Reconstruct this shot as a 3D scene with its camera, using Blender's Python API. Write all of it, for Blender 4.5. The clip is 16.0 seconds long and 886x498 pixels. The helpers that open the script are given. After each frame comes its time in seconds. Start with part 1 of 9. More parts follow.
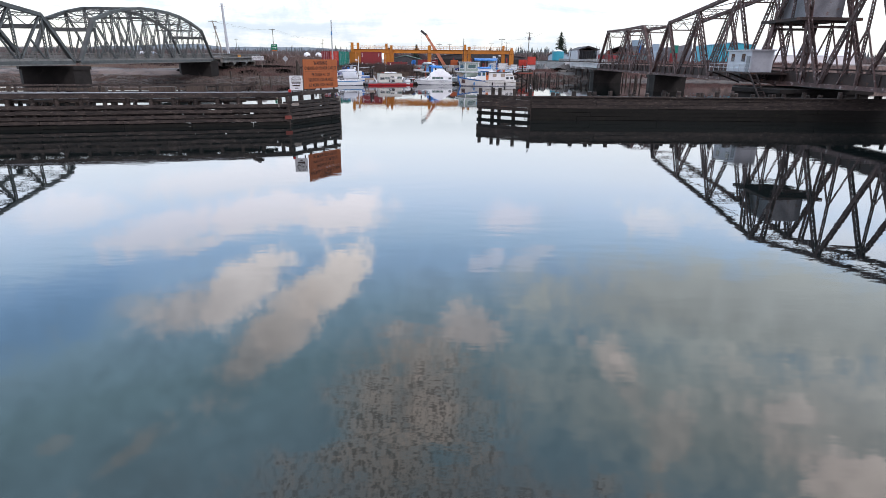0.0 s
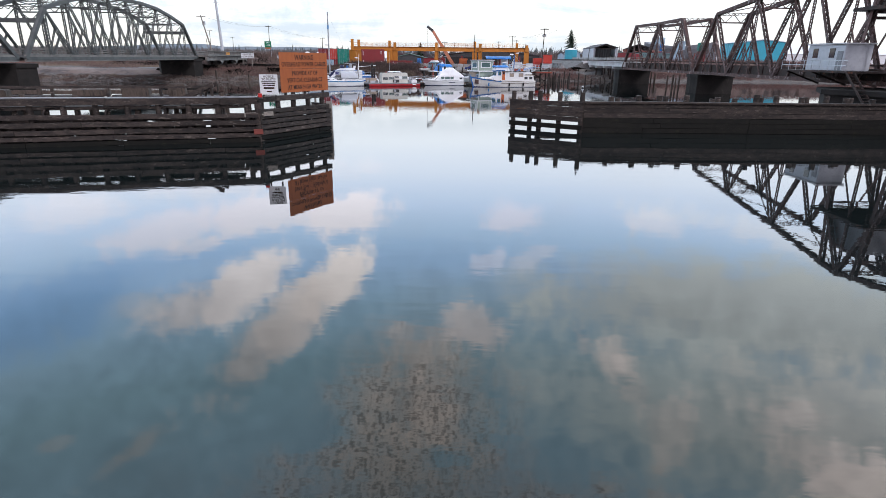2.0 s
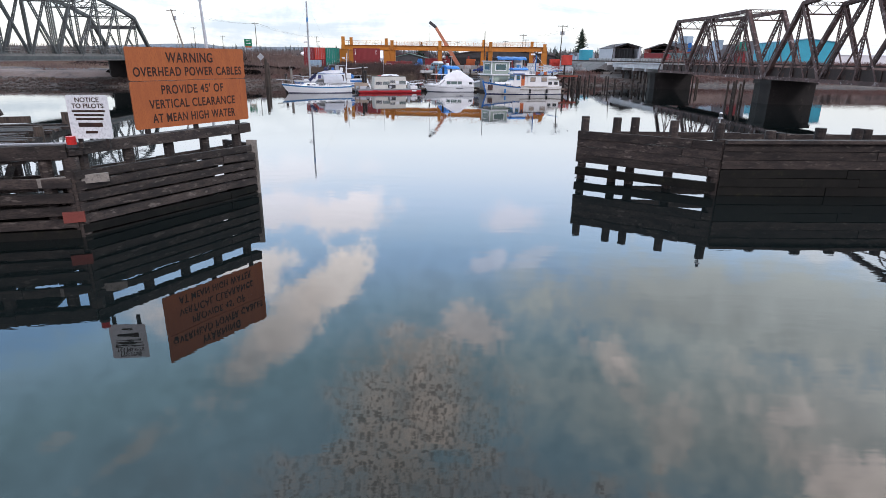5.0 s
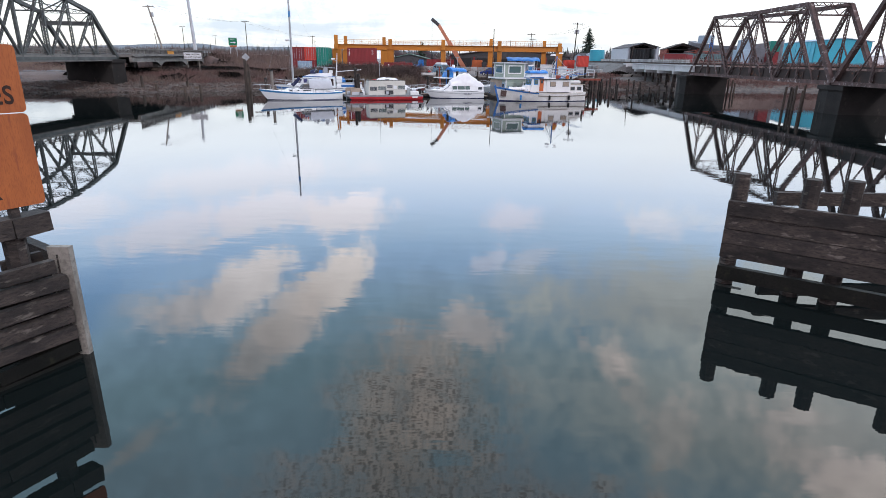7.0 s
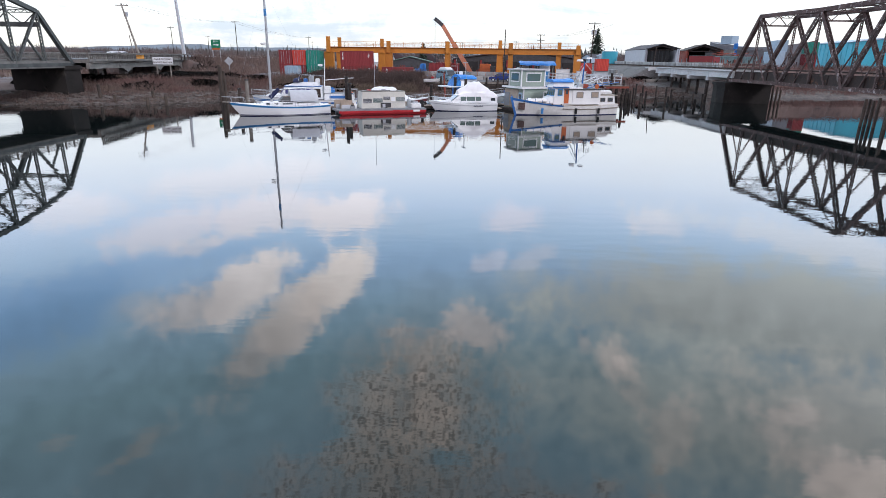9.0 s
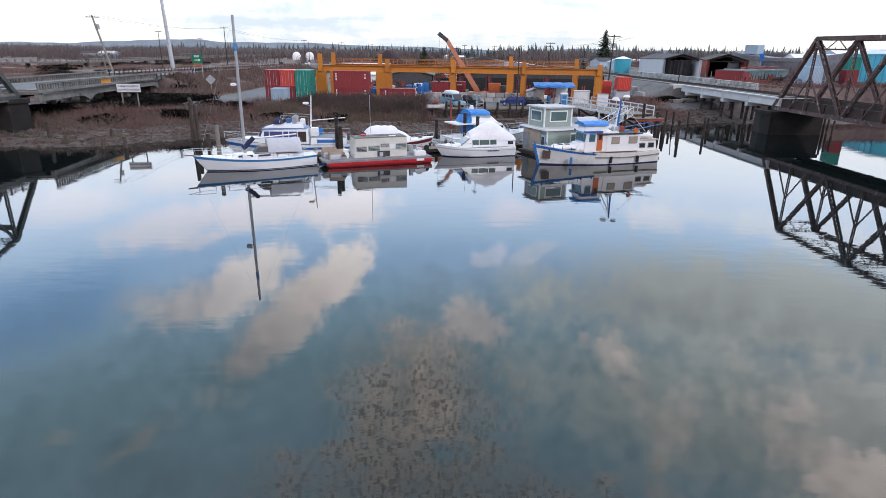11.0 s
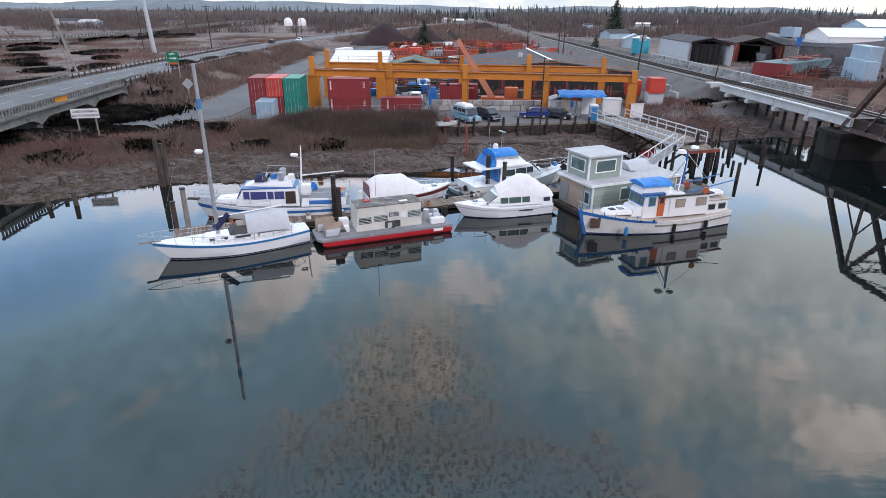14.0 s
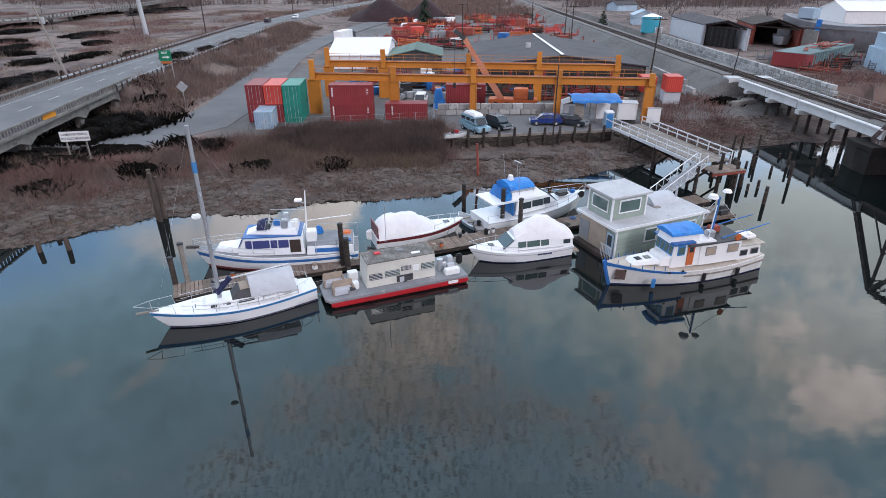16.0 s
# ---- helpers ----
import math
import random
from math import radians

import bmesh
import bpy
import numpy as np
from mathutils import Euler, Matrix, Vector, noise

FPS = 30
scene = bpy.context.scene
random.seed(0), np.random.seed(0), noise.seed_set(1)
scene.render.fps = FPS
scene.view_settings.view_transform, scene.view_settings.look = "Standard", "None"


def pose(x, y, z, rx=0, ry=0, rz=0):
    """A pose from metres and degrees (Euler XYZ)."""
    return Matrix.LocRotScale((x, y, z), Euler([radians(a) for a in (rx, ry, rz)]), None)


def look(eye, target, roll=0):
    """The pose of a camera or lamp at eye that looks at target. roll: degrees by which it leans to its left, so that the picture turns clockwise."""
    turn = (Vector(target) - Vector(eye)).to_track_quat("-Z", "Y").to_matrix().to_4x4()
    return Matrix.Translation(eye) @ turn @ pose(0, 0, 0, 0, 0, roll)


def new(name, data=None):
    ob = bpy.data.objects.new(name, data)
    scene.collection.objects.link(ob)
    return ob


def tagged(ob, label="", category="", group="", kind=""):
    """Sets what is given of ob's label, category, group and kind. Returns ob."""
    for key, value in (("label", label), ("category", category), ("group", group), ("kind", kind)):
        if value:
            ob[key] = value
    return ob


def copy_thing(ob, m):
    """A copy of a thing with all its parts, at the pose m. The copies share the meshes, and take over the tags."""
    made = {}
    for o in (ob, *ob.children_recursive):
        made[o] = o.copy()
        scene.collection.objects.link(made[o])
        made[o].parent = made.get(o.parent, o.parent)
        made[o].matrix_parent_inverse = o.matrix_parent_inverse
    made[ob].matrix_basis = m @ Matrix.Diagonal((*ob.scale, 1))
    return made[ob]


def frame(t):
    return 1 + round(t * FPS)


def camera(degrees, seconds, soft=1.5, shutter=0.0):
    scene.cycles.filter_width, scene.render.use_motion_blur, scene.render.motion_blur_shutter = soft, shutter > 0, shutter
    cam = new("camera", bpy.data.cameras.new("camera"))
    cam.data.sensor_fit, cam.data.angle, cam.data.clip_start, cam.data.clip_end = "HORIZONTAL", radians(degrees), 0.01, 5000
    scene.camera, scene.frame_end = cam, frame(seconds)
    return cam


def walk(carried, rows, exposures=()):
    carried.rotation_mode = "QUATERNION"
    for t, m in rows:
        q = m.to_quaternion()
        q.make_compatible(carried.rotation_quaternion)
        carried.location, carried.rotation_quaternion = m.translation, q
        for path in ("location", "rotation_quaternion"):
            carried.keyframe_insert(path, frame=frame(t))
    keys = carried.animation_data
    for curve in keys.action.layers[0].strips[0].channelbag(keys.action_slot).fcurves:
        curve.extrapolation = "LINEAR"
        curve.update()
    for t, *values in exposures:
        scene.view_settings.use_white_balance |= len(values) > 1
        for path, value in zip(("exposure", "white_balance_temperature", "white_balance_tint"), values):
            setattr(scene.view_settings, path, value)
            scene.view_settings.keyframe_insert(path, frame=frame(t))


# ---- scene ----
cam = camera(75.3, 16.0, soft=0.8)
# seconds, x, y, z, yaw, pitch, roll
ROWS = [
    (0.0, 0.00, 7.50, 6.35, 0.01, -18.51, -0.65),
    (0.5, -0.49, 11.45, 6.06, 0.06, -18.51, -0.64),
    (1.0, -0.99, 15.33, 5.87, 0.11, -18.51, -0.65),
    (1.5, -1.42, 19.18, 5.81, 0.15, -18.51, -0.66),
    (2.0, -1.80, 22.97, 5.79, 0.19, -18.51, -0.68),
    (2.5, -2.08, 26.76, 5.78, 0.20, -18.50, -0.70),
    (3.0, -2.25, 30.53, 5.77, 0.21, -18.50, -0.73),
    (3.5, -2.35, 34.28, 5.79, 0.24, -18.49, -0.76),
    (4.0, -2.48, 38.02, 5.76, 0.26, -18.48, -0.78),
    (4.5, -2.60, 41.74, 5.76, 0.27, -18.48, -0.79),
    (7.0, -3.63, 59.64, 5.86, 0.27, -18.46, -0.85),
    (7.5, -3.84, 63.17, 5.81, 0.28, -18.45, -0.83),
    (8.0, -4.05, 66.65, 5.81, 0.30, -18.45, -0.79),
    (8.5, -4.24, 70.08, 6.00, 0.32, -18.44, -0.76),
    (9.0, -4.46, 73.45, 6.54, 0.32, -18.45, -0.75),
    (11.5, -5.78, 89.97, 11.84, 0.25, -19.25, -0.71),
    (12.0, -6.07, 92.83, 12.79, 0.20, -19.66, -0.69),
    (12.5, -6.64, 95.19, 13.75, 0.14, -20.26, -0.64),
    (13.0, -6.99, 97.24, 14.77, 0.05, -21.04, -0.58),
    (13.5, -7.39, 99.22, 15.87, -0.03, -21.86, -0.50),
    (14.0, -7.81, 101.07, 17.05, -0.10, -22.69, -0.40),
    (14.5, -8.22, 102.74, 18.31, -0.15, -23.51, -0.28),
    (15.0, -8.44, 104.06, 19.49, -0.19, -24.35, -0.15),
    (15.5, -8.67, 105.27, 20.78, -0.22, -25.20, -0.00),
    (16.0, -8.90, 106.43, 22.12, -0.24, -26.06, 0.15),
]
walk(cam, [(t, pose(x, y, z, 90 + pitch, roll, yaw)) for t, x, y, z, yaw, pitch, roll in ROWS])

# ---- sky, sun, exposure ----
scene.view_settings.exposure = 0.0
world = bpy.data.worlds.new("sky")
scene.world = world
world.use_nodes = True
WN, WL = world.node_tree.nodes, world.node_tree.links
WN.clear()


def wnode(kind, **values):
    n = WN.new(kind)
    for key, value in values.items():
        n.inputs[key.replace("_", " ")].default_value = value
    return n


def wmath(op, a, b=None, c=None, clamp=False):
    n = WN.new("ShaderNodeMath")
    n.operation, n.use_clamp = op, clamp
    for i, v in enumerate((a, b, c)):
        if v is None:
            continue
        if isinstance(v, (int, float)):
            n.inputs[i].default_value = v
        else:
            WL.new(v, n.inputs[i])
    return n.outputs[0]


def wmix(fac, a, b):
    n = WN.new("ShaderNodeMix")
    n.data_type = "RGBA"
    for i, v in ((0, fac), (6, a), (7, b)):
        if isinstance(v, (int, float)):
            n.inputs[i].default_value = v
        elif isinstance(v, tuple):
            n.inputs[i].default_value = (*v, 1)
        else:
            WL.new(v, n.inputs[i])
    return n.outputs[2]


def wsmooth(v, lo, hi):
    n = WN.new("ShaderNodeMapRange")
    n.interpolation_type = "SMOOTHSTEP"
    WL.new(v, n.inputs[0])
    n.inputs[1].default_value, n.inputs[2].default_value = lo, hi
    return n.outputs[0]


SUN_EL, SUN_AZ = 32.0, 150.0
sky = WN.new("ShaderNodeTexSky")
sky.sky_type, sky.sun_disc = "NISHITA", False
sky.sun_elevation, sky.sun_rotation = radians(SUN_EL), radians(SUN_AZ)
sky.air_density, sky.dust_density, sky.ozone_density = 1.1, 0.6, 1.5
coord = WN.new("ShaderNodeTexCoord")
split = WN.new("ShaderNodeSeparateXYZ")
WL.new(coord.outputs["Generated"], split.inputs[0])
dx, dy, dz = split.outputs
height = wmath("MAXIMUM", dz, 0.03)


def wnoise(scale, detail, rough, distort=0.0, stretch=(1, 1, 1), shift=(0, 0, 0)):
    m = WN.new("ShaderNodeMapping")
    m.inputs["Scale"].default_value, m.inputs["Location"].default_value = stretch, shift
    WL.new(coord.outputs["Generated"], m.inputs[0])
    n = wnode("ShaderNodeTexNoise", Scale=scale, Detail=detail, Roughness=rough, Distortion=distort)
    WL.new(m.outputs[0], n.inputs["Vector"])
    return n.outputs["Fac"]


edge = wmath("SUBTRACT", wnoise(11.0, 9, 0.62, 0.3), 0.5)
fine = wmath("SUBTRACT", wnoise(34.0, 7, 0.62, 0.2), 0.5)
mottle = wnoise(135.0, 3, 0.6)
az = wmath("ARCTAN2", dx, dy)
el = wmath("ARCSINE", dz)


def bank(az0, el0, half_w, half_h, turn, rag=0.5, soft=0.55):
    """How far a cloud centred at that azimuth and height (degrees) covers the sky."""
    a = wmath("SUBTRACT", az, radians(az0))
    e = wmath("SUBTRACT", el, radians(el0))
    c, s = math.cos(radians(turn)), math.sin(radians(turn))
    u = wmath("DIVIDE", wmath("ADD", wmath("MULTIPLY", a, c), wmath("MULTIPLY", e, s)), radians(half_w))
    v = wmath("DIVIDE", wmath("SUBTRACT", wmath("MULTIPLY", e, c), wmath("MULTIPLY", a, s)), radians(half_h))
    d = wmath("SQRT", wmath("ADD", wmath("MULTIPLY", u, u), wmath("MULTIPLY", v, v)))
    d = wmath("ADD", wmath("ADD", d, wmath("MULTIPLY", edge, rag * 6.0)), wmath("MULTIPLY", fine, rag * 3.2))
    return wsmooth(wmath("SUBTRACT", 1.25, d), 0.0, soft)


base = WN.new("ShaderNodeVectorMath")
base.operation = "SCALE"
base.inputs["Scale"].default_value = 0.12
WL.new(sky.outputs[0], base.inputs[0])
# thin high cloud: its tone by height in the sky (degrees)
TONES = [
    (0.5, (0.50, 0.50, 0.505)),
    (2.5, (0.50, 0.51, 0.53)),
    (5.0, (0.66, 0.68, 0.72)),
    (8.0, (0.86, 0.905, 0.985)),
    (11.0, (0.95, 1.06, 1.24)),
    (14.0, (0.88, 1.10, 1.44)),
    (17.0, (0.758, 1.065, 1.475)),
    (20.0, (0.657, 1.001, 1.479)),
    (24.0, (0.582, 0.921, 1.220)),
    (29.0, (0.500, 0.815, 0.985)),
    (36.0, (0.58, 0.91, 1.13)),
    (45.0, (0.74, 1.08, 1.36)),
    (56.0, (0.60, 0.71, 0.88)),
    (75.0, (0.36, 0.37, 0.43)),
]
scaled = wmath("DIVIDE", el, radians(90))
ramp_node = WN.new("ShaderNodeValToRGB")
WL.new(scaled, ramp_node.inputs[0])
while len(ramp_node.color_ramp.elements) < len(TONES):
    ramp_node.color_ramp.elements.new(0.5)
for stop, (deg, tone) in zip(ramp_node.color_ramp.elements, TONES):
    stop.position, stop.color = deg / 90, (*tone, 1)
col = wmix(0.88, base.outputs[0], ramp_node.outputs[0])
# the sky behind and beside the camera: an even grey overcast
rear = wsmooth(wmath("ADD", dy, wmath("MULTIPLY", edge, 0.5)), 0.30, -0.10)
col = wmix(rear, col, (0.445, 0.435, 0.515))
veil = wsmooth(wmath("ADD", wnoise(3.6, 8, 0.62, 0.4), wmath("MULTIPLY", edge, 0.5)), 0.50, 0.72)
col = wmix(wmath("MULTIPLY", veil, 0.10), col, (0.80, 0.76, 0.74))
def cloud(az0, el0, half_w, half_h, turn, strength, rag, soft, tone):
    """Lay one cloud over the sky so far."""
    global col
    col = wmix(wmath("MULTIPLY", bank(az0, el0, half_w, half_h, turn, rag, soft), strength), col, tone)


# azimuth, height, half width, half height, turn (degrees), strength, raggedness, softness, tone
cloud(31.0, 21.0, 24.0, 5.2, -4, 0.95, 0.22, 0.80, (0.80, 0.86, 0.86))
cloud(31.0, 31.0, 26.0, 8.0, 0, 0.90, 0.25, 1.00, (0.88, 1.01, 1.02))
cloud(39.0, 29.4, 11.4, 6.7, -10, 0.60, 0.50, 1.00, (1.15, 1.12, 1.08))
cloud(33.0, 14.4, 16.0, 1.5, 4, 0.60, 0.50, 0.90, (1.12, 1.17, 1.27))
cloud(21.4, 14.8, 3.0, 1.2, 10, 0.60, 0.50, 0.80, (1.20, 1.22, 1.35))
cloud(-38.0, 20.8, 9.0, 3.6, -10, 0.75, 0.35, 1.00, (0.30, 0.58, 1.00))
cloud(-30.0, 18.2, 16.0, 1.3, -4, 0.45, 0.30, 0.90, (0.48, 0.78, 1.25))
cloud(-2.0, 18.8, 8.0, 1.6, 0, 0.40, 0.30, 0.90, (0.55, 0.86, 1.30))
cloud(-3.0, 34.0, 10.5, 8.5, 0, 0.88, 0.28, 1.20, (0.98, 0.85, 0.78))
cloud(-1.2, 41.5, 30.0, 5.0, 0, 0.75, 0.40, 1.20, (0.78, 0.69, 0.65))
cloud(-2.5, 28.8, 4.2, 2.4, 0, 0.60, 0.45, 1.00, (1.08, 0.97, 0.92))
cloud(3.8, 26.2, 3.4, 2.2, 15, 0.75, 0.40, 0.80, (1.25, 1.15, 1.14))
cloud(-1.3, 35.4, 3.6, 2.7, 0, 0.50, 0.50, 0.80, (1.35, 1.17, 1.08))
cloud(-11.6, 21.6, 4.9, 2.6, -38, 0.95, 0.36, 0.60, (1.62, 1.50, 1.46))
cloud(-15.8, 24.2, 5.0, 2.7, -42, 0.85, 0.38, 0.70, (1.32, 1.21, 1.18))
cloud(-20.6, 27.9, 5.8, 2.5, -40, 0.80, 0.40, 0.90, (0.98, 0.93, 0.92))
cloud(-20.0, 21.0, 5.4, 2.3, -30, 0.95, 0.36, 0.60, (1.50, 1.42, 1.43))
cloud(-26.0, 22.5, 5.2, 2.3, -15, 0.85, 0.40, 0.80, (1.15, 1.10, 1.13))
cloud(-30.0, 21.6, 2.6, 1.3, -5, 0.50, 0.45, 0.80, (0.80, 0.90, 1.02))
cloud(-10.0, 14.9, 4.6, 2.0, -6, 0.85, 0.34, 0.60, (1.40, 1.33, 1.40))
cloud(-17.5, 14.6, 6.5, 1.9, -6, 0.80, 0.38, 0.70, (1.28, 1.24, 1.34))
cloud(-26.0, 15.3, 6.5, 1.7, -8, 0.75, 0.38, 0.70, (1.18, 1.17, 1.32))
cloud(-24.5, 17.0, 2.4, 0.9, -10, 0.60, 0.40, 0.80, (1.20, 1.18, 1.30))
cloud(-33.5, 12.4, 5.0, 1.6, -6, 0.65, 0.40, 0.80, (1.14, 1.16, 1.30))
cloud(7.8, 15.3, 3.6, 1.5, -5, 0.65, 0.45, 0.80, (1.22, 1.20, 1.38))
cloud(-20.0, 11.0, 14.0, 1.6, -3, 0.55, 0.40, 0.90, (1.10, 1.08, 1.16))
cloud(4.5, 19.8, 1.9, 0.9, -25, 0.70, 0.50, 0.60, (1.08, 1.17, 1.44))
cloud(9.8, 18.7, 2.4, 0.8, -20, 0.60, 0.50, 0.60, (1.00, 1.10, 1.34))
cloud(18.9, 28.2, 2.9, 2.2, 50, 0.75, 0.45, 1.00, (1.42, 1.31, 1.26))
cloud(19.2, 28.0, 0.8, 0.6, 40, 0.50, 0.50, 0.80, (1.80, 1.62, 1.56))
cloud(15.3, 26.5, 1.6, 0.9, 60, 0.55, 0.50, 0.80, (1.22, 1.18, 1.18))
cloud(21.0, 30.5, 2.2, 1.4, 30, 0.45, 0.50, 0.90, (1.20, 1.12, 1.08))
cloud(25.5, 33.2, 3.2, 2.6, 20, 0.55, 0.50, 0.90, (1.25, 1.15, 1.10))
cloud(34.9, 29.1, 2.9, 1.1, -8, 0.65, 0.60, 0.90, (1.45, 1.33, 1.29))
cloud(41.0, 32.0, 4.6, 1.8, -15, 0.85, 0.50, 0.80, (1.75, 1.57, 1.52))
cloud(-32.9, 33.6, 4.3, 1.1, -20, 0.50, 0.50, 0.80, (0.95, 0.90, 0.86))
cloud(-38.6, 31.1, 1.5, 0.6, 0, 0.50, 0.50, 0.80, (0.79, 0.84, 0.87))
cloud(41.9, 33.4, 5, 2.6, -10, 0.85, 0.42, 0.90, (1.75, 1.58, 1.5))
cloud(36.6, 31.9, 3, 1.6, -8, 0.6, 0.42, 0.90, (1.35, 1.25, 1.2))
cloud(34.2, 30.7, 2.6, 1.2, -5, 0.55, 0.42, 0.90, (1.4, 1.3, 1.26))
cloud(28.4, 42.0, 5, 3, 20, 0.6, 0.42, 0.90, (1.2, 1.1, 1.05))
cloud(40.3, 40.9, 7, 3, 0, 0.6, 0.42, 0.90, (1.3, 1.2, 1.15))
# uneven density inside the clouds
relief = wmath("ADD", wmath("MULTIPLY", edge, 1.1), wmath("MULTIPLY", fine, 0.9))
col_scale = WN.new("ShaderNodeVectorMath")
col_scale.operation = "SCALE"
WL.new(col, col_scale.inputs[0])
WL.new(wmath("ADD", 1.0, wmath("MULTIPLY", wmath("MULTIPLY", relief, wsmooth(el, radians(14), radians(24))), -0.55)), col_scale.inputs["Scale"])
col = col_scale.outputs[0]
# mackerel mottling high up, ahead
high = wmath("MAXIMUM", bank(-2, 44, 32, 7, 0, 0.4, 1.0), bank(-3, 36.5, 11.5, 8.5, 0, 0.34, 0.9))
col = wmix(wmath("MULTIPLY", wmath("MULTIPLY", high, wsmooth(mottle, 0.48, 0.61)), 0.66), col, (0.19, 0.165, 0.16))
# long pale streaks low over the horizon
streak = wsmooth(wmath("ADD", wnoise(2.2, 7, 0.6, 0.6, (1, 1, 7), (3, 1, 0)), wmath("MULTIPLY", fine, 0.25)), 0.44, 0.62)
col = wmix(wmath("MULTIPLY", wmath("MULTIPLY", streak, wmath("MULTIPLY", wsmooth(el, radians(8), radians(4)), wsmooth(az, radians(26), radians(8)))), 0.75), col, (0.335, 0.40, 0.475))
back = wnode("ShaderNodeBackground", Strength=2.0)
WL.new(col, back.inputs["Color"])
out = WN.new("ShaderNodeOutputWorld")
WL.new(back.outputs[0], out.inputs["Surface"])

lamp = bpy.data.lights.new("sun", "SUN")
lamp.energy, lamp.angle, lamp.color = 1.25, radians(9), (0.97, 0.95, 1.0)
sun = new("sun", lamp)
sun.matrix_world = look((0, 0, 60), Vector((0, 0, 60)) - Vector((math.sin(radians(SUN_AZ)) * math.cos(radians(SUN_EL)), math.cos(radians(SUN_AZ)) * math.cos(radians(SUN_EL)), math.sin(radians(SUN_EL)))))


# ---- materials ----
def mat(name, c1, c2=None, rough=0.7, metal=0.0, scale=2.0, bump=0.25, fine_scale=18.0, stain=None, stain_at=0.58, vary=0.12, spec=0.4, stretch=(1, 1, 1), grain=0.82):
    """A surface of two tones, patched at two scales, with stains, fine relief and a little change from piece to piece."""
    m = bpy.data.materials.new(name)
    m.use_nodes = True
    nt = m.node_tree
    N, L = nt.nodes, nt.links
    p = N["Principled BSDF"]
    tc = N.new("ShaderNodeTexCoord")
    mp = N.new("ShaderNodeMapping")
    mp.inputs["Scale"].default_value = stretch
    L.new(tc.outputs["Object"], mp.inputs[0])
    info = N.new("ShaderNodeObjectInfo")
    off = N.new("ShaderNodeVectorMath")
    off.operation = "MULTIPLY_ADD"
    L.new(info.outputs["Random"], off.inputs[0])
    off.inputs[1].default_value = (37, 53, 29)
    L.new(mp.outputs[0], off.inputs[2])

    def noise_at(s, d):
        n = N.new("ShaderNodeTexNoise")
        n.inputs["Scale"].default_value, n.inputs["Detail"].default_value, n.inputs["Roughness"].default_value = s, d, 0.62
        L.new(off.outputs[0], n.inputs["Vector"])
        return n.outputs["Fac"]

    def ramp(f, lo, hi):
        r = N.new("ShaderNodeMapRange")
        r.interpolation_type = "SMOOTHSTEP"
        L.new(f, r.inputs[0])
        r.inputs[1].default_value, r.inputs[2].default_value = lo, hi
        return r.outputs[0]

    def mix(f, a, b):
        n = N.new("ShaderNodeMix")
        n.data_type = "RGBA"
        L.new(f, n.inputs[0])
        for i, v in ((6, a), (7, b)):
            if isinstance(v, tuple):
                n.inputs[i].default_value = (*v, 1)
            else:
                L.new(v, n.inputs[i])
        return n.outputs[2]

    c2 = c2 or tuple(v * 0.75 for v in c1)
    big, small = noise_at(scale, 5), noise_at(fine_scale, 4)
    c = mix(ramp(big, 0.35, 0.68), c1, c2)
    c = mix(ramp(small, 0.42, 0.75), c, tuple(v * grain for v in c2))
    if stain:
        c = mix(ramp(noise_at(scale * 1.7, 6), stain_at, stain_at + 0.12), c, stain)
    hsv = N.new("ShaderNodeHueSaturation")
    vr = N.new("ShaderNodeMapRange")
    L.new(info.outputs["Random"], vr.inputs[0])
    vr.inputs[3].default_value, vr.inputs[4].default_value = 1 - vary, 1 + vary
    L.new(vr.outputs[0], hsv.inputs["Value"])
    L.new(c, hsv.inputs["Color"])
    L.new(hsv.outputs[0], p.inputs["Base Color"])
    p.inputs["Roughness"].default_value, p.inputs["Metallic"].default_value = rough, metal
    p.inputs["Specular IOR Level"].default_value = spec
    if bump:
        b = N.new("ShaderNodeBump")
        b.inputs["Strength"].default_value, b.inputs["Distance"].default_value = bump, 0.03
        L.new(small, b.inputs["Height"])
        L.new(b.outputs[0], p.inputs["Normal"])
    return m


WOOD_DARK = mat("weathered_timber", (0.066, 0.050, 0.043), (0.022, 0.018, 0.017), 0.85, scale=1.2, bump=0.7, fine_scale=9, stain=(0.135, 0.112, 0.098), stain_at=0.57, stretch=(1, 1, 3), vary=0.28)
WOOD_WET = mat("wet_algae_timber", (0.012, 0.011, 0.009), (0.006, 0.006, 0.005), 0.65, scale=1.5, bump=0.5, stain=(0.022, 0.022, 0.013), spec=0.2)
WOOD_GREY = mat("bleached_timber", (0.30, 0.27, 0.24), (0.20, 0.18, 0.16), 0.85, scale=1.5, bump=0.5, fine_scale=12)
WOOD_OLD = mat("old_brown_pile_timber", (0.115, 0.088, 0.072), (0.06, 0.047, 0.04), 0.9, scale=1.0, bump=0.7, fine_scale=8, stain=(0.03, 0.026, 0.024), stain_at=0.56, stretch=(3, 3, 0.5))
WOOD_DECK = mat("dock_boards", (0.25, 0.19, 0.15), (0.17, 0.13, 0.11), 0.85, scale=2, bump=0.4, vary=0.25)
STEEL_RUST = mat("rusty_steel", (0.135, 0.082, 0.075), (0.062, 0.040, 0.038), 0.8, scale=0.9, bump=0.4, stain=(0.30, 0.255, 0.25), stain_at=0.555)
STEEL_RUST_DARK = mat("dark_rusty_girder", (0.05, 0.032, 0.028), (0.03, 0.022, 0.020), 0.8, scale=0.8, bump=0.4, stain=(0.12, 0.05, 0.03))
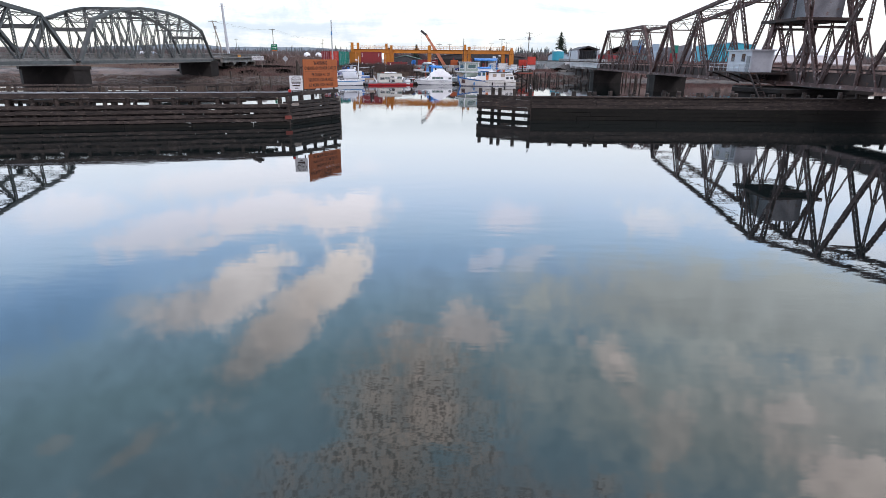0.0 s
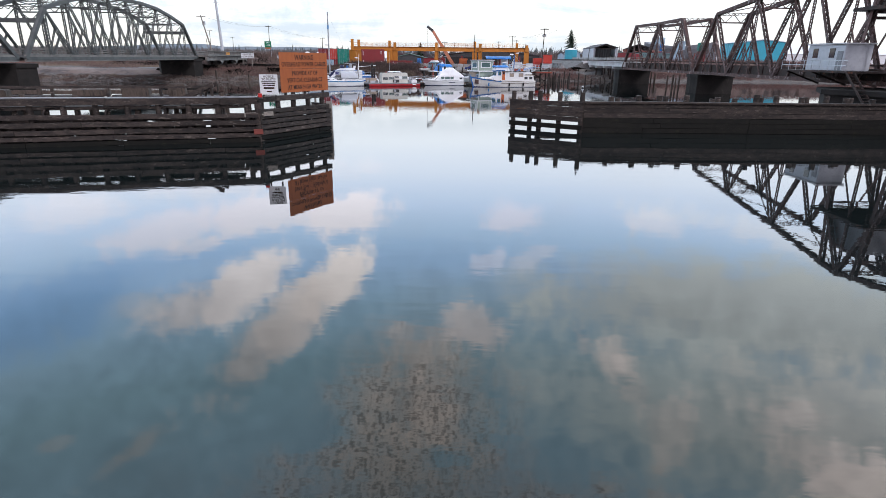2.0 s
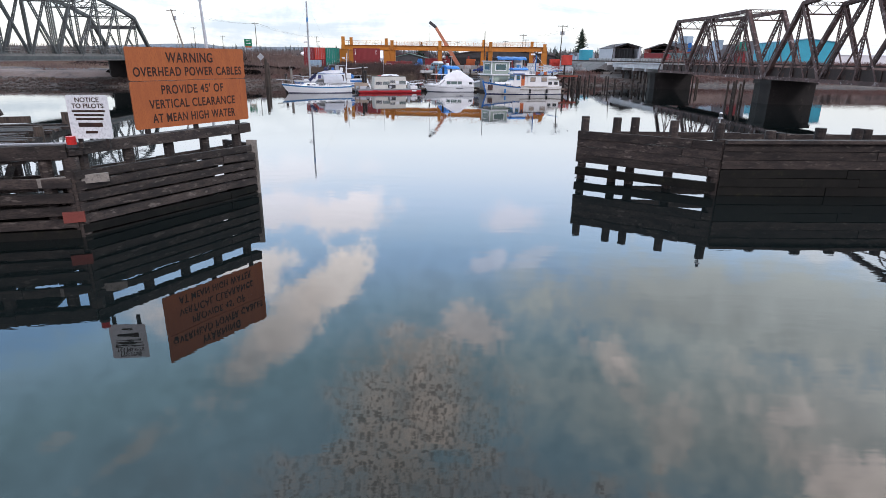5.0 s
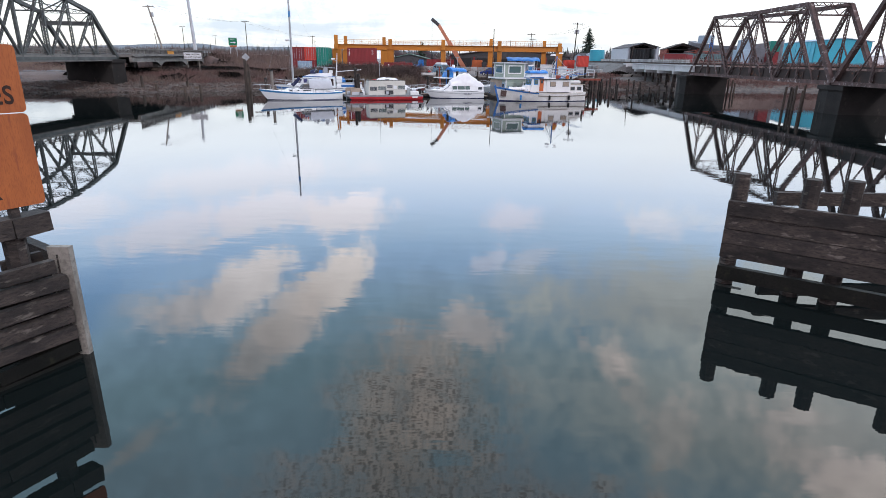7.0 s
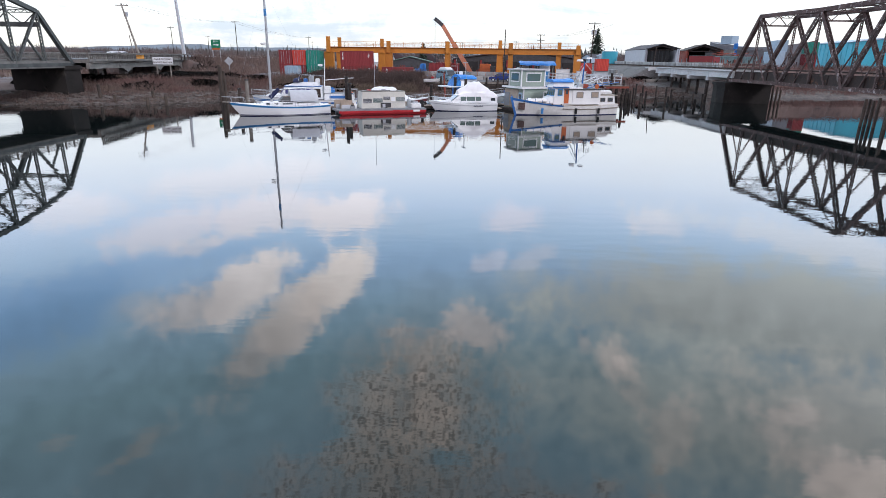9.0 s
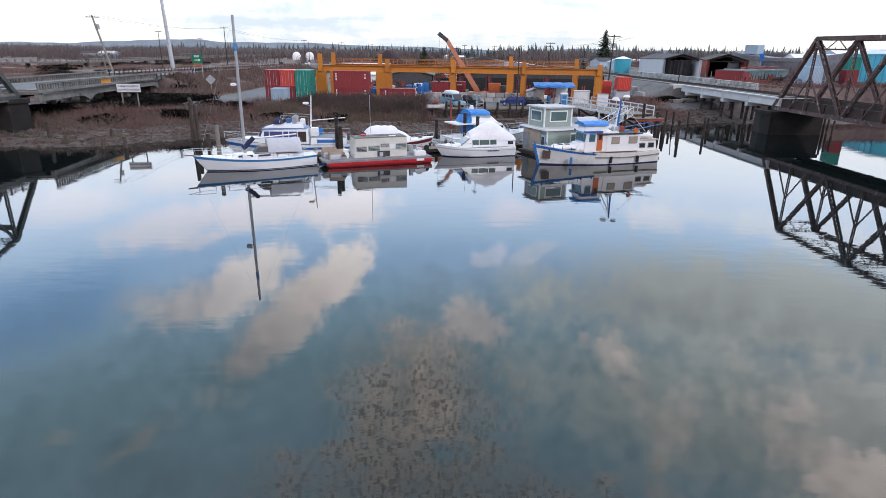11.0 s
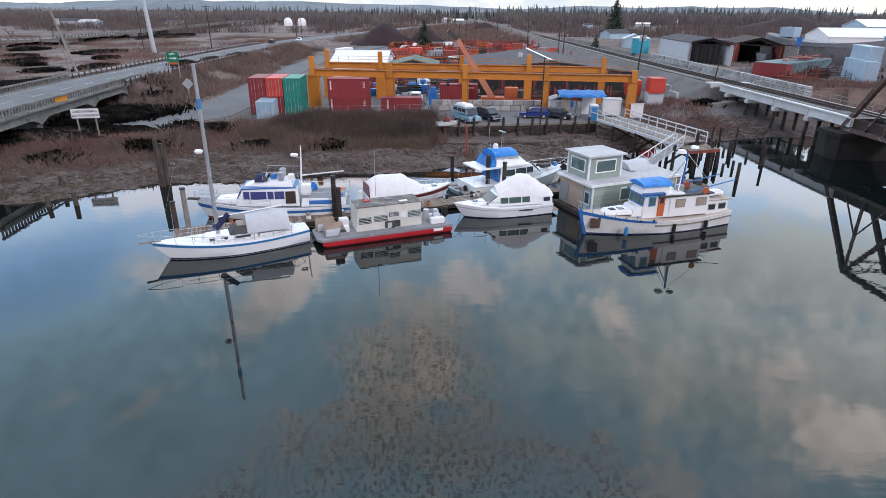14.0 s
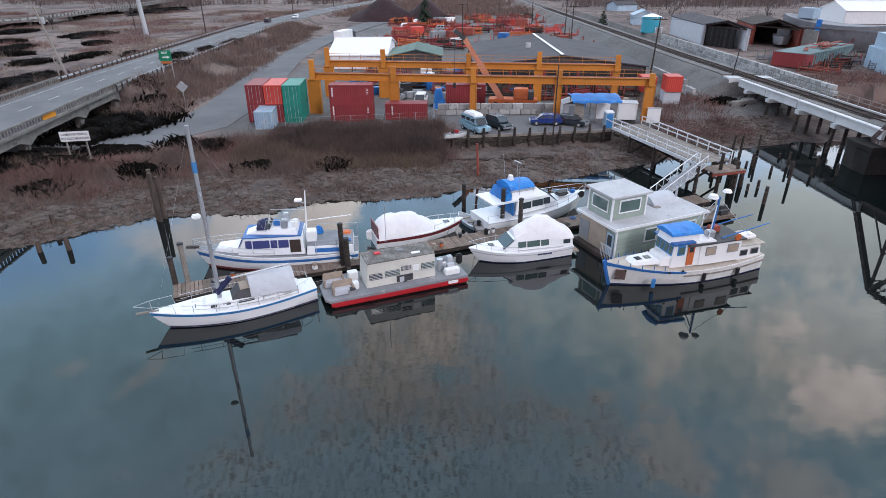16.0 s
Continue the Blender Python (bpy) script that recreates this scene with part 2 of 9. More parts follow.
STEEL_GREEN = mat("grey_green_bridge_paint", (0.105, 0.112, 0.110), (0.060, 0.063, 0.063), 0.6, scale=0.8, bump=0.25, stain=(0.09, 0.06, 0.045), stain_at=0.66)
CONCRETE = mat("weathered_concrete", (0.24, 0.225, 0.21), (0.15, 0.14, 0.13), 0.9, scale=0.5, bump=0.4, stain=(0.075, 0.070, 0.065))
CONCRETE_WHITE = mat("pale_concrete_girder", (0.62, 0.63, 0.64), (0.50, 0.51, 0.52), 0.8, scale=0.4, bump=0.2, stain=(0.33, 0.32, 0.30), stain_at=0.64)
PIER_DARK = mat("dark_wet_pier", (0.026, 0.022, 0.020), (0.013, 0.011, 0.010), 0.85, scale=0.4, bump=0.6, stain=(0.045, 0.038, 0.033))
ASPHALT = mat("worn_asphalt", (0.165, 0.165, 0.172), (0.12, 0.12, 0.126), 0.9, scale=0.15, bump=0.2, fine_scale=6, stain=(0.085, 0.085, 0.088), stain_at=0.60)
MUD_LUMP = mat("dark_mud_lump", (0.135, 0.104, 0.090), (0.062, 0.050, 0.044), 0.85, scale=1.0, bump=0.7, fine_scale=6)
GRAVEL = mat("yard_gravel", (0.17, 0.155, 0.14), (0.11, 0.10, 0.092), 0.95, scale=0.12, bump=0.5, fine_scale=3, stain=(0.22, 0.21, 0.20))
BALLAST = mat("rail_ballast", (0.20, 0.19, 0.18), (0.13, 0.125, 0.12), 0.95, scale=0.4, bump=0.7, fine_scale=7)
WHITE = mat("white_paint", (0.84, 0.845, 0.85), (0.77, 0.775, 0.78), 0.45, scale=0.6, bump=0.05, stain=(0.55, 0.52, 0.48), stain_at=0.70, vary=0.04, grain=0.96)
WHITE_WORN = mat("peeling_white_boat_paint", (0.78, 0.78, 0.77), (0.66, 0.65, 0.63), 0.6, scale=0.9, bump=0.15, stain=(0.30, 0.22, 0.16), stain_at=0.64, vary=0.03, stretch=(1, 1, 0.35), grain=0.9)
LANE_PAINT = mat("worn_lane_paint", (0.52, 0.52, 0.52), (0.30, 0.30, 0.30), 0.8, scale=0.5, bump=0.1, stain=(0.17, 0.17, 0.175), stain_at=0.52)
DECK_WORN = mat("worn_cream_deck", (0.56, 0.51, 0.45), (0.44, 0.38, 0.32), 0.75, scale=1.2, bump=0.15, stain=(0.30, 0.20, 0.14), stain_at=0.62)
ROOF_MOSS = mat("mossy_painted_metal_roof", (0.24, 0.225, 0.21), (0.10, 0.095, 0.088), 0.85, scale=1.4, bump=0.3, stain=(0.50, 0.49, 0.47), stain_at=0.60)
CREAM = mat("dirty_cream_aluminium", (0.68, 0.67, 0.62), (0.58, 0.57, 0.52), 0.5, scale=0.8, bump=0.08, stain=(0.40, 0.37, 0.32), stain_at=0.66, vary=0.03, grain=0.92)
GELCOAT = mat("white_gelcoat", (0.86, 0.88, 0.90), (0.81, 0.83, 0.85), 0.25, scale=0.5, bump=0.03, stain=(0.62, 0.60, 0.56), stain_at=0.72, vary=0.03, spec=0.5, grain=0.97)
CLOTH_WHITE = mat("white_tarpaulin", (0.80, 0.80, 0.82), (0.75, 0.75, 0.775), 0.7, scale=0.7, bump=0.35, fine_scale=2.5, vary=0.03, grain=0.95)
CLOTH_GREY = mat("grey_canvas", (0.52, 0.54, 0.58), (0.47, 0.49, 0.53), 0.8, scale=0.7, bump=0.35, fine_scale=2.5, vary=0.03, grain=0.95)
BLUE_TARP = mat("blue_tarpaulin", (0.02, 0.22, 0.62), (0.02, 0.15, 0.48), 0.5, scale=0.8, bump=0.4, fine_scale=5, stain=(0.10, 0.33, 0.70))
BLUE_PAINT = mat("blue_paint", (0.03, 0.16, 0.46), (0.025, 0.12, 0.36), 0.4, scale=1.0, bump=0.05)
BLUE_BRIGHT = mat("bright_blue_paint", (0.05, 0.24, 0.55), (0.04, 0.20, 0.46), 0.4, scale=1.0, bump=0.05)
NAVY = mat("navy_canvas", (0.02, 0.03, 0.10), (0.015, 0.02, 0.07), 0.7, scale=1.5, bump=0.2)
RED_PAINT = mat("red_float", (0.55, 0.02, 0.03), (0.42, 0.02, 0.03), 0.4, scale=1.0, bump=0.1)
MAROON = mat("maroon_hull", (0.18, 0.03, 0.035), (0.13, 0.025, 0.03), 0.35, scale=1.0, bump=0.03)
SAGE = mat("sage_green_siding", (0.36, 0.43, 0.37), (0.32, 0.385, 0.335), 0.7, scale=0.5, bump=0.08)
GREY_PAINT = mat("grey_deck_paint", (0.28, 0.29, 0.31), (0.22, 0.23, 0.25), 0.7, scale=0.9, bump=0.2, stain=(0.36, 0.36, 0.36))
GREY_ROOF = mat("weathered_roof", (0.60, 0.60, 0.62), (0.48, 0.48, 0.50), 0.8, scale=0.7, bump=0.2, stain=(0.34, 0.33, 0.32), stain_at=0.62)
DARK_ROOF = mat("dark_roofing", (0.085, 0.078, 0.088), (0.060, 0.055, 0.063), 0.85, scale=0.2, bump=0.3)
GALV = mat("galvanised_steel", (0.55, 0.57, 0.60), (0.45, 0.47, 0.50), 0.45, metal=0.6, scale=1.0, bump=0.05)
ALU = mat("white_metal_rail", (0.70, 0.72, 0.75), (0.62, 0.64, 0.67), 0.45, scale=1.0, bump=0.03)
BLACK = mat("black_rubber_and_shade", (0.02, 0.02, 0.022), (0.015, 0.015, 0.016), 0.6, scale=2, bump=0.1)
DARK_METAL = mat("dark_machinery", (0.07, 0.07, 0.075), (0.045, 0.045, 0.05), 0.6, scale=1.5, bump=0.2)
GANTRY = mat("orange_yellow_steel", (0.56, 0.215, 0.03), (0.46, 0.17, 0.026), 0.55, scale=0.4, bump=0.1, stain=(0.28, 0.11, 0.03), stain_at=0.68)
ORANGE = mat("orange_crane_paint", (0.62, 0.16, 0.05), (0.50, 0.12, 0.04), 0.55, scale=0.6, bump=0.1, stain=(0.3, 0.11, 0.05))
BOOM = mat("faded_salmon_orange_paint", (0.62, 0.25, 0.15), (0.52, 0.20, 0.12), 0.6, scale=0.6, bump=0.1, stain=(0.34, 0.15, 0.10))
BOX_RED = mat("dark_red_container", (0.26, 0.035, 0.04), (0.21, 0.03, 0.033), 0.55, scale=0.3, bump=0.1, stain=(0.14, 0.05, 0.04), stain_at=0.66)
BOX_ORANGE = mat("bright_red_container", (0.60, 0.07, 0.05), (0.52, 0.06, 0.045), 0.5, scale=0.3, bump=0.1, stain=(0.5, 0.25, 0.2), stain_at=0.68)
BOX_GREEN = mat("teal_green_container", (0.02, 0.26, 0.20), (0.018, 0.21, 0.165), 0.5, scale=0.3, bump=0.1, stain=(0.03, 0.10, 0.09), stain_at=0.68)
BOX_BLUE = mat("faded_blue_container", (0.28, 0.42, 0.56), (0.36, 0.47, 0.56), 0.6, scale=0.5, bump=0.1, stain=(0.52, 0.48, 0.45), stain_at=0.54)
BARGE_TEAL = mat("weathered_teal_barge_plate", (0.15, 0.23, 0.24), (0.10, 0.15, 0.16), 0.7, scale=0.4, bump=0.2, stain=(0.20, 0.10, 0.075), stain_at=0.6)
BLOCK = mat("pale_weathered_concrete_block", (0.42, 0.42, 0.42), (0.32, 0.315, 0.31), 0.9, scale=0.6, bump=0.4, stain=(0.17, 0.165, 0.155), stain_at=0.56, vary=0.25)
TEAL = mat("teal_blue_sheet_metal", (0.05, 0.42, 0.56), (0.05, 0.36, 0.48), 0.5, scale=0.3, bump=0.1)
PALE_BLUE = mat("pale_blue_sheet_metal", (0.40, 0.52, 0.62), (0.34, 0.44, 0.54), 0.55, scale=0.3, bump=0.1, stain=(0.3, 0.3, 0.3), stain_at=0.66)
HULL_GREY = mat("rusted_grey_hull_plate", (0.24, 0.245, 0.27), (0.17, 0.175, 0.19), 0.7, scale=0.4, bump=0.2, stain=(0.16, 0.09, 0.07))
RUST_SCRAP = mat("rusty_scrap_iron", (0.30, 0.07, 0.045), (0.20, 0.05, 0.04), 0.8, scale=0.8, bump=0.3, stain=(0.10, 0.05, 0.04), vary=0.3)
BARK_PILE = mat("dark_red_bark_heap", (0.040, 0.017, 0.020), (0.024, 0.011, 0.013), 0.95, scale=0.3, bump=0.8, fine_scale=4)
SIGN_ORANGE = mat("rust_streaked_orange_sign", (0.44, 0.125, 0.036), (0.36, 0.10, 0.032), 0.65, scale=0.8, bump=0.1, stain=(0.28, 0.075, 0.03), stain_at=0.62, stretch=(3, 1, 0.6), vary=0)
SIGN_WHITE = mat("faded_white_sign", (0.72, 0.73, 0.75), (0.62, 0.63, 0.65), 0.5, scale=1.0, bump=0.03)
SIGN_GREEN = mat("green_road_sign", (0.0, 0.20, 0.10), (0.0, 0.17, 0.085), 0.5, scale=1.0, bump=0.0)
SIGN_YELLOW = mat("orange_yellow_marker", (0.75, 0.30, 0.02), (0.65, 0.25, 0.02), 0.5, scale=1.0, bump=0.0)
LETTER = mat("dark_lettering", (0.025, 0.013, 0.010), (0.05, 0.02, 0.012), 0.7, scale=2.0, bump=0.0)
TAN = mat("tan_plywood", (0.42, 0.34, 0.27), (0.33, 0.27, 0.22), 0.8, scale=1.0, bump=0.2)
TREE_BARK = mat("grey_brown_bark", (0.10, 0.085, 0.075), (0.06, 0.052, 0.046), 0.9, scale=1.0, bump=0.6)
BRUSH = mat("leafless_brown_brush", (0.20, 0.137, 0.118), (0.125, 0.088, 0.078), 0.95, scale=0.15, bump=0.3, fine_scale=2, stain=(0.18, 0.135, 0.09))
BRUSH_DARK = mat("dark_brown_thicket_twigs", (0.115, 0.080, 0.070), (0.068, 0.048, 0.044), 0.95, scale=0.2, bump=0.3, fine_scale=2, stain=(0.13, 0.09, 0.07), stain_at=0.6)
STRAW = mat("pale_dead_grass", (0.26, 0.20, 0.155), (0.17, 0.13, 0.10), 0.95, scale=0.15, bump=0.2, fine_scale=2)
BRUSH_RED = mat("reddish_bramble_stems", (0.24, 0.135, 0.118), (0.145, 0.083, 0.075), 0.95, scale=0.15, bump=0.3, fine_scale=2)
REED = mat("dry_reed_stems", (0.17, 0.13, 0.095), (0.10, 0.075, 0.06), 0.95, scale=0.3, bump=0.2, fine_scale=2)
# near-black colour that carries the deep shade among the brush
SHADE_BRUSH = mat("black_brush_shade", (0.010, 0.009, 0.008), (0.006, 0.0055, 0.005), 0.95, scale=0.3, bump=0.3, fine_scale=2, spec=0.05)
FIR = mat("dark_conifer_needles", (0.030, 0.045, 0.028), (0.018, 0.030, 0.020), 0.9, scale=0.5, bump=0.3)
FAR_WOOD = mat("far_bare_woodland", (0.16, 0.12, 0.112), (0.11, 0.085, 0.082), 0.95, scale=0.02, bump=0.0, fine_scale=0.3)


def glass(name, tint, rough=0.08):
    m = bpy.data.materials.new(name)
    m.use_nodes = True
    p = m.node_tree.nodes["Principled BSDF"]
    p.inputs["Base Color"].default_value, p.inputs["Roughness"].default_value = (*tint, 1), rough
    p.inputs["Specular IOR Level"].default_value = 0.8
    return m


GLASS = glass("dark_window_glass", (0.03, 0.04, 0.05))
GLASS_BLUE = glass("blue_window_covers", (0.03, 0.035, 0.16), 0.3)
GLASS_TEAL = glass("greenish_window_glass", (0.08, 0.13, 0.12))
LIGHT_RED = mat("red_lantern_glass", (0.6, 0.03, 0.02), (0.5, 0.02, 0.02), 0.3, bump=0)

# water: murky teal body, mirror-like surface with faint ripples
WATER = bpy.data.materials.new("calm_river_water")
WATER.use_nodes = True
_n, _l = WATER.node_tree.nodes, WATER.node_tree.links
_p = _n["Principled BSDF"]
_tc = _n.new("ShaderNodeTexCoord")
_m1 = _n.new("ShaderNodeMapping")
_m1.inputs["Scale"].default_value = (0.35, 0.9, 1)
_l.new(_tc.outputs["Object"], _m1.inputs[0])
_w1 = _n.new("ShaderNodeTexNoise")
_w1.inputs["Scale"].default_value, _w1.inputs["Detail"].default_value = 1.3, 4
_l.new(_m1.outputs[0], _w1.inputs["Vector"])
_w2 = _n.new("ShaderNodeTexNoise")
_w2.inputs["Scale"].default_value, _w2.inputs["Detail"].default_value = 0.05, 3
_l.new(_tc.outputs["Object"], _w2.inputs["Vector"])
_calm = _n.new("ShaderNodeMapRange")
_calm.inputs[1].default_value, _calm.inputs[2].default_value, _calm.inputs[3].default_value, _calm.inputs[4].default_value = 0.42, 0.65, 0.007, 0.027
_l.new(_w2.outputs["Fac"], _calm.inputs[0])
_b = _n.new("ShaderNodeBump")
_b.inputs["Distance"].default_value = 0.25
_l.new(_calm.outputs[0], _b.inputs["Strength"])
_l.new(_w1.outputs["Fac"], _b.inputs["Height"])
_l.new(_b.outputs[0], _p.inputs["Normal"])
_mx = _n.new("ShaderNodeMix")
_mx.data_type = "RGBA"
_mx.inputs[6].default_value, _mx.inputs[7].default_value = (0.005, 0.008, 0.008, 1), (0.007, 0.010, 0.010, 1)
_l.new(_w2.outputs["Fac"], _mx.inputs[0])
_l.new(_mx.outputs[2], _p.inputs["Base Color"])
_p.inputs["Roughness"].default_value, _p.inputs["IOR"].default_value = 0.012, 1.5
_p.inputs["Specular IOR Level"].default_value = 0.5


# ---- mesh kit ----
def V(*a):
    return Vector(a)


def quadbox(bm, corners):
    vs = [bm.verts.new(c) for c in corners]
    for f in ((0, 3, 2, 1), (4, 5, 6, 7), (0, 1, 5, 4), (1, 2, 6, 5), (2, 3, 7, 6), (3, 0, 4, 7)):
        bm.faces.new([vs[i] for i in f])


def box(bm, x, y, z, sx, sy, sz, turn=0.0, taper=1.0):
    """A box that stands with its base centre at x, y, z."""
    c, s = math.cos(radians(turn)), math.sin(radians(turn))
    pts = []
    for k, h in ((1.0, 0), (taper, sz)):
        for a, b in ((-1, -1), (1, -1), (1, 1), (-1, 1)):
            u, v = a * sx / 2 * k, b * sy / 2 * k
            pts.append((x + u * c - v * s, y + u * s + v * c, z + h))
    quadbox(bm, pts)


def beam(bm, p, q, w, h, up=(0, 0, 1)):
    """A bar of w x h from p to q."""
    p, q = Vector(p), Vector(q)
    d = (q - p).normalized()
    side = d.cross(Vector(up))
    if side.length < 1e-4:
        side = d.cross(Vector((0, 1, 0)))
    side.normalize()
    top = side.cross(d).normalized()
    pts = []
    for e in (p, q):
        for a, b in ((-1, -1), (1, -1), (1, 1), (-1, 1)):
            pts.append(e + side * (a * w / 2) + top * (b * h / 2))
    quadbox(bm, pts)


def tube(bm, p, q, r, r2=None, n=8, cap=True):
    p, q = Vector(p), Vector(q)
    r2 = r if r2 is None else r2
    d = (q - p).normalized()
    a = d.orthogonal().normalized()
    b = d.cross(a)
    rings = []
    for e, k in ((p, r), (q, r2)):
        rings.append([bm.verts.new(e + (a * math.cos(2 * math.pi * i / n) + b * math.sin(2 * math.pi * i / n)) * k) for i in range(n)])
    for i in range(n):
        bm.faces.new((rings[0][i], rings[0][(i + 1) % n], rings[1][(i + 1) % n], rings[1][i]))
    if cap:
        bm.faces.new(rings[0][::-1])
        bm.faces.new(rings[1])


def path_tube(bm, pts, r, n=6):
    """One bent tube along those points."""
    pts = [Vector(p) for p in pts]
    rings, side = [], None
    for i, p in enumerate(pts):
        d = (pts[min(len(pts) - 1, i + 1)] - pts[max(0, i - 1)]).normalized()
        side = d.orthogonal() if side is None else side - d * side.dot(d)
        if side.length < 1e-5:
            side = d.orthogonal()
        side.normalize()
        top = d.cross(side)
        rings.append([p + (side * math.cos(2 * math.pi * k / n) + top * math.sin(2 * math.pi * k / n)) * r for k in range(n)])
    loft(bm, rings)


def loft(bm, rings, closed=True, caps=True):
    rows = [[bm.verts.new(p) for p in ring] for ring in rings]
    n = len(rows[0])
    for a, b in zip(rows, rows[1:]):
        for i in range(n if closed else n - 1):
            j = (i + 1) % n
            bm.faces.new((a[i], a[j], b[j], b[i]))
    if caps and closed:
        bm.faces.new(rows[0][::-1])
        bm.faces.new(rows[-1])


def prism(bm, outline, z0, z1):
    """A plate with that outline in plan, from z0 to z1."""
    loft(bm, [[(x, y, z0) for x, y in outline], [(x, y, z1) for x, y in outline]])


def mesh_of(name, bm, material, smooth=False):
    bmesh.ops.recalc_face_normals(bm, faces=bm.faces)
    me = bpy.data.meshes.new(name)
    bm.to_mesh(me)
    bm.free()
    me.materials.append(material)
    if smooth:
        for f in me.polygons:
            f.use_smooth = True
        me.set_sharp_from_angle(angle=radians(40))
    return me


def part(name, bm, material, parent=None, label="", smooth=False):
    ob = new(name, mesh_of(name, bm, material, smooth))
    if parent:
        ob.parent = parent
    return tagged(ob, label)


def share(name, me, parent, m):
    ob = new(name, me)
    ob.parent = parent
    ob.matrix_basis = m
    return ob


def thing(name, m, label, category, group="", kind=""):
    e = new(name)
    e.empty_display_size = 0.3
    e.matrix_basis = m
    return tagged(e, label, category, group, kind)


def solo(name, bm, material, label, category, group="", kind="", m=None, smooth=False):
    ob = part(name, bm, material, None, "", smooth)
    if m:
        ob.matrix_basis = m
    return tagged(ob, label, category, group, kind)


def one_box(*a, **k):
    bm = bmesh.new()
    box(bm, *a, **k)
    return bm


def one_beam(*a, **k):
    bm = bmesh.new()
    beam(bm, *a, **k)
    return bm


def one_tube(*a, **k):
    bm = bmesh.new()
    tube(bm, *a, **k)
    return bm


def bevelled(bm, width=0.03, segments=2):
    bmesh.ops.bevel(bm, geom=bm.edges[:] + bm.verts[:], offset=width, segments=segments, affect="EDGES", clamp_overlap=True)
    return bm


def text_mesh(body, size, material, m, parent, name="lettering", spread=1.0, depth=0.004):
    cu = bpy.data.curves.new(name, "FONT")
    cu.body, cu.size, cu.align_x, cu.align_y, cu.extrude = body, size, "CENTER", "CENTER", depth
    cu.space_character, cu.offset = spread, size * 0.018
    tmp = bpy.data.objects.new(name, cu)
    me = bpy.data.meshes.new_from_object(tmp)
    bpy.data.objects.remove(tmp)
    me.materials.clear()
    me.materials.append(material)
    return share(name, me, parent, m)


# ---- ground and water ----
SHORE_X = [-3000, -400, -150, -100, -75, -66, -57, -46, -41, -37, -31, -26.5, -21, -16.5, -11, -5, 3, 10, 15, 20, 25, 32, 40, 50, 70, 120, 400, 3000]
SHORE_Y = [120, 130, 136, 141, 142, 145, 151, 152.5, 156.5, 159.5, 160, 160, 163.8, 163.4, 164.3, 167.2, 169.2, 172.4, 175, 177.4, 179, 182.5, 185, 186, 188, 196, 206, 230]
RAIL_Y = [40, 173, 190, 210, 233, 275, 354, 463, 700, 2500]
RAIL_X = [48.3, 45.3, 44.9, 44.0, 43.0, 42.4, 41.2, 39.8, 36, 10]
HWY_Y = [40, 159, 172, 200, 220, 250, 300, 360, 400, 450, 600, 1200]
HWY_X = [-61.2, -61.2, -62.8, -65.0, -66.0, -67.2, -69.6, -69.8, -67, -60, -30, 90]
HWY_Z = [5.6, 5.6, 5.6, 5.52, 5.38, 5.2, 4.8, 4.2, 3.8, 3.4, 3.0, 2.8]


def rail_x(y):
    return float(np.interp(y, RAIL_Y, RAIL_X))


def smooth01(t):
    t = np.clip(t, 0, 1)
    return t * t * (3 - 2 * t)


def lumps(x, y, s, seed):
    return noise.noise(Vector((x * s, y * s, seed)))


def ground_z(x, y):
    d = y - float(np.interp(x, SHORE_X, SHORE_Y))
    d += 0.9 * lumps(x, y, 0.35, 3) + 0.5 * lumps(x, y, 1.1, 9)
    if d < 0:
        z = max(-2.5, 0.22 * d)
    elif d < 9:
        z = 1.15 * (d / 9) ** 0.8
    elif d < 16:
        z = 1.15 + 1.15 * float(smooth01((d - 9) / 7))
    else:
        z = 2.3
    if 0 < d < 14:
        z += (0.22 * lumps(x, y, 0.55, 5) + 0.20 * lumps(x, y, 1.7, 7)) * min(1, d)
    if d > 0 and -10 < x < 15.5 and y < 180.1 + 0.15 * (x + 9.5):
        z = min(z, 0.75 + 0.25 * lumps(x, y, 0.6, 2))
    if d > 14:
        # highway embankment and rail embankment
        hx, hz = float(np.interp(y, HWY_Y, HWY_X)), float(np.interp(y, HWY_Y, HWY_Z))
        if y > 197.5:
            z = max(z, hz - 0.12 - max(0, abs(x - hx) - 6.8) * 0.5)
        if 206.5 < y < 900:
            z = max(z, 5.04 - max(0, abs(x - rail_x(y)) - 3.4) * 0.55)
        if x > 50.4:
            z = max(z, 2.3 + 2.7 * float(smooth01((y - 193) / 8) * (1 - smooth01((y - 380) / 90)) * (1 - smooth01((x - 260) / 60))))
        if x < -75:
            z += 0.35 * lumps(x, y, 0.08, 4)
    if y < -230:
        z = max(z, min(4, (-230 - y) * 0.1))
    return z


def axis(fine_lo, fine_hi, step, far):
    vals = list(np.arange(fine_lo, fine_hi + 0.01, step))
    s, v = step, fine_hi
    while v < far:
        s *= 1.35
        v += s
        vals.append(v)
    s, v = step, fine_lo
    while v > -far:
        s *= 1.35
        v -= s
        vals.insert(0, v)
    return vals


GX, GY = axis(-110, 110, 0.9, 4500), axis(138, 290, 0.9, 4500)
verts = [(x, y, ground_z(x, y)) for y in GY for x in GX]
w = len(GX)
faces = [(j * w + i, j * w + i + 1, (j + 1) * w + i + 1, (j + 1) * w + i) for j in range(len(GY) - 1) for i in range(w - 1)]
GROUND = bpy.data.materials.new("mud_brush_and_gravel")
GROUND.use_nodes = True
_n, _l = GROUND.node_tree.nodes, GROUND.node_tree.links
_p = _n["Principled BSDF"]
_tc = _n.new("ShaderNodeTexCoord")
_sx = _n.new("ShaderNodeSeparateXYZ")
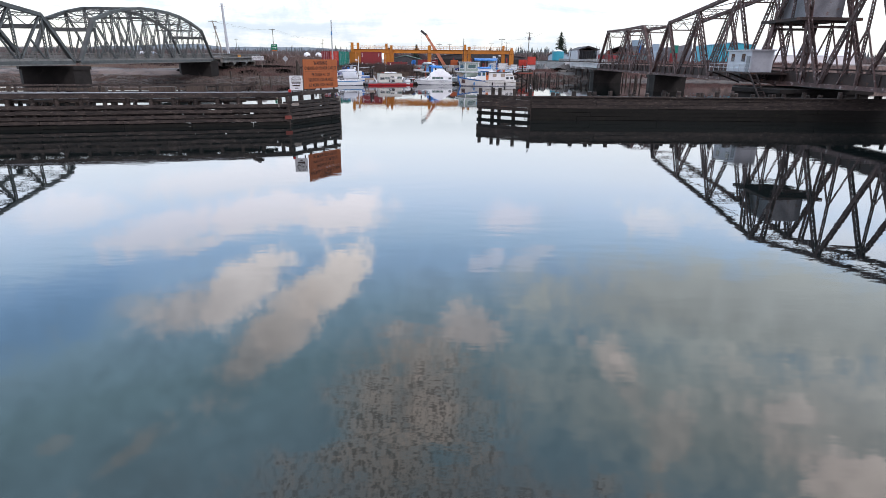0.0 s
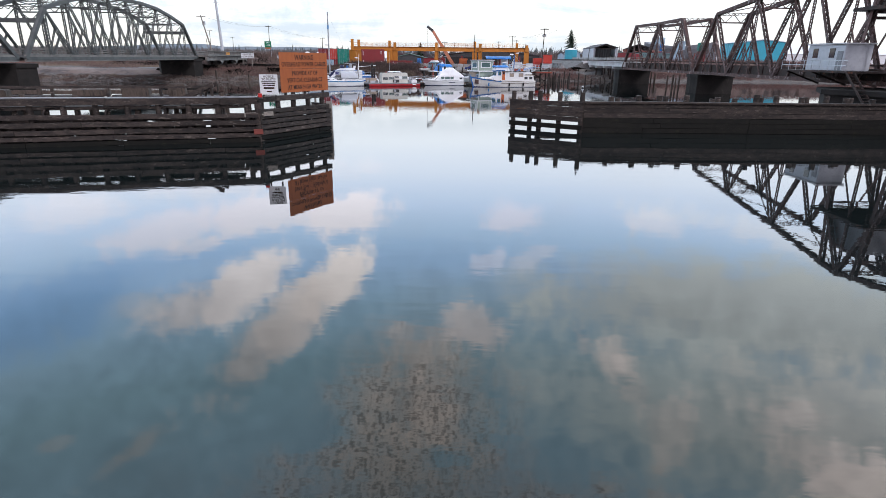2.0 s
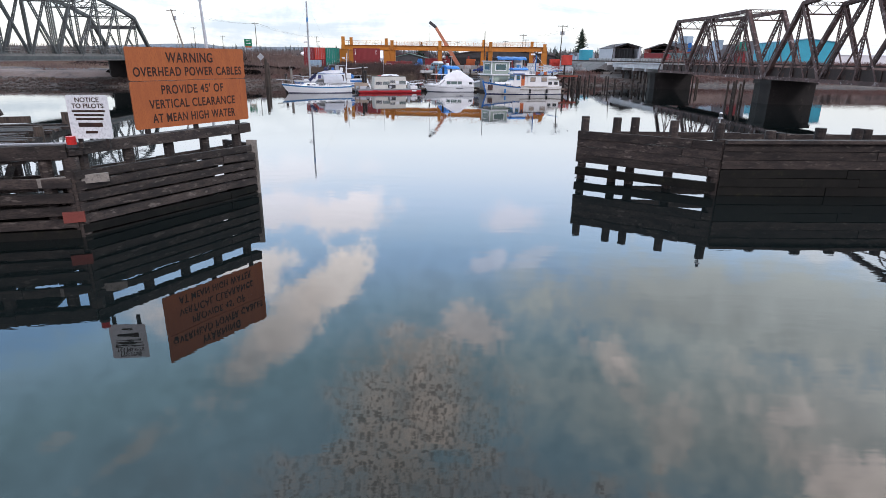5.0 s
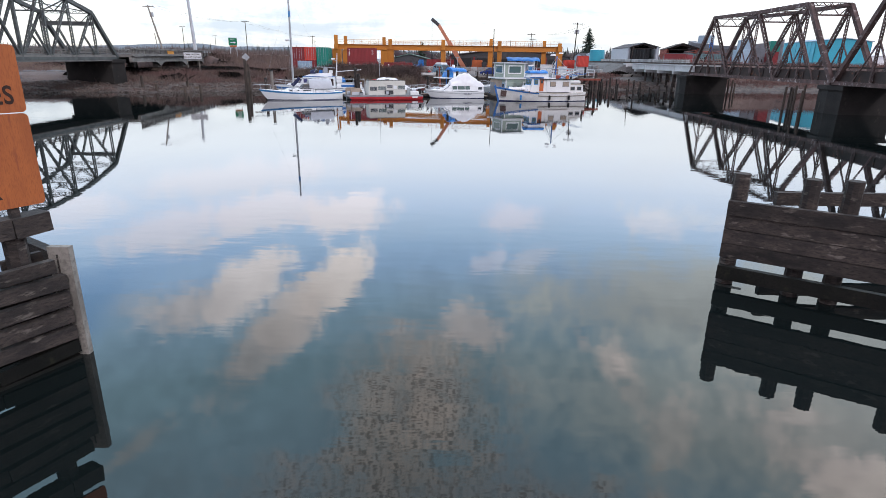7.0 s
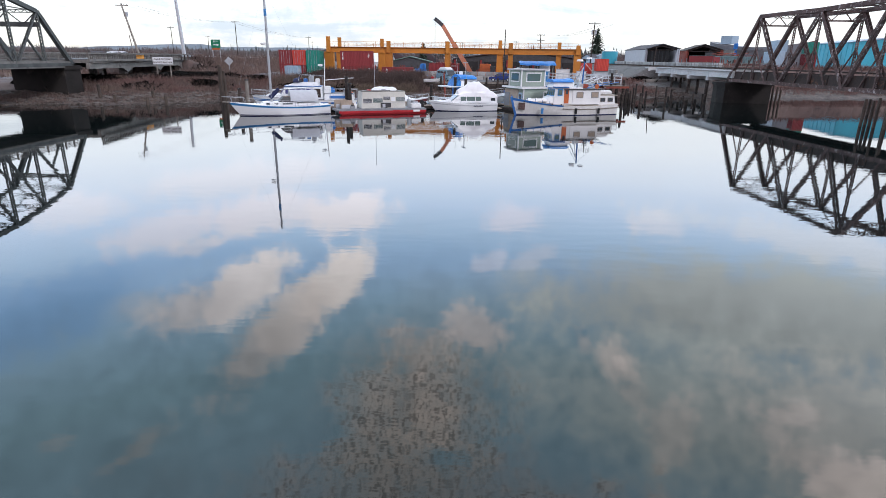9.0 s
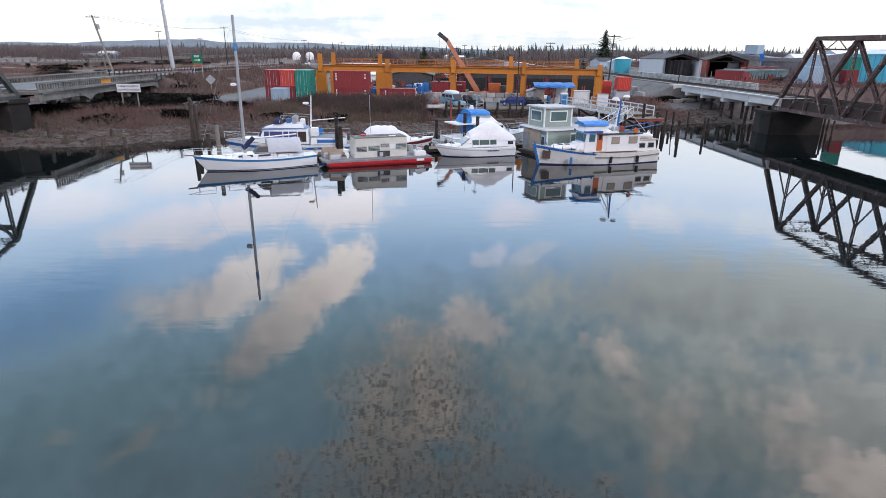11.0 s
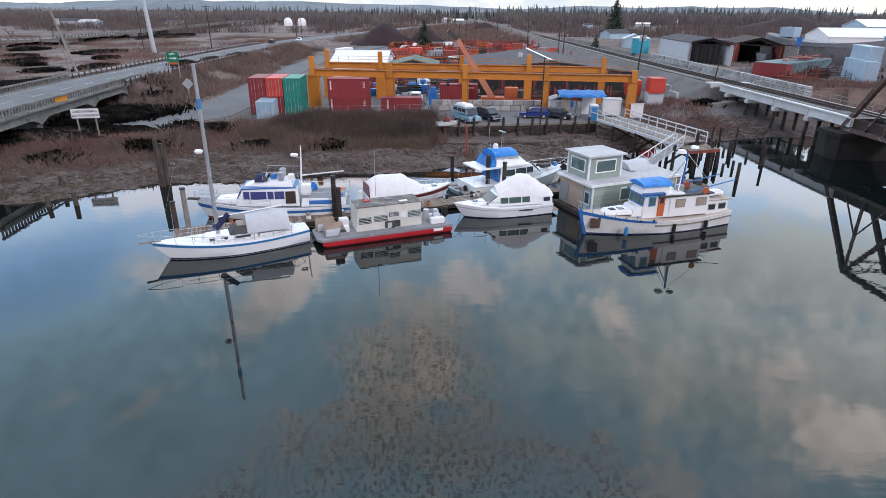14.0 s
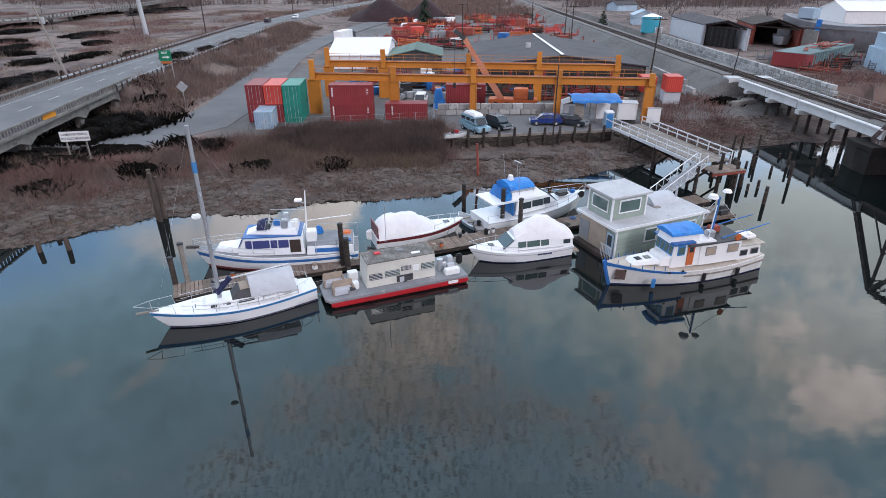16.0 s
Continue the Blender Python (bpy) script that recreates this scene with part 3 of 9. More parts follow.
_l.new(_tc.outputs["Object"], _sx.inputs[0])


def gnoise(s, d):
    n = _n.new("ShaderNodeTexNoise")
    n.inputs["Scale"].default_value, n.inputs["Detail"].default_value, n.inputs["Roughness"].default_value = s, d, 0.65
    _l.new(_tc.outputs["Object"], n.inputs["Vector"])
    return n.outputs["Fac"]


def gmath(op, a, b):
    n = _n.new("ShaderNodeMath")
    n.operation = op
    for i, v in enumerate((a, b)):
        if isinstance(v, (int, float)):
            n.inputs[i].default_value = v
        else:
            _l.new(v, n.inputs[i])
    return n.outputs[0]


def gramp(f, lo, hi):
    r = _n.new("ShaderNodeMapRange")
    r.interpolation_type = "SMOOTHSTEP"
    _l.new(f, r.inputs[0])
    r.inputs[1].default_value, r.inputs[2].default_value = lo, hi
    return r.outputs[0]


def gmix(f, a, b):
    n = _n.new("ShaderNodeMix")
    n.data_type = "RGBA"
    _l.new(f, n.inputs[0])
    for i, v in ((6, a), (7, b)):
        if isinstance(v, tuple):
            n.inputs[i].default_value = (*v, 1)
        else:
            _l.new(v, n.inputs[i])
    return n.outputs[2]


_big, _mid, _fin = gnoise(0.06, 6), gnoise(0.6, 6), gnoise(4.0, 5)
_mud = gmix(gramp(_mid, 0.4, 0.65), (0.130, 0.100, 0.088), (0.066, 0.051, 0.046))
_mud = gmix(gramp(_fin, 0.5, 0.7), _mud, (0.022, 0.018, 0.017))
_field = gmix(gramp(gnoise(0.035, 7), 0.42, 0.60), (0.195, 0.140, 0.120), (0.110, 0.073, 0.066))
_field = gmix(gramp(gnoise(0.22, 6), 0.47, 0.62), _field, (0.055, 0.040, 0.037))
_gravel = gmix(gramp(_big, 0.4, 0.6), (0.135, 0.130, 0.128), (0.090, 0.085, 0.083))
_gravel = gmix(gramp(_mid, 0.5, 0.75), _gravel, (0.060, 0.055, 0.053))
_gravel = gmix(gramp(_fin, 0.52, 0.66), _gravel, (0.19, 0.185, 0.18))
_wig = gmath("MULTIPLY", gmath("SUBTRACT", _mid, 0.5), 6.0)
_yx = gmath("ABSOLUTE", gmath("SUBTRACT", gmath("ADD", _sx.outputs[0], _wig), 6.0), 0.0)
_yard = gmath("MULTIPLY", gramp(_yx, 48.0, 44.0), gmath("MULTIPLY", gramp(gmath("ADD", _sx.outputs[1], _wig), 178.0, 181.0), gramp(_sx.outputs[1], 420.0, 330.0)))
_up = gramp(gmath("ADD", _sx.outputs[2], gmath("MULTIPLY", gmath("SUBTRACT", _mid, 0.5), 1.2)), 1.2, 1.6)
_c = gmix(_up, _mud, gmix(_yard, _field, _gravel))
_l.new(_c, _p.inputs["Base Color"])
_p.inputs["Roughness"].default_value = 0.9
_b = _n.new("ShaderNodeBump")
_b.inputs["Strength"].default_value, _b.inputs["Distance"].default_value = 0.8, 0.15
_l.new(_fin, _b.inputs["Height"])
_l.new(_b.outputs[0], _p.inputs["Normal"])
me = bpy.data.meshes.new("ground")
me.from_pydata(verts, [], faces)
me.materials.append(GROUND)
for f in me.polygons:
    f.use_smooth = True
tagged(new("ground", me), "brown muddy river bank, brush fields and gravel yard", "ground", kind="structure")

bm = bmesh.new()
quadbox(bm, [(-4000, -240, -2.4), (4000, -240, -2.4), (4000, 235, -2.4), (-4000, 235, -2.4), (-4000, -240, 0), (4000, -240, 0), (4000, 235, 0), (-4000, 235, 0)])
solo("water", bm, WATER, "calm grey-green river water mirroring the cloudy sky", "water", kind="structure")


# ---- roads ----
def ribbon(name, pts, half, material, label, lift=0.06, category="road"):
    bm = bmesh.new()
    rows = []
    for i, p in enumerate(pts):
        a, b = pts[max(0, i - 1)], pts[min(len(pts) - 1, i + 1)]
        d = Vector((b[0] - a[0], b[1] - a[1], 0)).normalized()
        s = Vector((d.y, -d.x, 0))
        c = Vector((p[0], p[1], p[2] + lift))
        h = p[3] if len(p) > 3 else half
        rows.append([c - s * h, c + s * h, c + s * h - V(0, 0, 0.5), c - s * h - V(0, 0, 0.5)])
    loft(bm, rows)
    return solo(name, bm, material, label, category, kind="structure")


hwy_pts = [(float(np.interp(y, HWY_Y, HWY_X)), y, float(np.interp(y, HWY_Y, HWY_Z))) for y in list(range(160, 340, 6)) + list(range(340, 620, 14))]
ribbon("highway_road", hwy_pts, 6.0, ASPHALT, "grey asphalt highway with worn white lane lines")
low_pts = [(-90, 172, 2.3), (-70, 174.5, 2.32), (-57, 177, 2.32), (-47, 180, 2.32, 3.8), (-43, 187, 2.32, 4.4), (-42.6, 200, 2.32, 4.5), (-44, 220, 2.32, 4.3), (-46, 248, 2.32, 3.8), (-46, 272, 2.35, 3.6), (-44, 300, 2.5, 3.6), (-38, 340, 2.5, 4), (-24, 400, 2.5, 4)]
ribbon("access_road", low_pts, 3.2, ASPHALT, "grey asphalt access road beside the yard", 0.05)
lot = bmesh.new()
prism(lot, [(-9.3, 180.3), (14.0, 183.8), (15.2, 192.4), (-9.0, 192.4)], 1.9, 2.36)
solo("parking_lot", lot, ASPHALT, "worn asphalt parking lot above the bulkhead", "pavement", kind="structure")
bm = bmesh.new()
for i in range(0, 60):
    k = i * 7.2
    y = 174 + k
    if y > 560:
        break
    x = float(np.interp(y, HWY_Y, HWY_X))
    z = float(np.interp(y, HWY_Y, HWY_Z)) + 0.07
    x2 = float(np.interp(y + 3, HWY_Y, HWY_X))
    beam(bm, (x, y, z), (x2, y + 3, float(np.interp(y + 3, HWY_Y, HWY_Z)) + 0.07), 0.16, 0.012)
for side in (-1, 1):
    for a, b in zip(hwy_pts, hwy_pts[1:]):
        beam(bm, (a[0] + side * 4.1, a[1], a[2] + 0.07), (b[0] + side * 4.1, b[1], b[2] + 0.07), 0.13, 0.012)
solo("lane_markings", bm, LANE_PAINT, "worn white lane lines on the highway", "road marking", kind="structure")


# ---- bridges ----
def laced(p, q, depth, width, up, bars=True, gap=0.55):
    """A built-up steel member: two flanged sides joined by zigzag lacing."""
    bm = bmesh.new()
    p, q = Vector(p), Vector(q)
    d = (q - p).normalized()
    side = d.cross(Vector(up)).normalized()
    top = side.cross(d).normalized()
    for s in (-1, 1):
        o = top * (s * depth / 2)
        beam(bm, p + o, q + o, width, depth * 0.16, top)
    if bars:
        n = max(2, int((q - p).length / (depth * gap * 2.4)))
        for i in range(n):
            a, b = p.lerp(q, i / n), p.lerp(q, (i + 1) / n)
            s = 1 if i % 2 else -1
            beam(bm, a + top * (s * depth / 2), b - top * (s * depth / 2), width * 0.5, 0.05, top)
    return bm


def solid(p, q, depth, width, up):
    bm = bmesh.new()
    p, q = Vector(p), Vector(q)
    d = (q - p).normalized()
    side = d.cross(Vector(up)).normalized()
    top = side.cross(d).normalized()
    beam(bm, p, q, width, depth, up)
    for s in (-1, 1):
        beam(bm, p + top * (s * depth / 2), q + top * (s * depth / 2), width * 1.25, 0.05, top)
    return bm


def near_rail(y):
    return 42.65 + 0.023 * (171.3 - y)


def rail_at(side, y, z):
    return V(near_rail(y) + (5.3 if side else 0), y, z)


ACROSS = (1, 0.02, 0)


def warren(name, label, low, high, z_low, posts, m_steel):
    """A through truss for one track. low: y of the bottom joints; high: (y, z) of the top joints between them."""
    t = thing(name, pose(0, 0, 0), label, "bridge")
    for side in (0, 1):
        at = lambda y, z: rail_at(side, y, z)
        for a, b in zip(low, low[1:]):
            part("bottom_chord", solid(at(a, z_low), at(b, z_low), 0.38, 0.36, ACROSS), m_steel, t)
        for (ya, za), (yb, zb) in zip(high, high[1:]):
            part("top_chord", laced(at(ya, za), at(yb, zb), 0.55, 0.5, ACROSS), m_steel, t)
        for i, (y, z) in enumerate(high):
            first, last = i == 0, i == len(high) - 1
            part("end_post" if first else "diagonal", (solid if first else laced)(at(low[i], z_low), at(y, z), 0.5 if first else 0.42, 0.42, ACROSS), m_steel, t)
            part("end_post" if last else "diagonal", (solid if last else laced)(at(low[i + 1], z_low), at(y, z), 0.5 if last else 0.42, 0.42, ACROSS), m_steel, t)
            if posts:
                part("hanger", laced(at(y, z_low), at(y, z), 0.26, 0.24, ACROSS), m_steel, t)
                for yy in (low[i], low[i + 1]):
                    part("sub_diagonal", one_beam(at(y, (z + z_low) / 2), at((yy + y) / 2, z_low), 0.14, 0.14), m_steel, t)
    for i, (y, z) in enumerate(high):
        a, b = rail_at(0, y, z), rail_at(1, y, z)
        part("top_strut", laced(a, b, 0.4, 0.3, (0, 0, 1)), m_steel, t)
        part("sway_strut", one_beam(a - V(0, 0, 1.3), b - V(0, 0, 1.3), 0.15, 0.2), m_steel, t)
        bm = bmesh.new()
        for k in range(4):
            p0, p1 = a.lerp(b, k / 4), a.lerp(b, (k + 1) / 4)
            s = (k % 2)
            beam(bm, p0 - V(0, 0, 1.3 * s), p1 - V(0, 0, 1.3 * (1 - s)), 0.08, 0.1)
        part("portal_lacing", bm, m_steel, t)
        if i:
            c, d = rail_at(0, *high[i - 1]), rail_at(1, *high[i - 1])
            bm = bmesh.new()
            beam(bm, a, d, 0.12, 0.12)
            beam(bm, b, c, 0.12, 0.12)
            part("top_lateral", bm, m_steel, t)
    for side in (0, 1):
        o = V(0.35 if side == 0 else -0.35, 0, 0)
        for a, b in zip(low, low[1:]):
            part("floor_girder", one_beam(rail_at(side, a, z_low + 0.75) + o, rail_at(side, b, z_low + 0.75) + o, 0.2, 1.3), STEEL_RUST_DARK, t, "dark rusty plate girder")
            n = 4
            for k in range(n):
                y = a + (b - a) * k / n
                part("stiffener", one_box(*(rail_at(side, y, z_low + 0.12) + o + V(-0.16 if side == 0 else 0.16, 0, 0)), 0.12, 0.14, 1.26), STEEL_RUST_DARK, t)
    bm = bmesh.new()
    beam(bm, rail_at(0, low[0], z_low + 0.62) + V(2.8, 0, 0), rail_at(0, low[-1], z_low + 0.62) + V(2.8, 0, 0), 5.0, 0.2)
    part("track_deck", bm, WOOD_DARK, t, "dark timber track deck")
    return t


warren("rail_truss_span", "rusty riveted steel railway truss span over the river", [173.4, 158.9, 145.4, 132.8], [(166.4, 13.0), (152.2, 12.9), (140.2, 13.1)], 3.6, True, STEEL_RUST)
swing = warren("rail_swing_span", "rusty steel railway swing span rising to a central tower", [132.5, 120.2, 107.0, 94.0, 78.8, 66.2, 53.0, 40.5], [(126.4, 13.05), (114.0, 14.4), (100.8, 15.9), (86.5, 17.8), (72.5, 15.9), (59.5, 14.4), (46.5, 13.1)], 3.6, True, STEEL_RUST)
for side in (0, 1):
    for y in (91.0, 82.0):
        part("tower_post", laced(rail_at(side, y, 3.6), rail_at(side, 86.5 + (y - 86.5) * 0.6, 17.8), 0.5, 0.45, ACROSS), STEEL_RUST, swing)
for z in (10.4, 11.0):
    for y in (91.0, 84.0):
        part("platform_beam", one_beam(rail_at(0, y, z), rail_at(1, y, z), 0.25, 0.3), STEEL_RUST, swing)
part("machine_platform", one_box(near_rail(87.5) + 2.8, 87.5, 11.1, 7.5, 9.5, 0.35), STEEL_RUST_DARK, swing)
part("machine_house", bevelled(one_box(near_rail(87.5) + 2.8, 87.5, 11.45, 4.6, 6.0, 3.4), 0.06), HULL_GREY, swing, "grey machine house up in the tower")

HUT_Y = 91.6
hut = thing("control_hut", pose(near_rail(97) - 1.7, HUT_Y, 4.85), "pale grey bridge control hut on a steel platform", "hut")
part("wall", bevelled(one_box(0, 0, 0, 3.0, 6.6, 2.75), 0.05), CLOTH_GREY, hut)
part("roof", one_box(0, 0, 2.75, 3.3, 7.0, 0.14), GREY_ROOF, hut)
for y in (-1.2, 1.8):
    w_ = part("window", one_box(-1.52, y, 1.35, 0.06, 0.9, 1.0), GLASS, hut)
part("door", one_box(-1.52, -2.6, 0.05, 0.06, 0.9, 2.0), GREY_PAINT, hut)
part("platform", one_box(-0.4, 0, -0.2, 5.0, 12.4, 0.18), STEEL_RUST_DARK, hut)
for y in np.arange(-6, 6.1, 1.5):
    part("rail_post", one_tube((-2.8, y, 0), (-2.8, y, 1.05), 0.03, n=5), GALV, hut)
for z in (0.55, 1.05):
    part("guard_rail", one_tube((-2.8, -6, z), (-2.8, 6, z), 0.03, n=5), GALV, hut)
for y in (-5, 0, 5):
    part("bracket", one_beam((-2.6, y, -0.2), (1.5, y, -1.6), 0.18, 0.18), STEEL_RUST_DARK, hut)
bm = bmesh.new()
for s in (-0.4, 0.4):
    beam(bm, (-2.6 + s, -6.4, -0.1), (-2.6 + s, -10.2, -3.2), 0.08, 0.22)
for k in range(11):
    f = (k + 0.5) / 11
    box(bm, -2.6, -6.4 - 3.8 * f, -0.12 - 3.1 * f, 0.8, 0.28, 0.05)
part("stair", bm, STEEL_RUST_DARK, hut)


def pier(name, x, y, sx, sy, z1, label, material, nose=1.2):
    bm = bmesh.new()
    out = [(x - sx / 2, y - sy / 2), (x + sx / 2, y - sy / 2), (x + sx / 2 + nose, y), (x + sx / 2, y + sy / 2), (x - sx / 2, y + sy / 2), (x - sx / 2 - nose, y)]
    prism(bm, out, -2.4, z1 - 0.5)
    cx = [(x + (a - x) * 1.05, y + (b - y) * 1.08) for a, b in out]
    prism(bm, cx, z1 - 0.5, z1)
    return solo(name, bm, material, label, "bridge pier", "bridge piers")


pier("bridge_pier", 45.0, 173.4, 7.6, 4.4, 3.3, "dark wet timber and stone railway bridge pier", PIER_DARK, 0.3)
pier("bridge_pier", near_rail(134) + 3.2, 132.7, 6.4, 4.6, 3.3, "dark wet stone railway bridge pier", PIER_DARK, 0.3)
pier("bridge_pier", near_rail(86.5) + 2.65, 86.5, 11, 11, 3.0, "broad dark timber pivot pier of the swing span", PIER_DARK, 3)

# pale concrete railway approach
appr = thing("rail_approach_bridge", pose(0.15, -0.6, 0.33), "pale concrete railway approach trestle on dark piles", "bridge")
edges = [(172.6, 42.3), (207.0, 41.6)]


def appr_at(f, off, z):
    return V(edges[0][1] + (edges[1][1] - edges[0][1]) * f + off, edges[0][0] + (edges[1][0] - edges[0][0]) * f, z)


for k in range(4):
    a, b = k / 4 + 0.002, (k + 1) / 4 - 0.002
    for off in (0.2, 5.2):
        part("girder", one_beam(appr_at(a, off, 4.14), appr_at(b, off, 4.14), 0.4, 1.08), CONCRETE_WHITE, appr)
    part("deck_slab", one_beam(appr_at(a, 2.7, 4.76), appr_at(b, 2.7, 4.76), 5.9, 0.16), CONCRETE_WHITE, appr)
    part("ballast_strip", one_beam(appr_at(a, 2.8, 4.87), appr_at(b, 2.8, 4.87), 4.6, 0.08), BALLAST, appr, "brown-grey ballast on the deck")
for f in (0.06, 0.235, 0.47, 0.70, 0.90):
    if f > 0.1:
        part("bent_cap", bevelled(one_box(*appr_at(f, 2.7, 3.0), 6.3, 1.0, 0.6), 0.05), CONCRETE_WHITE, appr)
    for k, off in enumerate((-0.1, 1.6, 3.4, 5.2)):
        part("timber_post", one_tube(appr_at(f, off - 0.25 * (k == 0), -2), appr_at(f, off, 3.02), 0.27, 0.24), WOOD_DARK, appr)
for k in range(17):
    part("rail_post", one_box(*appr_at(k / 16, 5.55, 4.84), 0.07, 0.07, 1.1), WOOD_GREY, appr)
for z in (5.4, 5.92):
    part("guard_rail", one_beam(appr_at(0, 5.55, z), appr_at(1, 5.55, z), 0.05, 0.09), WOOD_GREY, appr)
solo("abutment_block", one_box(44.2, 208.3, 1.2, 7.6, 2.4, 3.95), CONCRETE_WHITE, "pale concrete abutment under the railway", "abutment")
solo("abutment_block", bevelled(one_box(39.6, 200.6, 1.2, 5.8, 2.0, 1.6, turn=24), 0.08), CONCRETE, "stained concrete block on the river bank", "abutment")

# railway track: rails and sleepers
trk = [(float(np.interp(y, RAIL_Y, RAIL_X)), y, 3.36) for y in list(range(40, 300, 10)) + list(range(300, 700, 25))]
track = thing("railway_track", pose(0, 0, 0), "rusty railway track on grey ballast", "railway track", kind="structure")
for s in (-0.75, 0.75):
    bm = bmesh.new()
    for a, b in zip(trk, trk[1:]):
        za = zb = 5.4
        beam(bm, (a[0] + s, a[1], za), (b[0] + s, b[1], zb), 0.08, 0.16)
    part("rail", bm, STEEL_RUST_DARK, track)
bm = bmesh.new()
for k in range(360):
    y = 177 + k * 0.62
    beam(bm, (rail_x(y) - 1.3, y, 5.27), (rail_x(y) + 1.3, y, 5.27), 0.23, 0.14)
tagged(part("sleepers", bm, WOOD_DARK, track), kind="stuff")
bal = [(rail_x(y), y, 5.1) for y in list(range(211, 300, 8)) + list(range(300, 700, 25))]
ribbon("ballast_bed", bal, 3.0, BALLAST, "grey ballast bed of the railway", 0.1, "railway")


# highway trusses
def near_hwy(y):
    return -57.4 + 0.002 * (153 - y)


def hwy_at(side, y, z):
    return V(near_hwy(y) - (7.7 if side else 0), y, z)


def parker(name, label, low, tops, z_low, skip=None):
    """A through truss with a curved top chord. low: y of joints; tops: z of the top joint over each, None at the ends."""
    t = thing(name, pose(0, 0, 0), label, "bridge")
    n = len(low)
    mid = (n - 1) / 2
    for side in (0, 1):
        at = lambda i, top: hwy_at(side, low[i], tops[i] if top else z_low)
        for i in range(n - 1):
            part("bottom_chord", solid(at(i, 0), at(i + 1, 0), 0.4, 0.35, ACROSS), STEEL_GREEN, t)
            if tops[i] and tops[i + 1]:
                part("top_chord", solid(at(i, 1), at(i + 1, 1), 0.42, 0.42, ACROSS), STEEL_GREEN, t)
        for i in range(n):
            if not tops[i]:
                continue
            part("vertical", laced(at(i, 0), at(i, 1), 0.3, 0.28, ACROSS), STEEL_GREEN, t)
            if i > 0 and not tops[i - 1]:
                part("end_post", solid(at(i - 1, 0), at(i, 1), 0.48, 0.42, ACROSS), STEEL_GREEN, t)
            if i < n - 1 and not tops[i + 1]:
                part("end_post", solid(at(i + 1, 0), at(i, 1), 0.48, 0.42, ACROSS), STEEL_GREEN, t)
            j = i + 1 if i < mid else i - 1
            if 0 <= j < n and tops[j] is not None:
                part("diagonal", laced(at(i, 1), at(j, 0), 0.28, 0.26, ACROSS), STEEL_GREEN, t)
                m1 = (at(i, 1) + at(j, 0)) / 2
                part("sub_strut", laced(m1, at(i, 0), 0.2, 0.2, ACROSS), STEEL_GREEN, t)
    for i in range(n):
        if not tops[i]:
            continue
        a, b = hwy_at(0, low[i], tops[i]), hwy_at(1, low[i], tops[i])
        part("top_strut", laced(a, b, 0.35, 0.25, (0, 0, 1)), STEEL_GREEN, t)
        dz = 1.6
        portal = (i > 0 and not tops[i - 1]) or (i < n - 1 and not tops[i + 1])
        part("portal_beam" if portal else "sway_strut", one_beam(a - V(0, 0, dz), b - V(0, 0, dz), 0.3 if portal else 0.16, 0.6 if portal else 0.2), STEEL_GREEN, t)
        bm = bmesh.new()
        for k in range(4):
            p0, p1 = a.lerp(b, k / 4), a.lerp(b, (k + 1) / 4)
            beam(bm, p0 - V(0, 0, dz * (k % 2)), p1 - V(0, 0, dz * (1 - k % 2)), 0.09, 0.1)
        part("sway_lacing", bm, STEEL_GREEN, t)
        if i and tops[i - 1]:
            c, d = hwy_at(0, low[i - 1], tops[i - 1]), hwy_at(1, low[i - 1], tops[i - 1])
            bm = bmesh.new()
            beam(bm, a, d, 0.14, 0.12)
            beam(bm, b, c, 0.14, 0.12)
            part("top_lateral", bm, STEEL_GREEN, t)
    c0, c1 = hwy_at(0, low[0], 0) - V(3.85, 0, 0), hwy_at(0, low[-1], 0) - V(3.85, 0, 0)
    part("road_deck", one_beam(c0 + V(0, 0, z_low + 0.35), c1 + V(0, 0, z_low + 0.35), 7.0, 0.35), ASPHALT, t, "grey road deck")
    part("edge_girder", one_beam(c0 + V(3.9, 0, z_low + 0.05), c1 + V(3.9, 0, z_low + 0.05), 0.25, 0.9), CONCRETE, t, "weathered edge beam")
    part("edge_girder", one_beam(c0 + V(-3.9, 0, z_low + 0.05), c1 + V(-3.9, 0, z_low + 0.05), 0.25, 0.9), CONCRETE, t)
    count = int(abs(low[-1] - low[0]) / 1.9)
    for s in (3.3, -3.3):
        for k in range(count + 1):
            p = c0.lerp(c1, k / count) + V(s, 0, z_low + 0.5)
            part("rail_post", one_box(p.x, p.y, p.z, 0.16, 0.16, 1.05), CONCRETE, t)
        for z in (0.55, 0.9, 1.25):
            part("guard_rail", one_beam(c0 + V(s, 0, z_low + z), c1 + V(s, 0, z_low + z), 0.1, 0.17), CONCRETE, t)
    return t


ys = [158.5 - 5.57 * i for i in range(11)]
parker("highway_truss_span", "grey-green steel highway truss span with a curved top chord", ys, [None, 11.5, 12.9, 13.9, 14.35, 14.45, 14.35, 13.9, 12.9, 11.5, None], 4.9)
ys = [101.3 - 6.1 * i for i in range(11)]
parker("highway_swing_span", "grey-green steel highway swing truss over its pivot pier", ys, [None, 11.4, 12.1, 12.9, 13.8, 14.6, 13.8, 12.9, 12.1, 11.4, None], 4.9)
pier("highway_pier", -61.2, 158.4, 7.4, 3.6, 4.75, "dark weathered concrete highway bridge pier", PIER_DARK, 1.2)
pier("highway_pier", -61.2, 102.2, 8.0, 3.4, 4.3, "dark weathered concrete highway bridge pier", PIER_DARK, 1.6)
for o in bpy.data.objects:
    if o.name.startswith("highway_pier"):
        tagged(o, group="bridge piers")

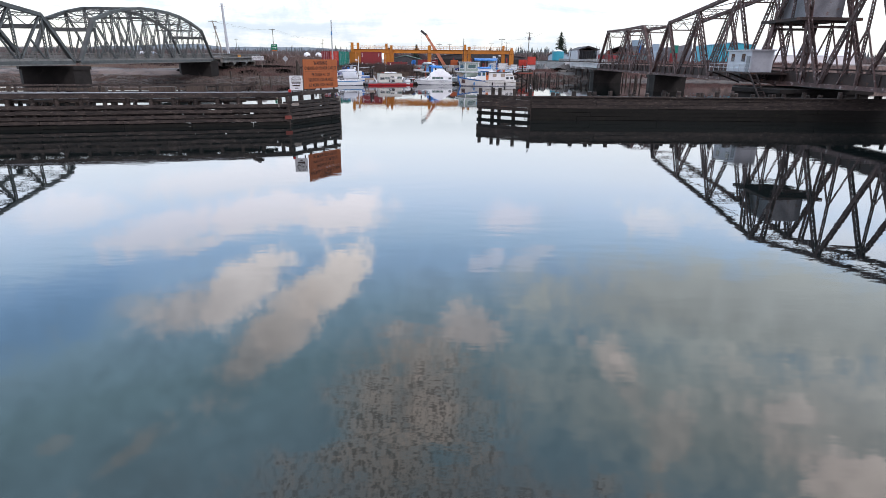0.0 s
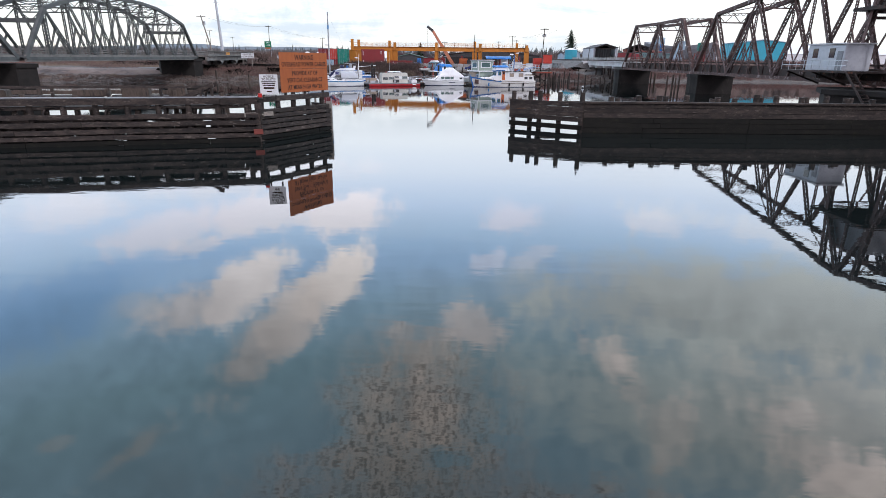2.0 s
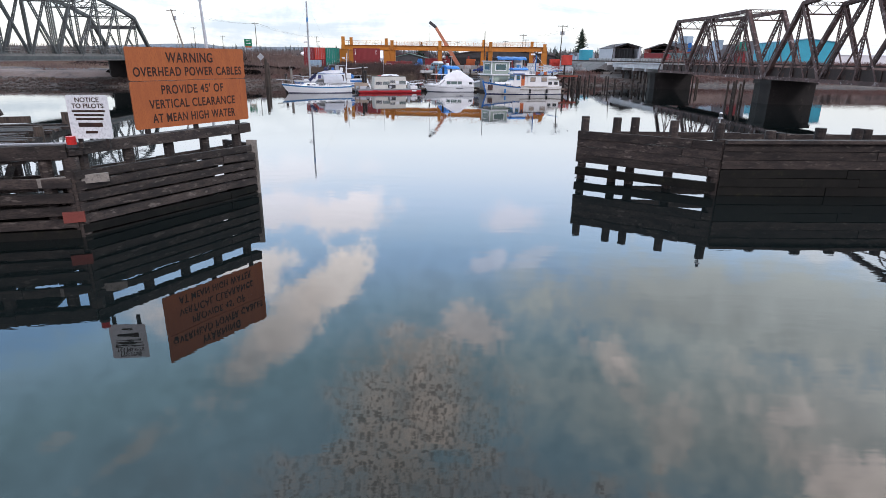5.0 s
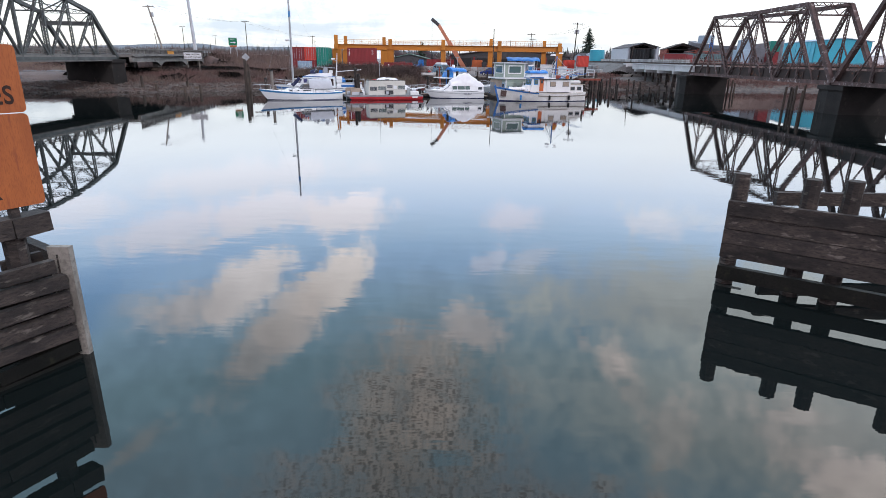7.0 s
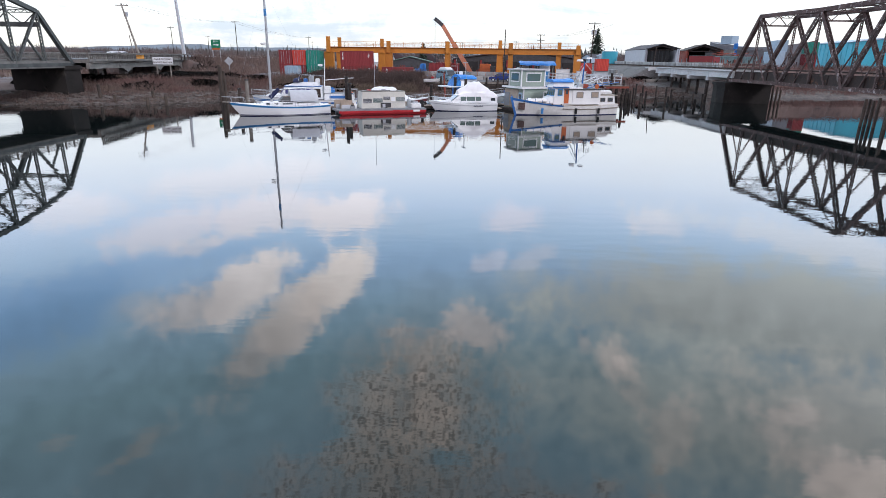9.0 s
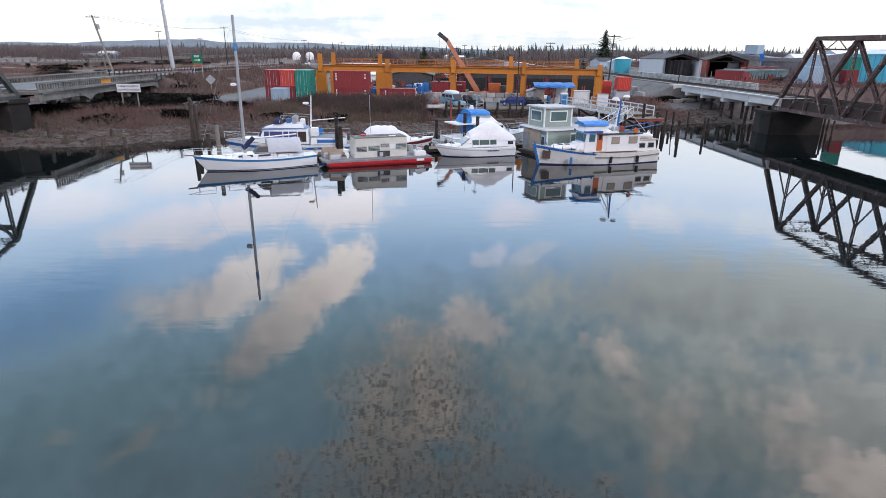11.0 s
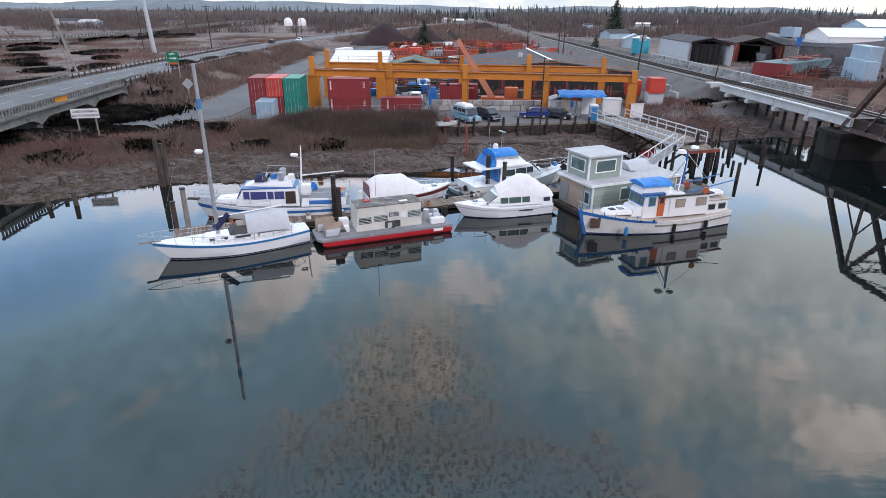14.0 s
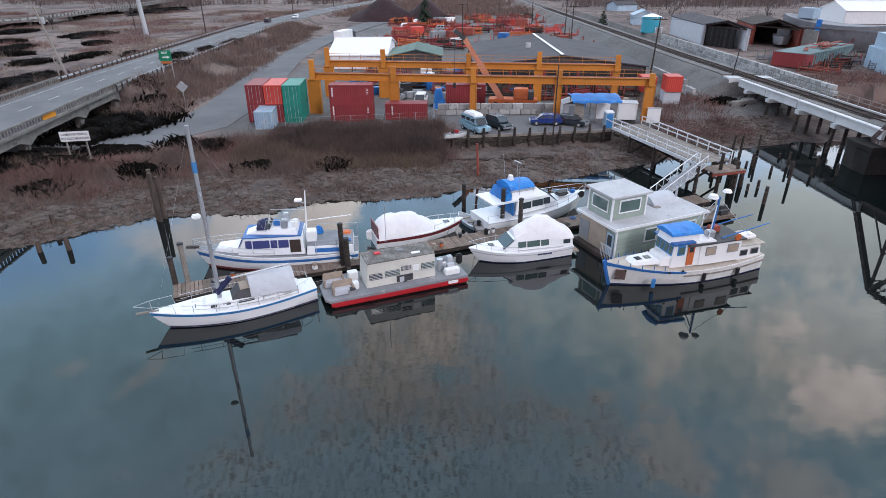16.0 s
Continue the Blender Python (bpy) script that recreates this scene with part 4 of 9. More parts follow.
# concrete approach of the highway, with arched girders and a balustrade
hap = thing("highway_approach_bridge", pose(0, 0, 0.36), "weathered concrete highway approach viaduct with railings", "bridge")


def hap_at(y, off, z):
    return V(float(np.interp(y, HWY_Y, HWY_X)) + off, y, z)


for a, b in ((159.2, 172.5), (172.5, 186.0), (186.0, 197.5)):
    part("deck_slab", one_beam(hap_at(a, 0, 4.95), hap_at(b, 0, 4.95), 12.0, 0.4), CONCRETE, hap)
    for off in (-5.6, 0, 5.6):
        bm = bmesh.new()
        rows = []
        for k in range(17):
            f = k / 16
            p = hap_at(a + (b - a) * f, off, 0)
            low_z = 3.95 - 0.75 * max(0.0, (abs(2 * f - 1) if a > 160 or f > 0.5 else 0) - 0.72) / 0.28
            rows.append([(p.x - 0.25, p.y, low_z), (p.x + 0.25, p.y, low_z), (p.x + 0.25, p.y, 4.77), (p.x - 0.25, p.y, 4.77)])
        loft(bm, rows)
        part("arched_girder", bm, CONCRETE, hap)
for y in (172.5, 185.8, 197.3):
    for off in (-5, 0, 5):
        part("column", one_box(*hap_at(y, off, 0.5), 0.9, 0.9, 3.5), CONCRETE, hap)
for side in (-5.85, 5.85):
    for k in range(70):
        y = 159.4 + k * 0.62
        part("baluster", one_box(*hap_at(y, side, 5.2), 0.16, 0.2, 0.8), CONCRETE, hap)
    part("hand_rail", one_beam(hap_at(159.2, side, 6.08), hap_at(202.6, side, 6.08), 0.28, 0.2), CONCRETE, hap)
    part("kerb_beam", one_beam(hap_at(159.2, side, 5.12), hap_at(202.6, side, 5.12), 0.35, 0.3), CONCRETE, hap)
part("marker_panel", one_box(*(hap_at(177.4, 6.05, 5.2)), 0.06, 2.6, 0.7), SIGN_YELLOW, hap, "orange-yellow clearance marker")
# guard rail along the embankment
rail = thing("guard_rail", pose(0, 0, 0), "dark timber-post guard rail along the highway", "guard rail")
for side in (-6.3, 6.3):
    pts = [hap_at(y, side, float(np.interp(y, HWY_Y, HWY_Z))) for y in range(196, 330, 4)]
    for a, b in zip(pts, pts[1:]):
        part("beam_rail", one_beam(a + V(0, 0, 0.62), b + V(0, 0, 0.62), 0.08, 0.3), GALV, rail)
    for y in range(196, 328, 2):
        part("post", one_box(*hap_at(y, side + 0.12, float(np.interp(y, HWY_Y, HWY_Z)) - 0.2), 0.18, 0.18, 1.0), WOOD_DARK, rail)


# far viaduct of the second highway, across the fields
vd = thing("far_viaduct", pose(0, 0, 0), "distant low concrete highway viaduct with railings", "bridge")
VP = [V(-330, 210, 5.0), V(-205, 300, 5.0), V(-168, 345, 5.0), V(-170, 430, 5.2), V(-186, 590, 5.4), V(-190, 760, 5.6), V(-150, 900, 5.6), V(-60, 1050, 5.2)]
for a, b in zip(VP, VP[1:]):
    d = (b - a).normalized()
    s_ = V(d.y, -d.x, 0)
    part("deck", one_beam(a - V(0, 0, 0.4), b - V(0, 0, 0.4), 9.0, 0.7), CONCRETE, vd)
    part("parapet", one_beam(a + s_ * 4.4 + V(0, 0, 0.85), b + s_ * 4.4 + V(0, 0, 0.85), 0.3, 0.22), CONCRETE, vd)
    n = int((b - a).length / 2.6)
    bm = bmesh.new()
    for k in range(n):
        p = a.lerp(b, (k + 0.5) / n) + s_ * 4.4
        box(bm, p.x, p.y, p.z - 0.1, 0.5, 0.5, 0.9)
    tagged(part("parapet_grille", bm, CONCRETE, vd), kind="stuff")
    for k in range(int((b - a).length / 16) + 1):
        p = a.lerp(b, k / (int((b - a).length / 16) + 1))
        part("column", one_box(p.x, p.y, 1.6, 1.2, 1.2, 2.8), CONCRETE, vd)


# ---- timber fenders in the river ----
def rot_axis(p, q):
    return math.degrees(math.atan2(q[1] - p[1], q[0] - p[0]))


random.seed(5)
LEFT = thing("timber_fender", pose(0, 0, 0), "dark weathered timber bridge fender of stacked horizontal planks", "fender", "river fenders")
RIGHT = thing("timber_fender", pose(0, 0, 0), "dark timber bridge fender wall with pile tops above it", "fender", "river fenders")
LC, LE, LF = V(-14.6, 63.4, 0), V(-11.0, 70.0, 0), V(-55.9, 52.2, 0)
RE, RC, RF = V(3.98, 74.6, 0), V(9.55, 71.0, 0), V(62.0, 73.0, 0)


def inward(p, q, side):
    d = (q - p).normalized()
    return V(-d.y, d.x, 0) * side


def run(parent, p, q, zs, thick, inw, length, material, name="plank", sag=0.03):
    d = (q - p).normalized()
    total = (q - p).length
    for z0, h in zs:
        s = -random.uniform(0, length * 0.5)
        while s < total:
            e = min(total, s + length * random.uniform(0.85, 1.15))
            a = max(0, s)
            if e - a > 0.3:
                bm = bmesh.new()
                j = random.uniform(-0.03, 0.03)
                t = random.uniform(-sag, sag)
                beam(bm, p + d * (a + 0.01) - inw * (thick / 2 + j) + V(0, 0, z0 + h / 2 + t), p + d * (e - 0.01) - inw * (thick / 2 + j) + V(0, 0, z0 + h / 2 - t), thick, h)
                part(name, bm, material, parent)
            s = e


inl = inward(LF, LC, 1)
ine = inward(LC, LE, 1)
# long face: planks with gaps, posts behind
rows_l = [(-0.35, 0.28), (0.0, 0.28), (0.36, 0.27), (0.74, 0.28), (1.20, 0.30), (1.68, 0.29)]
run(LEFT, LF, LC, rows_l[:2], 0.16, inl, 6.0, WOOD_WET)
run(LEFT, LF, LC, rows_l[2:], 0.16, inl, 6.0, WOOD_DARK)
run(LEFT, LC, LE, [(-0.2, 0.27), (0.12, 0.27)], 0.16, ine, 9.0, WOOD_WET)
run(LEFT, LC, LE, [(0.47, 0.27), (0.83, 0.27), (1.19, 0.27), (1.55, 0.27), (1.9, 0.25)], 0.16, ine, 9.0, WOOD_DARK)
run(LEFT, LF + inl * 0.3, LC + inl * 0.3, [(2.56, 0.42)], 0.4, inl, 7.0, WOOD_DARK, "cap_beam")
run(LEFT, LC + ine * 0.35, LE + ine * 0.35, [(2.66, 0.36)], 0.4, ine, 9.0, WOOD_DARK, "cap_beam")
n = 23
for k in range(n):
    p = LF.lerp(LC, (k + 0.6) / n) + inl * 0.22
    part("timber_post", one_tube(p - V(0, 0, 2.4), p + V(0, 0, 2.6 + random.uniform(-0.1, 0.05)), 0.2, 0.19), WOOD_DARK, LEFT)
    p2 = p + inl * 2.6
    part("timber_post", one_tube(p2 - V(0, 0, 2.4), p2 + V(0, 0, 2.4 + random.uniform(-0.3, 0.3)), 0.2, 0.18), WOOD_DARK, LEFT)
    if k % 2:
        part("cross_brace", one_beam(p + V(0, 0, 0.3), p2 + V(0, 0, 2.2), 0.12, 0.25), WOOD_DARK, LEFT)
run(LEFT, LF + inl * 2.7, LC + inl * 2.7 + V(-1, -0.3, 0), [(0.5, 0.3), (1.3, 0.3), (2.1, 0.3)], 0.2, inl, 6.0, WOOD_DARK, "back_plank")
run(LEFT, LF + inl * 1.6, LC + inl * 1.6 + V(-1.2, -0.35, 0), [(2.4, 0.1)], 1.5, inl, 5.0, WOOD_DARK, "walkway_plank")
for k in range(5):
    p = LC.lerp(LE, (k + 0.35) / 4.7) + ine * 0.25
    part("timber_post", one_tube(p - V(0, 0, 2.4), p + V(0, 0, 2.7), 0.2, 0.19), WOOD_DARK, LEFT)
# a second skin of broken planks behind the open slats
for p_, q_, w_, zs_ in ((LF, LC, inl, (-0.40, -0.05, 0.31, 0.66, 1.06, 1.52)), (LC, LE, ine, (-0.4, -0.02, 0.36, 0.72, 1.08, 1.44, 1.8))):
    d_ = (q_ - p_).normalized()
    for z0 in zs_:
        s_ = 0.0
        while s_ < (q_ - p_).length - 0.4:
            e_ = min((q_ - p_).length, s_ + random.uniform(1.4, 3.6))
            a_ = p_ + d_ * s_ + w_ * 0.62 + V(0, 0, z0 + 0.12)
            part("backing_plank", one_beam(a_, p_ + d_ * e_ + w_ * 0.62 + V(0, 0, z0 + 0.12 + random.uniform(-0.04, 0.04)), 0.1, 0.40), WOOD_WET if z0 < 0.5 else WOOD_DARK, LEFT)
            s_ = e_ + random.choice((0.02, 0.05, 0.3, 0.55))
part("corner_post", one_tube(LC + inl * 0.15 - V(0, 0, 2.4), LC + inl * 0.15 + V(0, 0, 2.6), 0.26, 0.24, n=10), WOOD_DARK, LEFT)
end = LE + ine * 0.05
part("end_board", one_beam(end + V(0.02, 0.1, -0.3), end + V(0.02, 0.1, 2.3), 0.42, 0.14, (0, 1, 0)), WOOD_GREY, LEFT, "bleached upright end board")
part("end_wale", one_beam(LE + V(0.0, 0.12, 0.95), LE + V(-1.6, 1.2, 0.95), 0.2, 2.4), WOOD_DARK, LEFT)
part("splice_board", one_beam(LC + inl * -0.1 + V(-0.9, -0.28, 1.84), LC + ine * -0.12 + V(0.75, 0.62, 1.9), 0.12, 0.28), WOOD_GREY, LEFT, "bleached splice board at the corner")
part("splice_board", one_beam(LC + inl * -0.12 + V(-0.35, -0.2, 0.72), LC + inl * -0.12 + V(0.2, 0.05, 0.72), 0.14, 0.34), RUST_SCRAP, LEFT, "rust-red corner block")
part("hand_pipe", one_tube(LF + V(0, 0, 3.04) + inl * 0.15, LC + V(0, 0, 3.02) + inl * 0.15, 0.045, n=6), GALV, LEFT, "pale pipe rail along the cap")
for k in range(8):
    p = LF.lerp(LC, 0.38 + k * 0.078) + inl * 2.8
    part("rail_post", one_box(p.x, p.y, 2.3, 0.16, 0.16, 1.3), WOOD_DARK, LEFT)
part("hand_rail", one_beam(LF.lerp(LC, 0.34) + inl * 2.8 + V(0, 0, 3.55), LF.lerp(LC, 0.93) + inl * 2.8 + V(0, 0, 3.55), 0.12, 0.16), WOOD_DARK, LEFT)
# broad old deck behind the fender, with a low back wall and loose gear
for k in range(17):
    for f0, f1 in ((0.30, 0.52), (0.525, 0.74), (0.745, 0.945)):
        if random.random() < 0.12:
            continue
        o = inl * (3.4 + 0.36 * k)
        part("deck_plank", one_beam(LF.lerp(LC, f0 + random.uniform(-0.004, 0.02)) + o + V(0, 0, 2.62 + random.uniform(-0.03, 0.03)), LF.lerp(LC, f1 - random.uniform(0, 0.03)) + o + V(0, 0, 2.62 + random.uniform(-0.03, 0.03)), 0.33, 0.12), WOOD_DARK, LEFT)
for k in range(9):
    f = 0.31 + 0.078 * k
    part("deck_bearer", one_beam(LF.lerp(LC, f) + inl * 0.4 + V(0, 0, 2.42), LF.lerp(LC, f) + inl * 9.6 + V(0, 0, 2.42), 0.26, 0.28), WOOD_DARK, LEFT)
    for d_ in (6.0, 9.3):
        p = LF.lerp(LC, f) + inl * d_
        part("timber_post", one_tube(p - V(0, 0, 2.4), p + V(0, 0, 2.8 + random.uniform(0, 0.5)), 0.2, 0.18), WOOD_OLD, LEFT)
run(LEFT, LF.lerp(LC, 0.3) + inl * 9.5, LF.lerp(LC, 0.9) + inl * 9.5, [(1.5, 0.3), (2.05, 0.3), (2.72, 0.28)], 0.16, inl, 5.0, WOOD_OLD, "back_plank")
for f, o, sx_, h_ in ((0.80, 5.2, 1.8, 0.7), (0.86, 6.5, 1.2, 0.9), (0.72, 7.0, 2.4, 0.5), (0.60, 4.6, 1.4, 0.6)):
    p = LF.lerp(LC, f) + inl * o
    solo("gear_box", bevelled(one_box(p.x, p.y, 2.7, sx_, 1.0, h_, turn=15), 0.05), WOOD_OLD, "old weathered timber box on the fender deck", "box")
# stair frame on the walkway
sp = LC + V(-4.0, 1.2, 2.45)
for o in (0, 0.9):
    part("stair_stringer", one_beam(sp + V(-2.2, o, 0.1), sp + V(0.6, o, 1.35), 0.1, 0.26), WOOD_DARK, LEFT)
    part("stair_post", one_beam(sp + V(-0.6, o, 0), sp + V(-0.1, o, 1.0), 0.12, 0.12), WOOD_DARK, LEFT)

# right fender: solid upper wall, open slats below at the channel end
ir = inward(RE, RC, 1)
ir2 = inward(RC, RF, 1)
run(RIGHT, RE, RC, [(0.84, 0.37), (1.23, 0.37), (1.62, 0.38), (2.02, 0.38)], 0.18, ir, 7.5, WOOD_DARK)
run(RIGHT, RE, RC, [(0.19, 0.38), (-0.42, 0.4)], 0.18, ir, 7.5, WOOD_WET)
run(RIGHT, RC, RF, [(1.23, 0.38), (1.63, 0.37), (2.02, 0.37)], 0.18, ir2, 8.0, WOOD_DARK)
run(RIGHT, RC, RF, [(-0.5, 0.5), (0.02, 0.38), (0.42, 0.38), (0.82, 0.38)], 0.18, ir2, 8.0, WOOD_WET)
run(RIGHT, RC + ir2 * 0.12, RF + ir2 * 0.12, [(2.38, 0.14)], 0.5, ir2, 9.0, WOOD_DARK, "cap_beam")
for f in (0.03, 0.27, 0.40, 0.67, 0.96):
    p = RE.lerp(RC, f) + ir * 0.24
    part("timber_post", one_tube(p - V(0, 0, 2.4), p + V(0, 0, 3.14 + random.uniform(-0.08, 0.05)), 0.23, 0.2, n=10), WOOD_DARK, RIGHT)
k, s = 0, 2.4
while s < 55:
    p = RC + (RF - RC).normalized() * s + ir2 * 0.5
    part("timber_post", one_tube(p - V(0, 0, 2.4), p + V(random.uniform(-0.08, 0.08), 0, 2.95 + random.uniform(-0.2, 0.2)), 0.27, 0.23, n=10), WOOD_DARK, RIGHT)
    if k % 2 == 0:
        q = p + V(0.55, 0.25, 0)
        part("timber_post", one_tube(q - V(0, 0, 2.4), q + V(0, 0, 2.9 + random.uniform(-0.2, 0.2)), 0.25, 0.22, n=10), WOOD_DARK, RIGHT)
    s += random.uniform(1.6, 2.3)
    k += 1
run(RIGHT, RE + ir * 3.0 + V(1, 0, 0), RF + V(0, 3, 0), [(0.9, 0.4), (1.7, 0.4)], 0.2, ir2, 8.0, WOOD_DARK, "back_plank")
run(RIGHT, RC + ir2 * 0.34, RF + ir2 * 0.34, [(-0.5, 0.56), (0.08, 0.56), (0.66, 0.56), (1.24, 0.56), (1.82, 0.5)], 0.1, ir2, 12.0, WOOD_WET, "backing_plank", 0.0)
part("corner_post", one_tube(RC + ir2 * 0.12 - V(0, 0, 2.4), RC + ir2 * 0.12 + V(0, 0, 2.5), 0.24, 0.22, n=10), WOOD_DARK, RIGHT)
lp = RC + ir * 0.3 + V(-0.3, 0.1, 0)
nav = thing("navigation_lamp", pose(lp.x, lp.y, 3.14) @ Matrix.Scale(0.6, 4), "small grey navigation lamp on a fender pile", "lamp")
part("bracket", one_tube((0, 0, 0), (0, 0, 0.35), 0.05, n=6), GALV, nav)
part("housing", bevelled(one_box(0, 0, 0.35, 0.3, 0.3, 0.12), 0.02), GALV, nav)
part("lens", one_tube((0, 0, 0.47), (0, 0, 0.75), 0.12, 0.1, n=10), GLASS, nav)
part("cap", one_tube((0, 0, 0.75), (0, 0, 0.83), 0.15, 0.06, n=10), WHITE, nav)

# warning sign on the left fender
S0, S1 = V(-13.6, 65.6, 0), V(-11.0, 70.1, 0)
mid = (S0 + S1) / 2
turn = rot_axis(S0, S1)
sign = thing("warning_sign", pose(mid.x, mid.y, 3.2, 0, 0, turn), "large rust-streaked orange warning sign with dark lettering", "sign")
W_, H_ = 5.0, 2.76
def rounded(w, h, r, n=5):
    pts = []
    for cx, cz, a0 in ((w / 2 - r, h - r, 0), (-w / 2 + r, h - r, 90), (-w / 2 + r, r, 180), (w / 2 - r, r, 270)):
        for i in range(n + 1):
            a = radians(a0 + 90 * i / n)
            pts.append((cx + r * math.cos(a), cz + r * math.sin(a)))
    return pts
def panel(w, h, r, y0, y1):
    bm = bmesh.new()
    o = rounded(w, h, r)
    loft(bm, [[(x, y0, z) for x, z in o], [(x, y1, z) for x, z in o]])
    return bm
part("upper_panel", panel(W_, 1.12, 0.08, -0.05, 0.0), SIGN_ORANGE, sign).location.z = H_ - 1.12
part("lower_panel", panel(W_, H_ - 1.14, 0.08, -0.05, 0.0), SIGN_ORANGE, sign)
for x in (-2.0, 0, 2.0):
    part("back_post", one_box(x, 0.08, -0.45, 0.14, 0.14, H_ + 0.3), WOOD_DARK, sign)
for z in (0.35, 1.3, 2.3):
    part("back_rail", one_box(0, 0.04, z, W_ - 0.2, 0.06, 0.14), WOOD_DARK, sign)
for body, z, size in (("WARNING", 2.40, 0.48), ("OVERHEAD POWER CABLES", 1.92, 0.43), ("PROVIDE 45' OF", 1.30, 0.43), ("VERTICAL CLEARANCE", 0.81, 0.43), ("AT MEAN HIGH WATER", 0.32, 0.43)):
    lt = text_mesh(body, size, LETTER, pose(0, -0.055, z, 90, 0, 0), sign, spread=1.12)
    wide = max(v.co.x for v in lt.data.vertices) - min(v.co.x for v in lt.data.vertices)
    want = {"WARNING": 2.0, "OVERHEAD POWER CABLES": 4.65, "PROVIDE 45' OF": 2.7, "VERTICAL CLEARANCE": 3.75, "AT MEAN HIGH WATER": 3.65}[body]
    lt.scale.x = want / wide
npos = LC + V(0.85, 0.1, 0)
note = thing("notice_sign", pose(npos.x, npos.y, 3.2, 0, 0, 8), "white notice board to pilots with dark lettering", "sign")
part("board", panel(1.2, 1.32, 0.05, -0.03, 0.0), SIGN_WHITE, note)
for body, z, size in (("NOTICE", 1.17, 0.19), ("TO PILOTS", 0.99, 0.19)):
    text_mesh(body, size, LETTER, pose(0, -0.034, z, 90, 0, 0), note)
for z, wd in ((0.81, 0.95), (0.69, 0.85), (0.57, 0.8)):
    part("text_bar", one_box(0, -0.033, z, wd, 0.006, 0.06), LETTER, note)
part("text_bar", one_box(0, -0.033, 0.36, 0.7, 0.006, 0.13), LETTER, note)
part("text_bar", one_box(0, -0.033, 0.16, 0.35, 0.006, 0.08), LETTER, note)
for x in (-0.4, 0.4):
    part("back_post", one_box(x, 0.06, -0.3, 0.1, 0.1, 1.5), WOOD_DARK, note)
red = thing("fender_lantern", pose(npos.x - 0.62, npos.y - 0.15, 2.98), "small red lantern at the fender's corner", "lamp")
part("lens", one_tube((0, 0, 0.05), (0, 0, 0.3), 0.14, n=10), LIGHT_RED, red)
part("base", one_tube((0, 0, -0.05), (0, 0, 0.05), 0.17, n=10), DARK_METAL, red)


# ---- the yard ----
G = 2.3


def corrugated(sx, sz, depth=0.05, pitch=0.28):
    """One side panel in the x-z plane, base centre at the origin, ribs along -y."""
    bm = bmesh.new()
    n = max(3, int(sx / pitch))
    front, backs = [], []
    for i in range(n * 4 + 1):
        f = i / (n * 4)
        y = -depth if i % 4 in (1, 2) else 0.0
        front.append((-sx / 2 + sx * f, y))
    rows = [[bm.verts.new((x, y, z)) for x, y in front] for z in (0, sz)]
    back = [[bm.verts.new((x, 0.05, z)) for x in (-sx / 2, sx / 2)] for z in (0, sz)]
    for i in range(len(front) - 1):
        bm.faces.new((rows[0][i], rows[0][i + 1], rows[1][i + 1], rows[1][i]))
    bm.faces.new((back[0][1], back[0][0], back[1][0], back[1][1]))
    return bm


def container(x, y, z, turn, length, material, label, tall=2.6, group="shipping containers", bars=True):
    """length along local x; the doors face local -x."""
    t = thing("shipping_container", pose(x, y, z, 0, 0, turn), label, "container", group)
    W = 2.44
    part("core", one_box(0, 0, 0.12, length - 0.1, W - 0.1, tall - 0.2), material, t)
    for s in (-1, 1):
        o = part("side_panel", corrugated(length - 0.3, tall - 0.36), material, t)
        o.matrix_basis = pose(0, s * (W / 2 - 0.06), 0.18, 0, 0, 0 if s < 0 else 180)
        o = part("end_panel", corrugated(W - 0.3, tall - 0.36), material, t)
        o.matrix_basis = pose(s * (length / 2 - 0.06), 0, 0.18, 0, 0, 90 if s > 0 else -90)
    for sx in (-1, 1):
        for sy in (-1, 1):
            part("corner_post", one_box(sx * (length / 2 - 0.08), sy * (W / 2 - 0.08), 0, 0.16, 0.16, tall), material, t)
    for z0 in (0.0, tall - 0.14):
        for sy in (-1, 1):
            part("long_rail", one_box(0, sy * (W / 2 - 0.06), z0, length - 0.32, 0.12, 0.14), material, t)
        for sx in (-1, 1):
            part("cross_rail", one_box(sx * (length / 2 - 0.06), 0, z0, 0.12, W - 0.32, 0.14), material, t)
    part("roof_panel", one_box(0, 0, tall - 0.06, length - 0.2, W - 0.2, 0.05), material, t)
    if bars:
        for dy in (-0.75, -0.3, 0.3, 0.75):
            part("lock_bar", one_tube((-length / 2 - 0.04, dy, 0.15), (-length / 2 - 0.04, dy, tall - 0.15), 0.025, n=5), GALV, t)
    return t


CD = 90 + 3
for i, (m_, name_) in enumerate(((BOX_RED, "dark red shipping container stacked two high"), (BOX_ORANGE, "bright red shipping container stacked two high"), (BOX_GREEN, "teal green shipping container stacked two high"))):
    cx, cy = -35.3 + i * 2.62, 191.7 - i * 0.15
    container(cx, cy, G, CD, 6.06, BOX_RED if i < 2 else m_, name_.replace("bright", "dark"))
    container(cx, cy, G + 2.6, CD, 6.06, m_, name_)
container(-33.3, 187.2, G, CD + 2, 5.4, BOX_BLUE, "faded blue and rusty shipping container on the gravel", 2.4)
for z in (0, 1):
    c = container(-21.6, 189.7, G + 2.6 * z, 0, 6.06, BOX_RED, "dark red shipping container with white markings", bars=False)
    for k in range(5):
        part("marking", one_box(-2.55, -1.275, 1.05 + 0.26 * k, 0.2, 0.012, 0.17), WHITE, c, "faded white marking")
    for k in range(4):
        part("marking", one_box(2.35, -1.275, 1.35 + 0.22 * k, 0.3, 0.012, 0.08), WHITE, c)
c = container(-13.9, 190.8, G - 0.25, 0, 6.06, BOX_RED, "dark red shipping container behind the fence", bars=False)
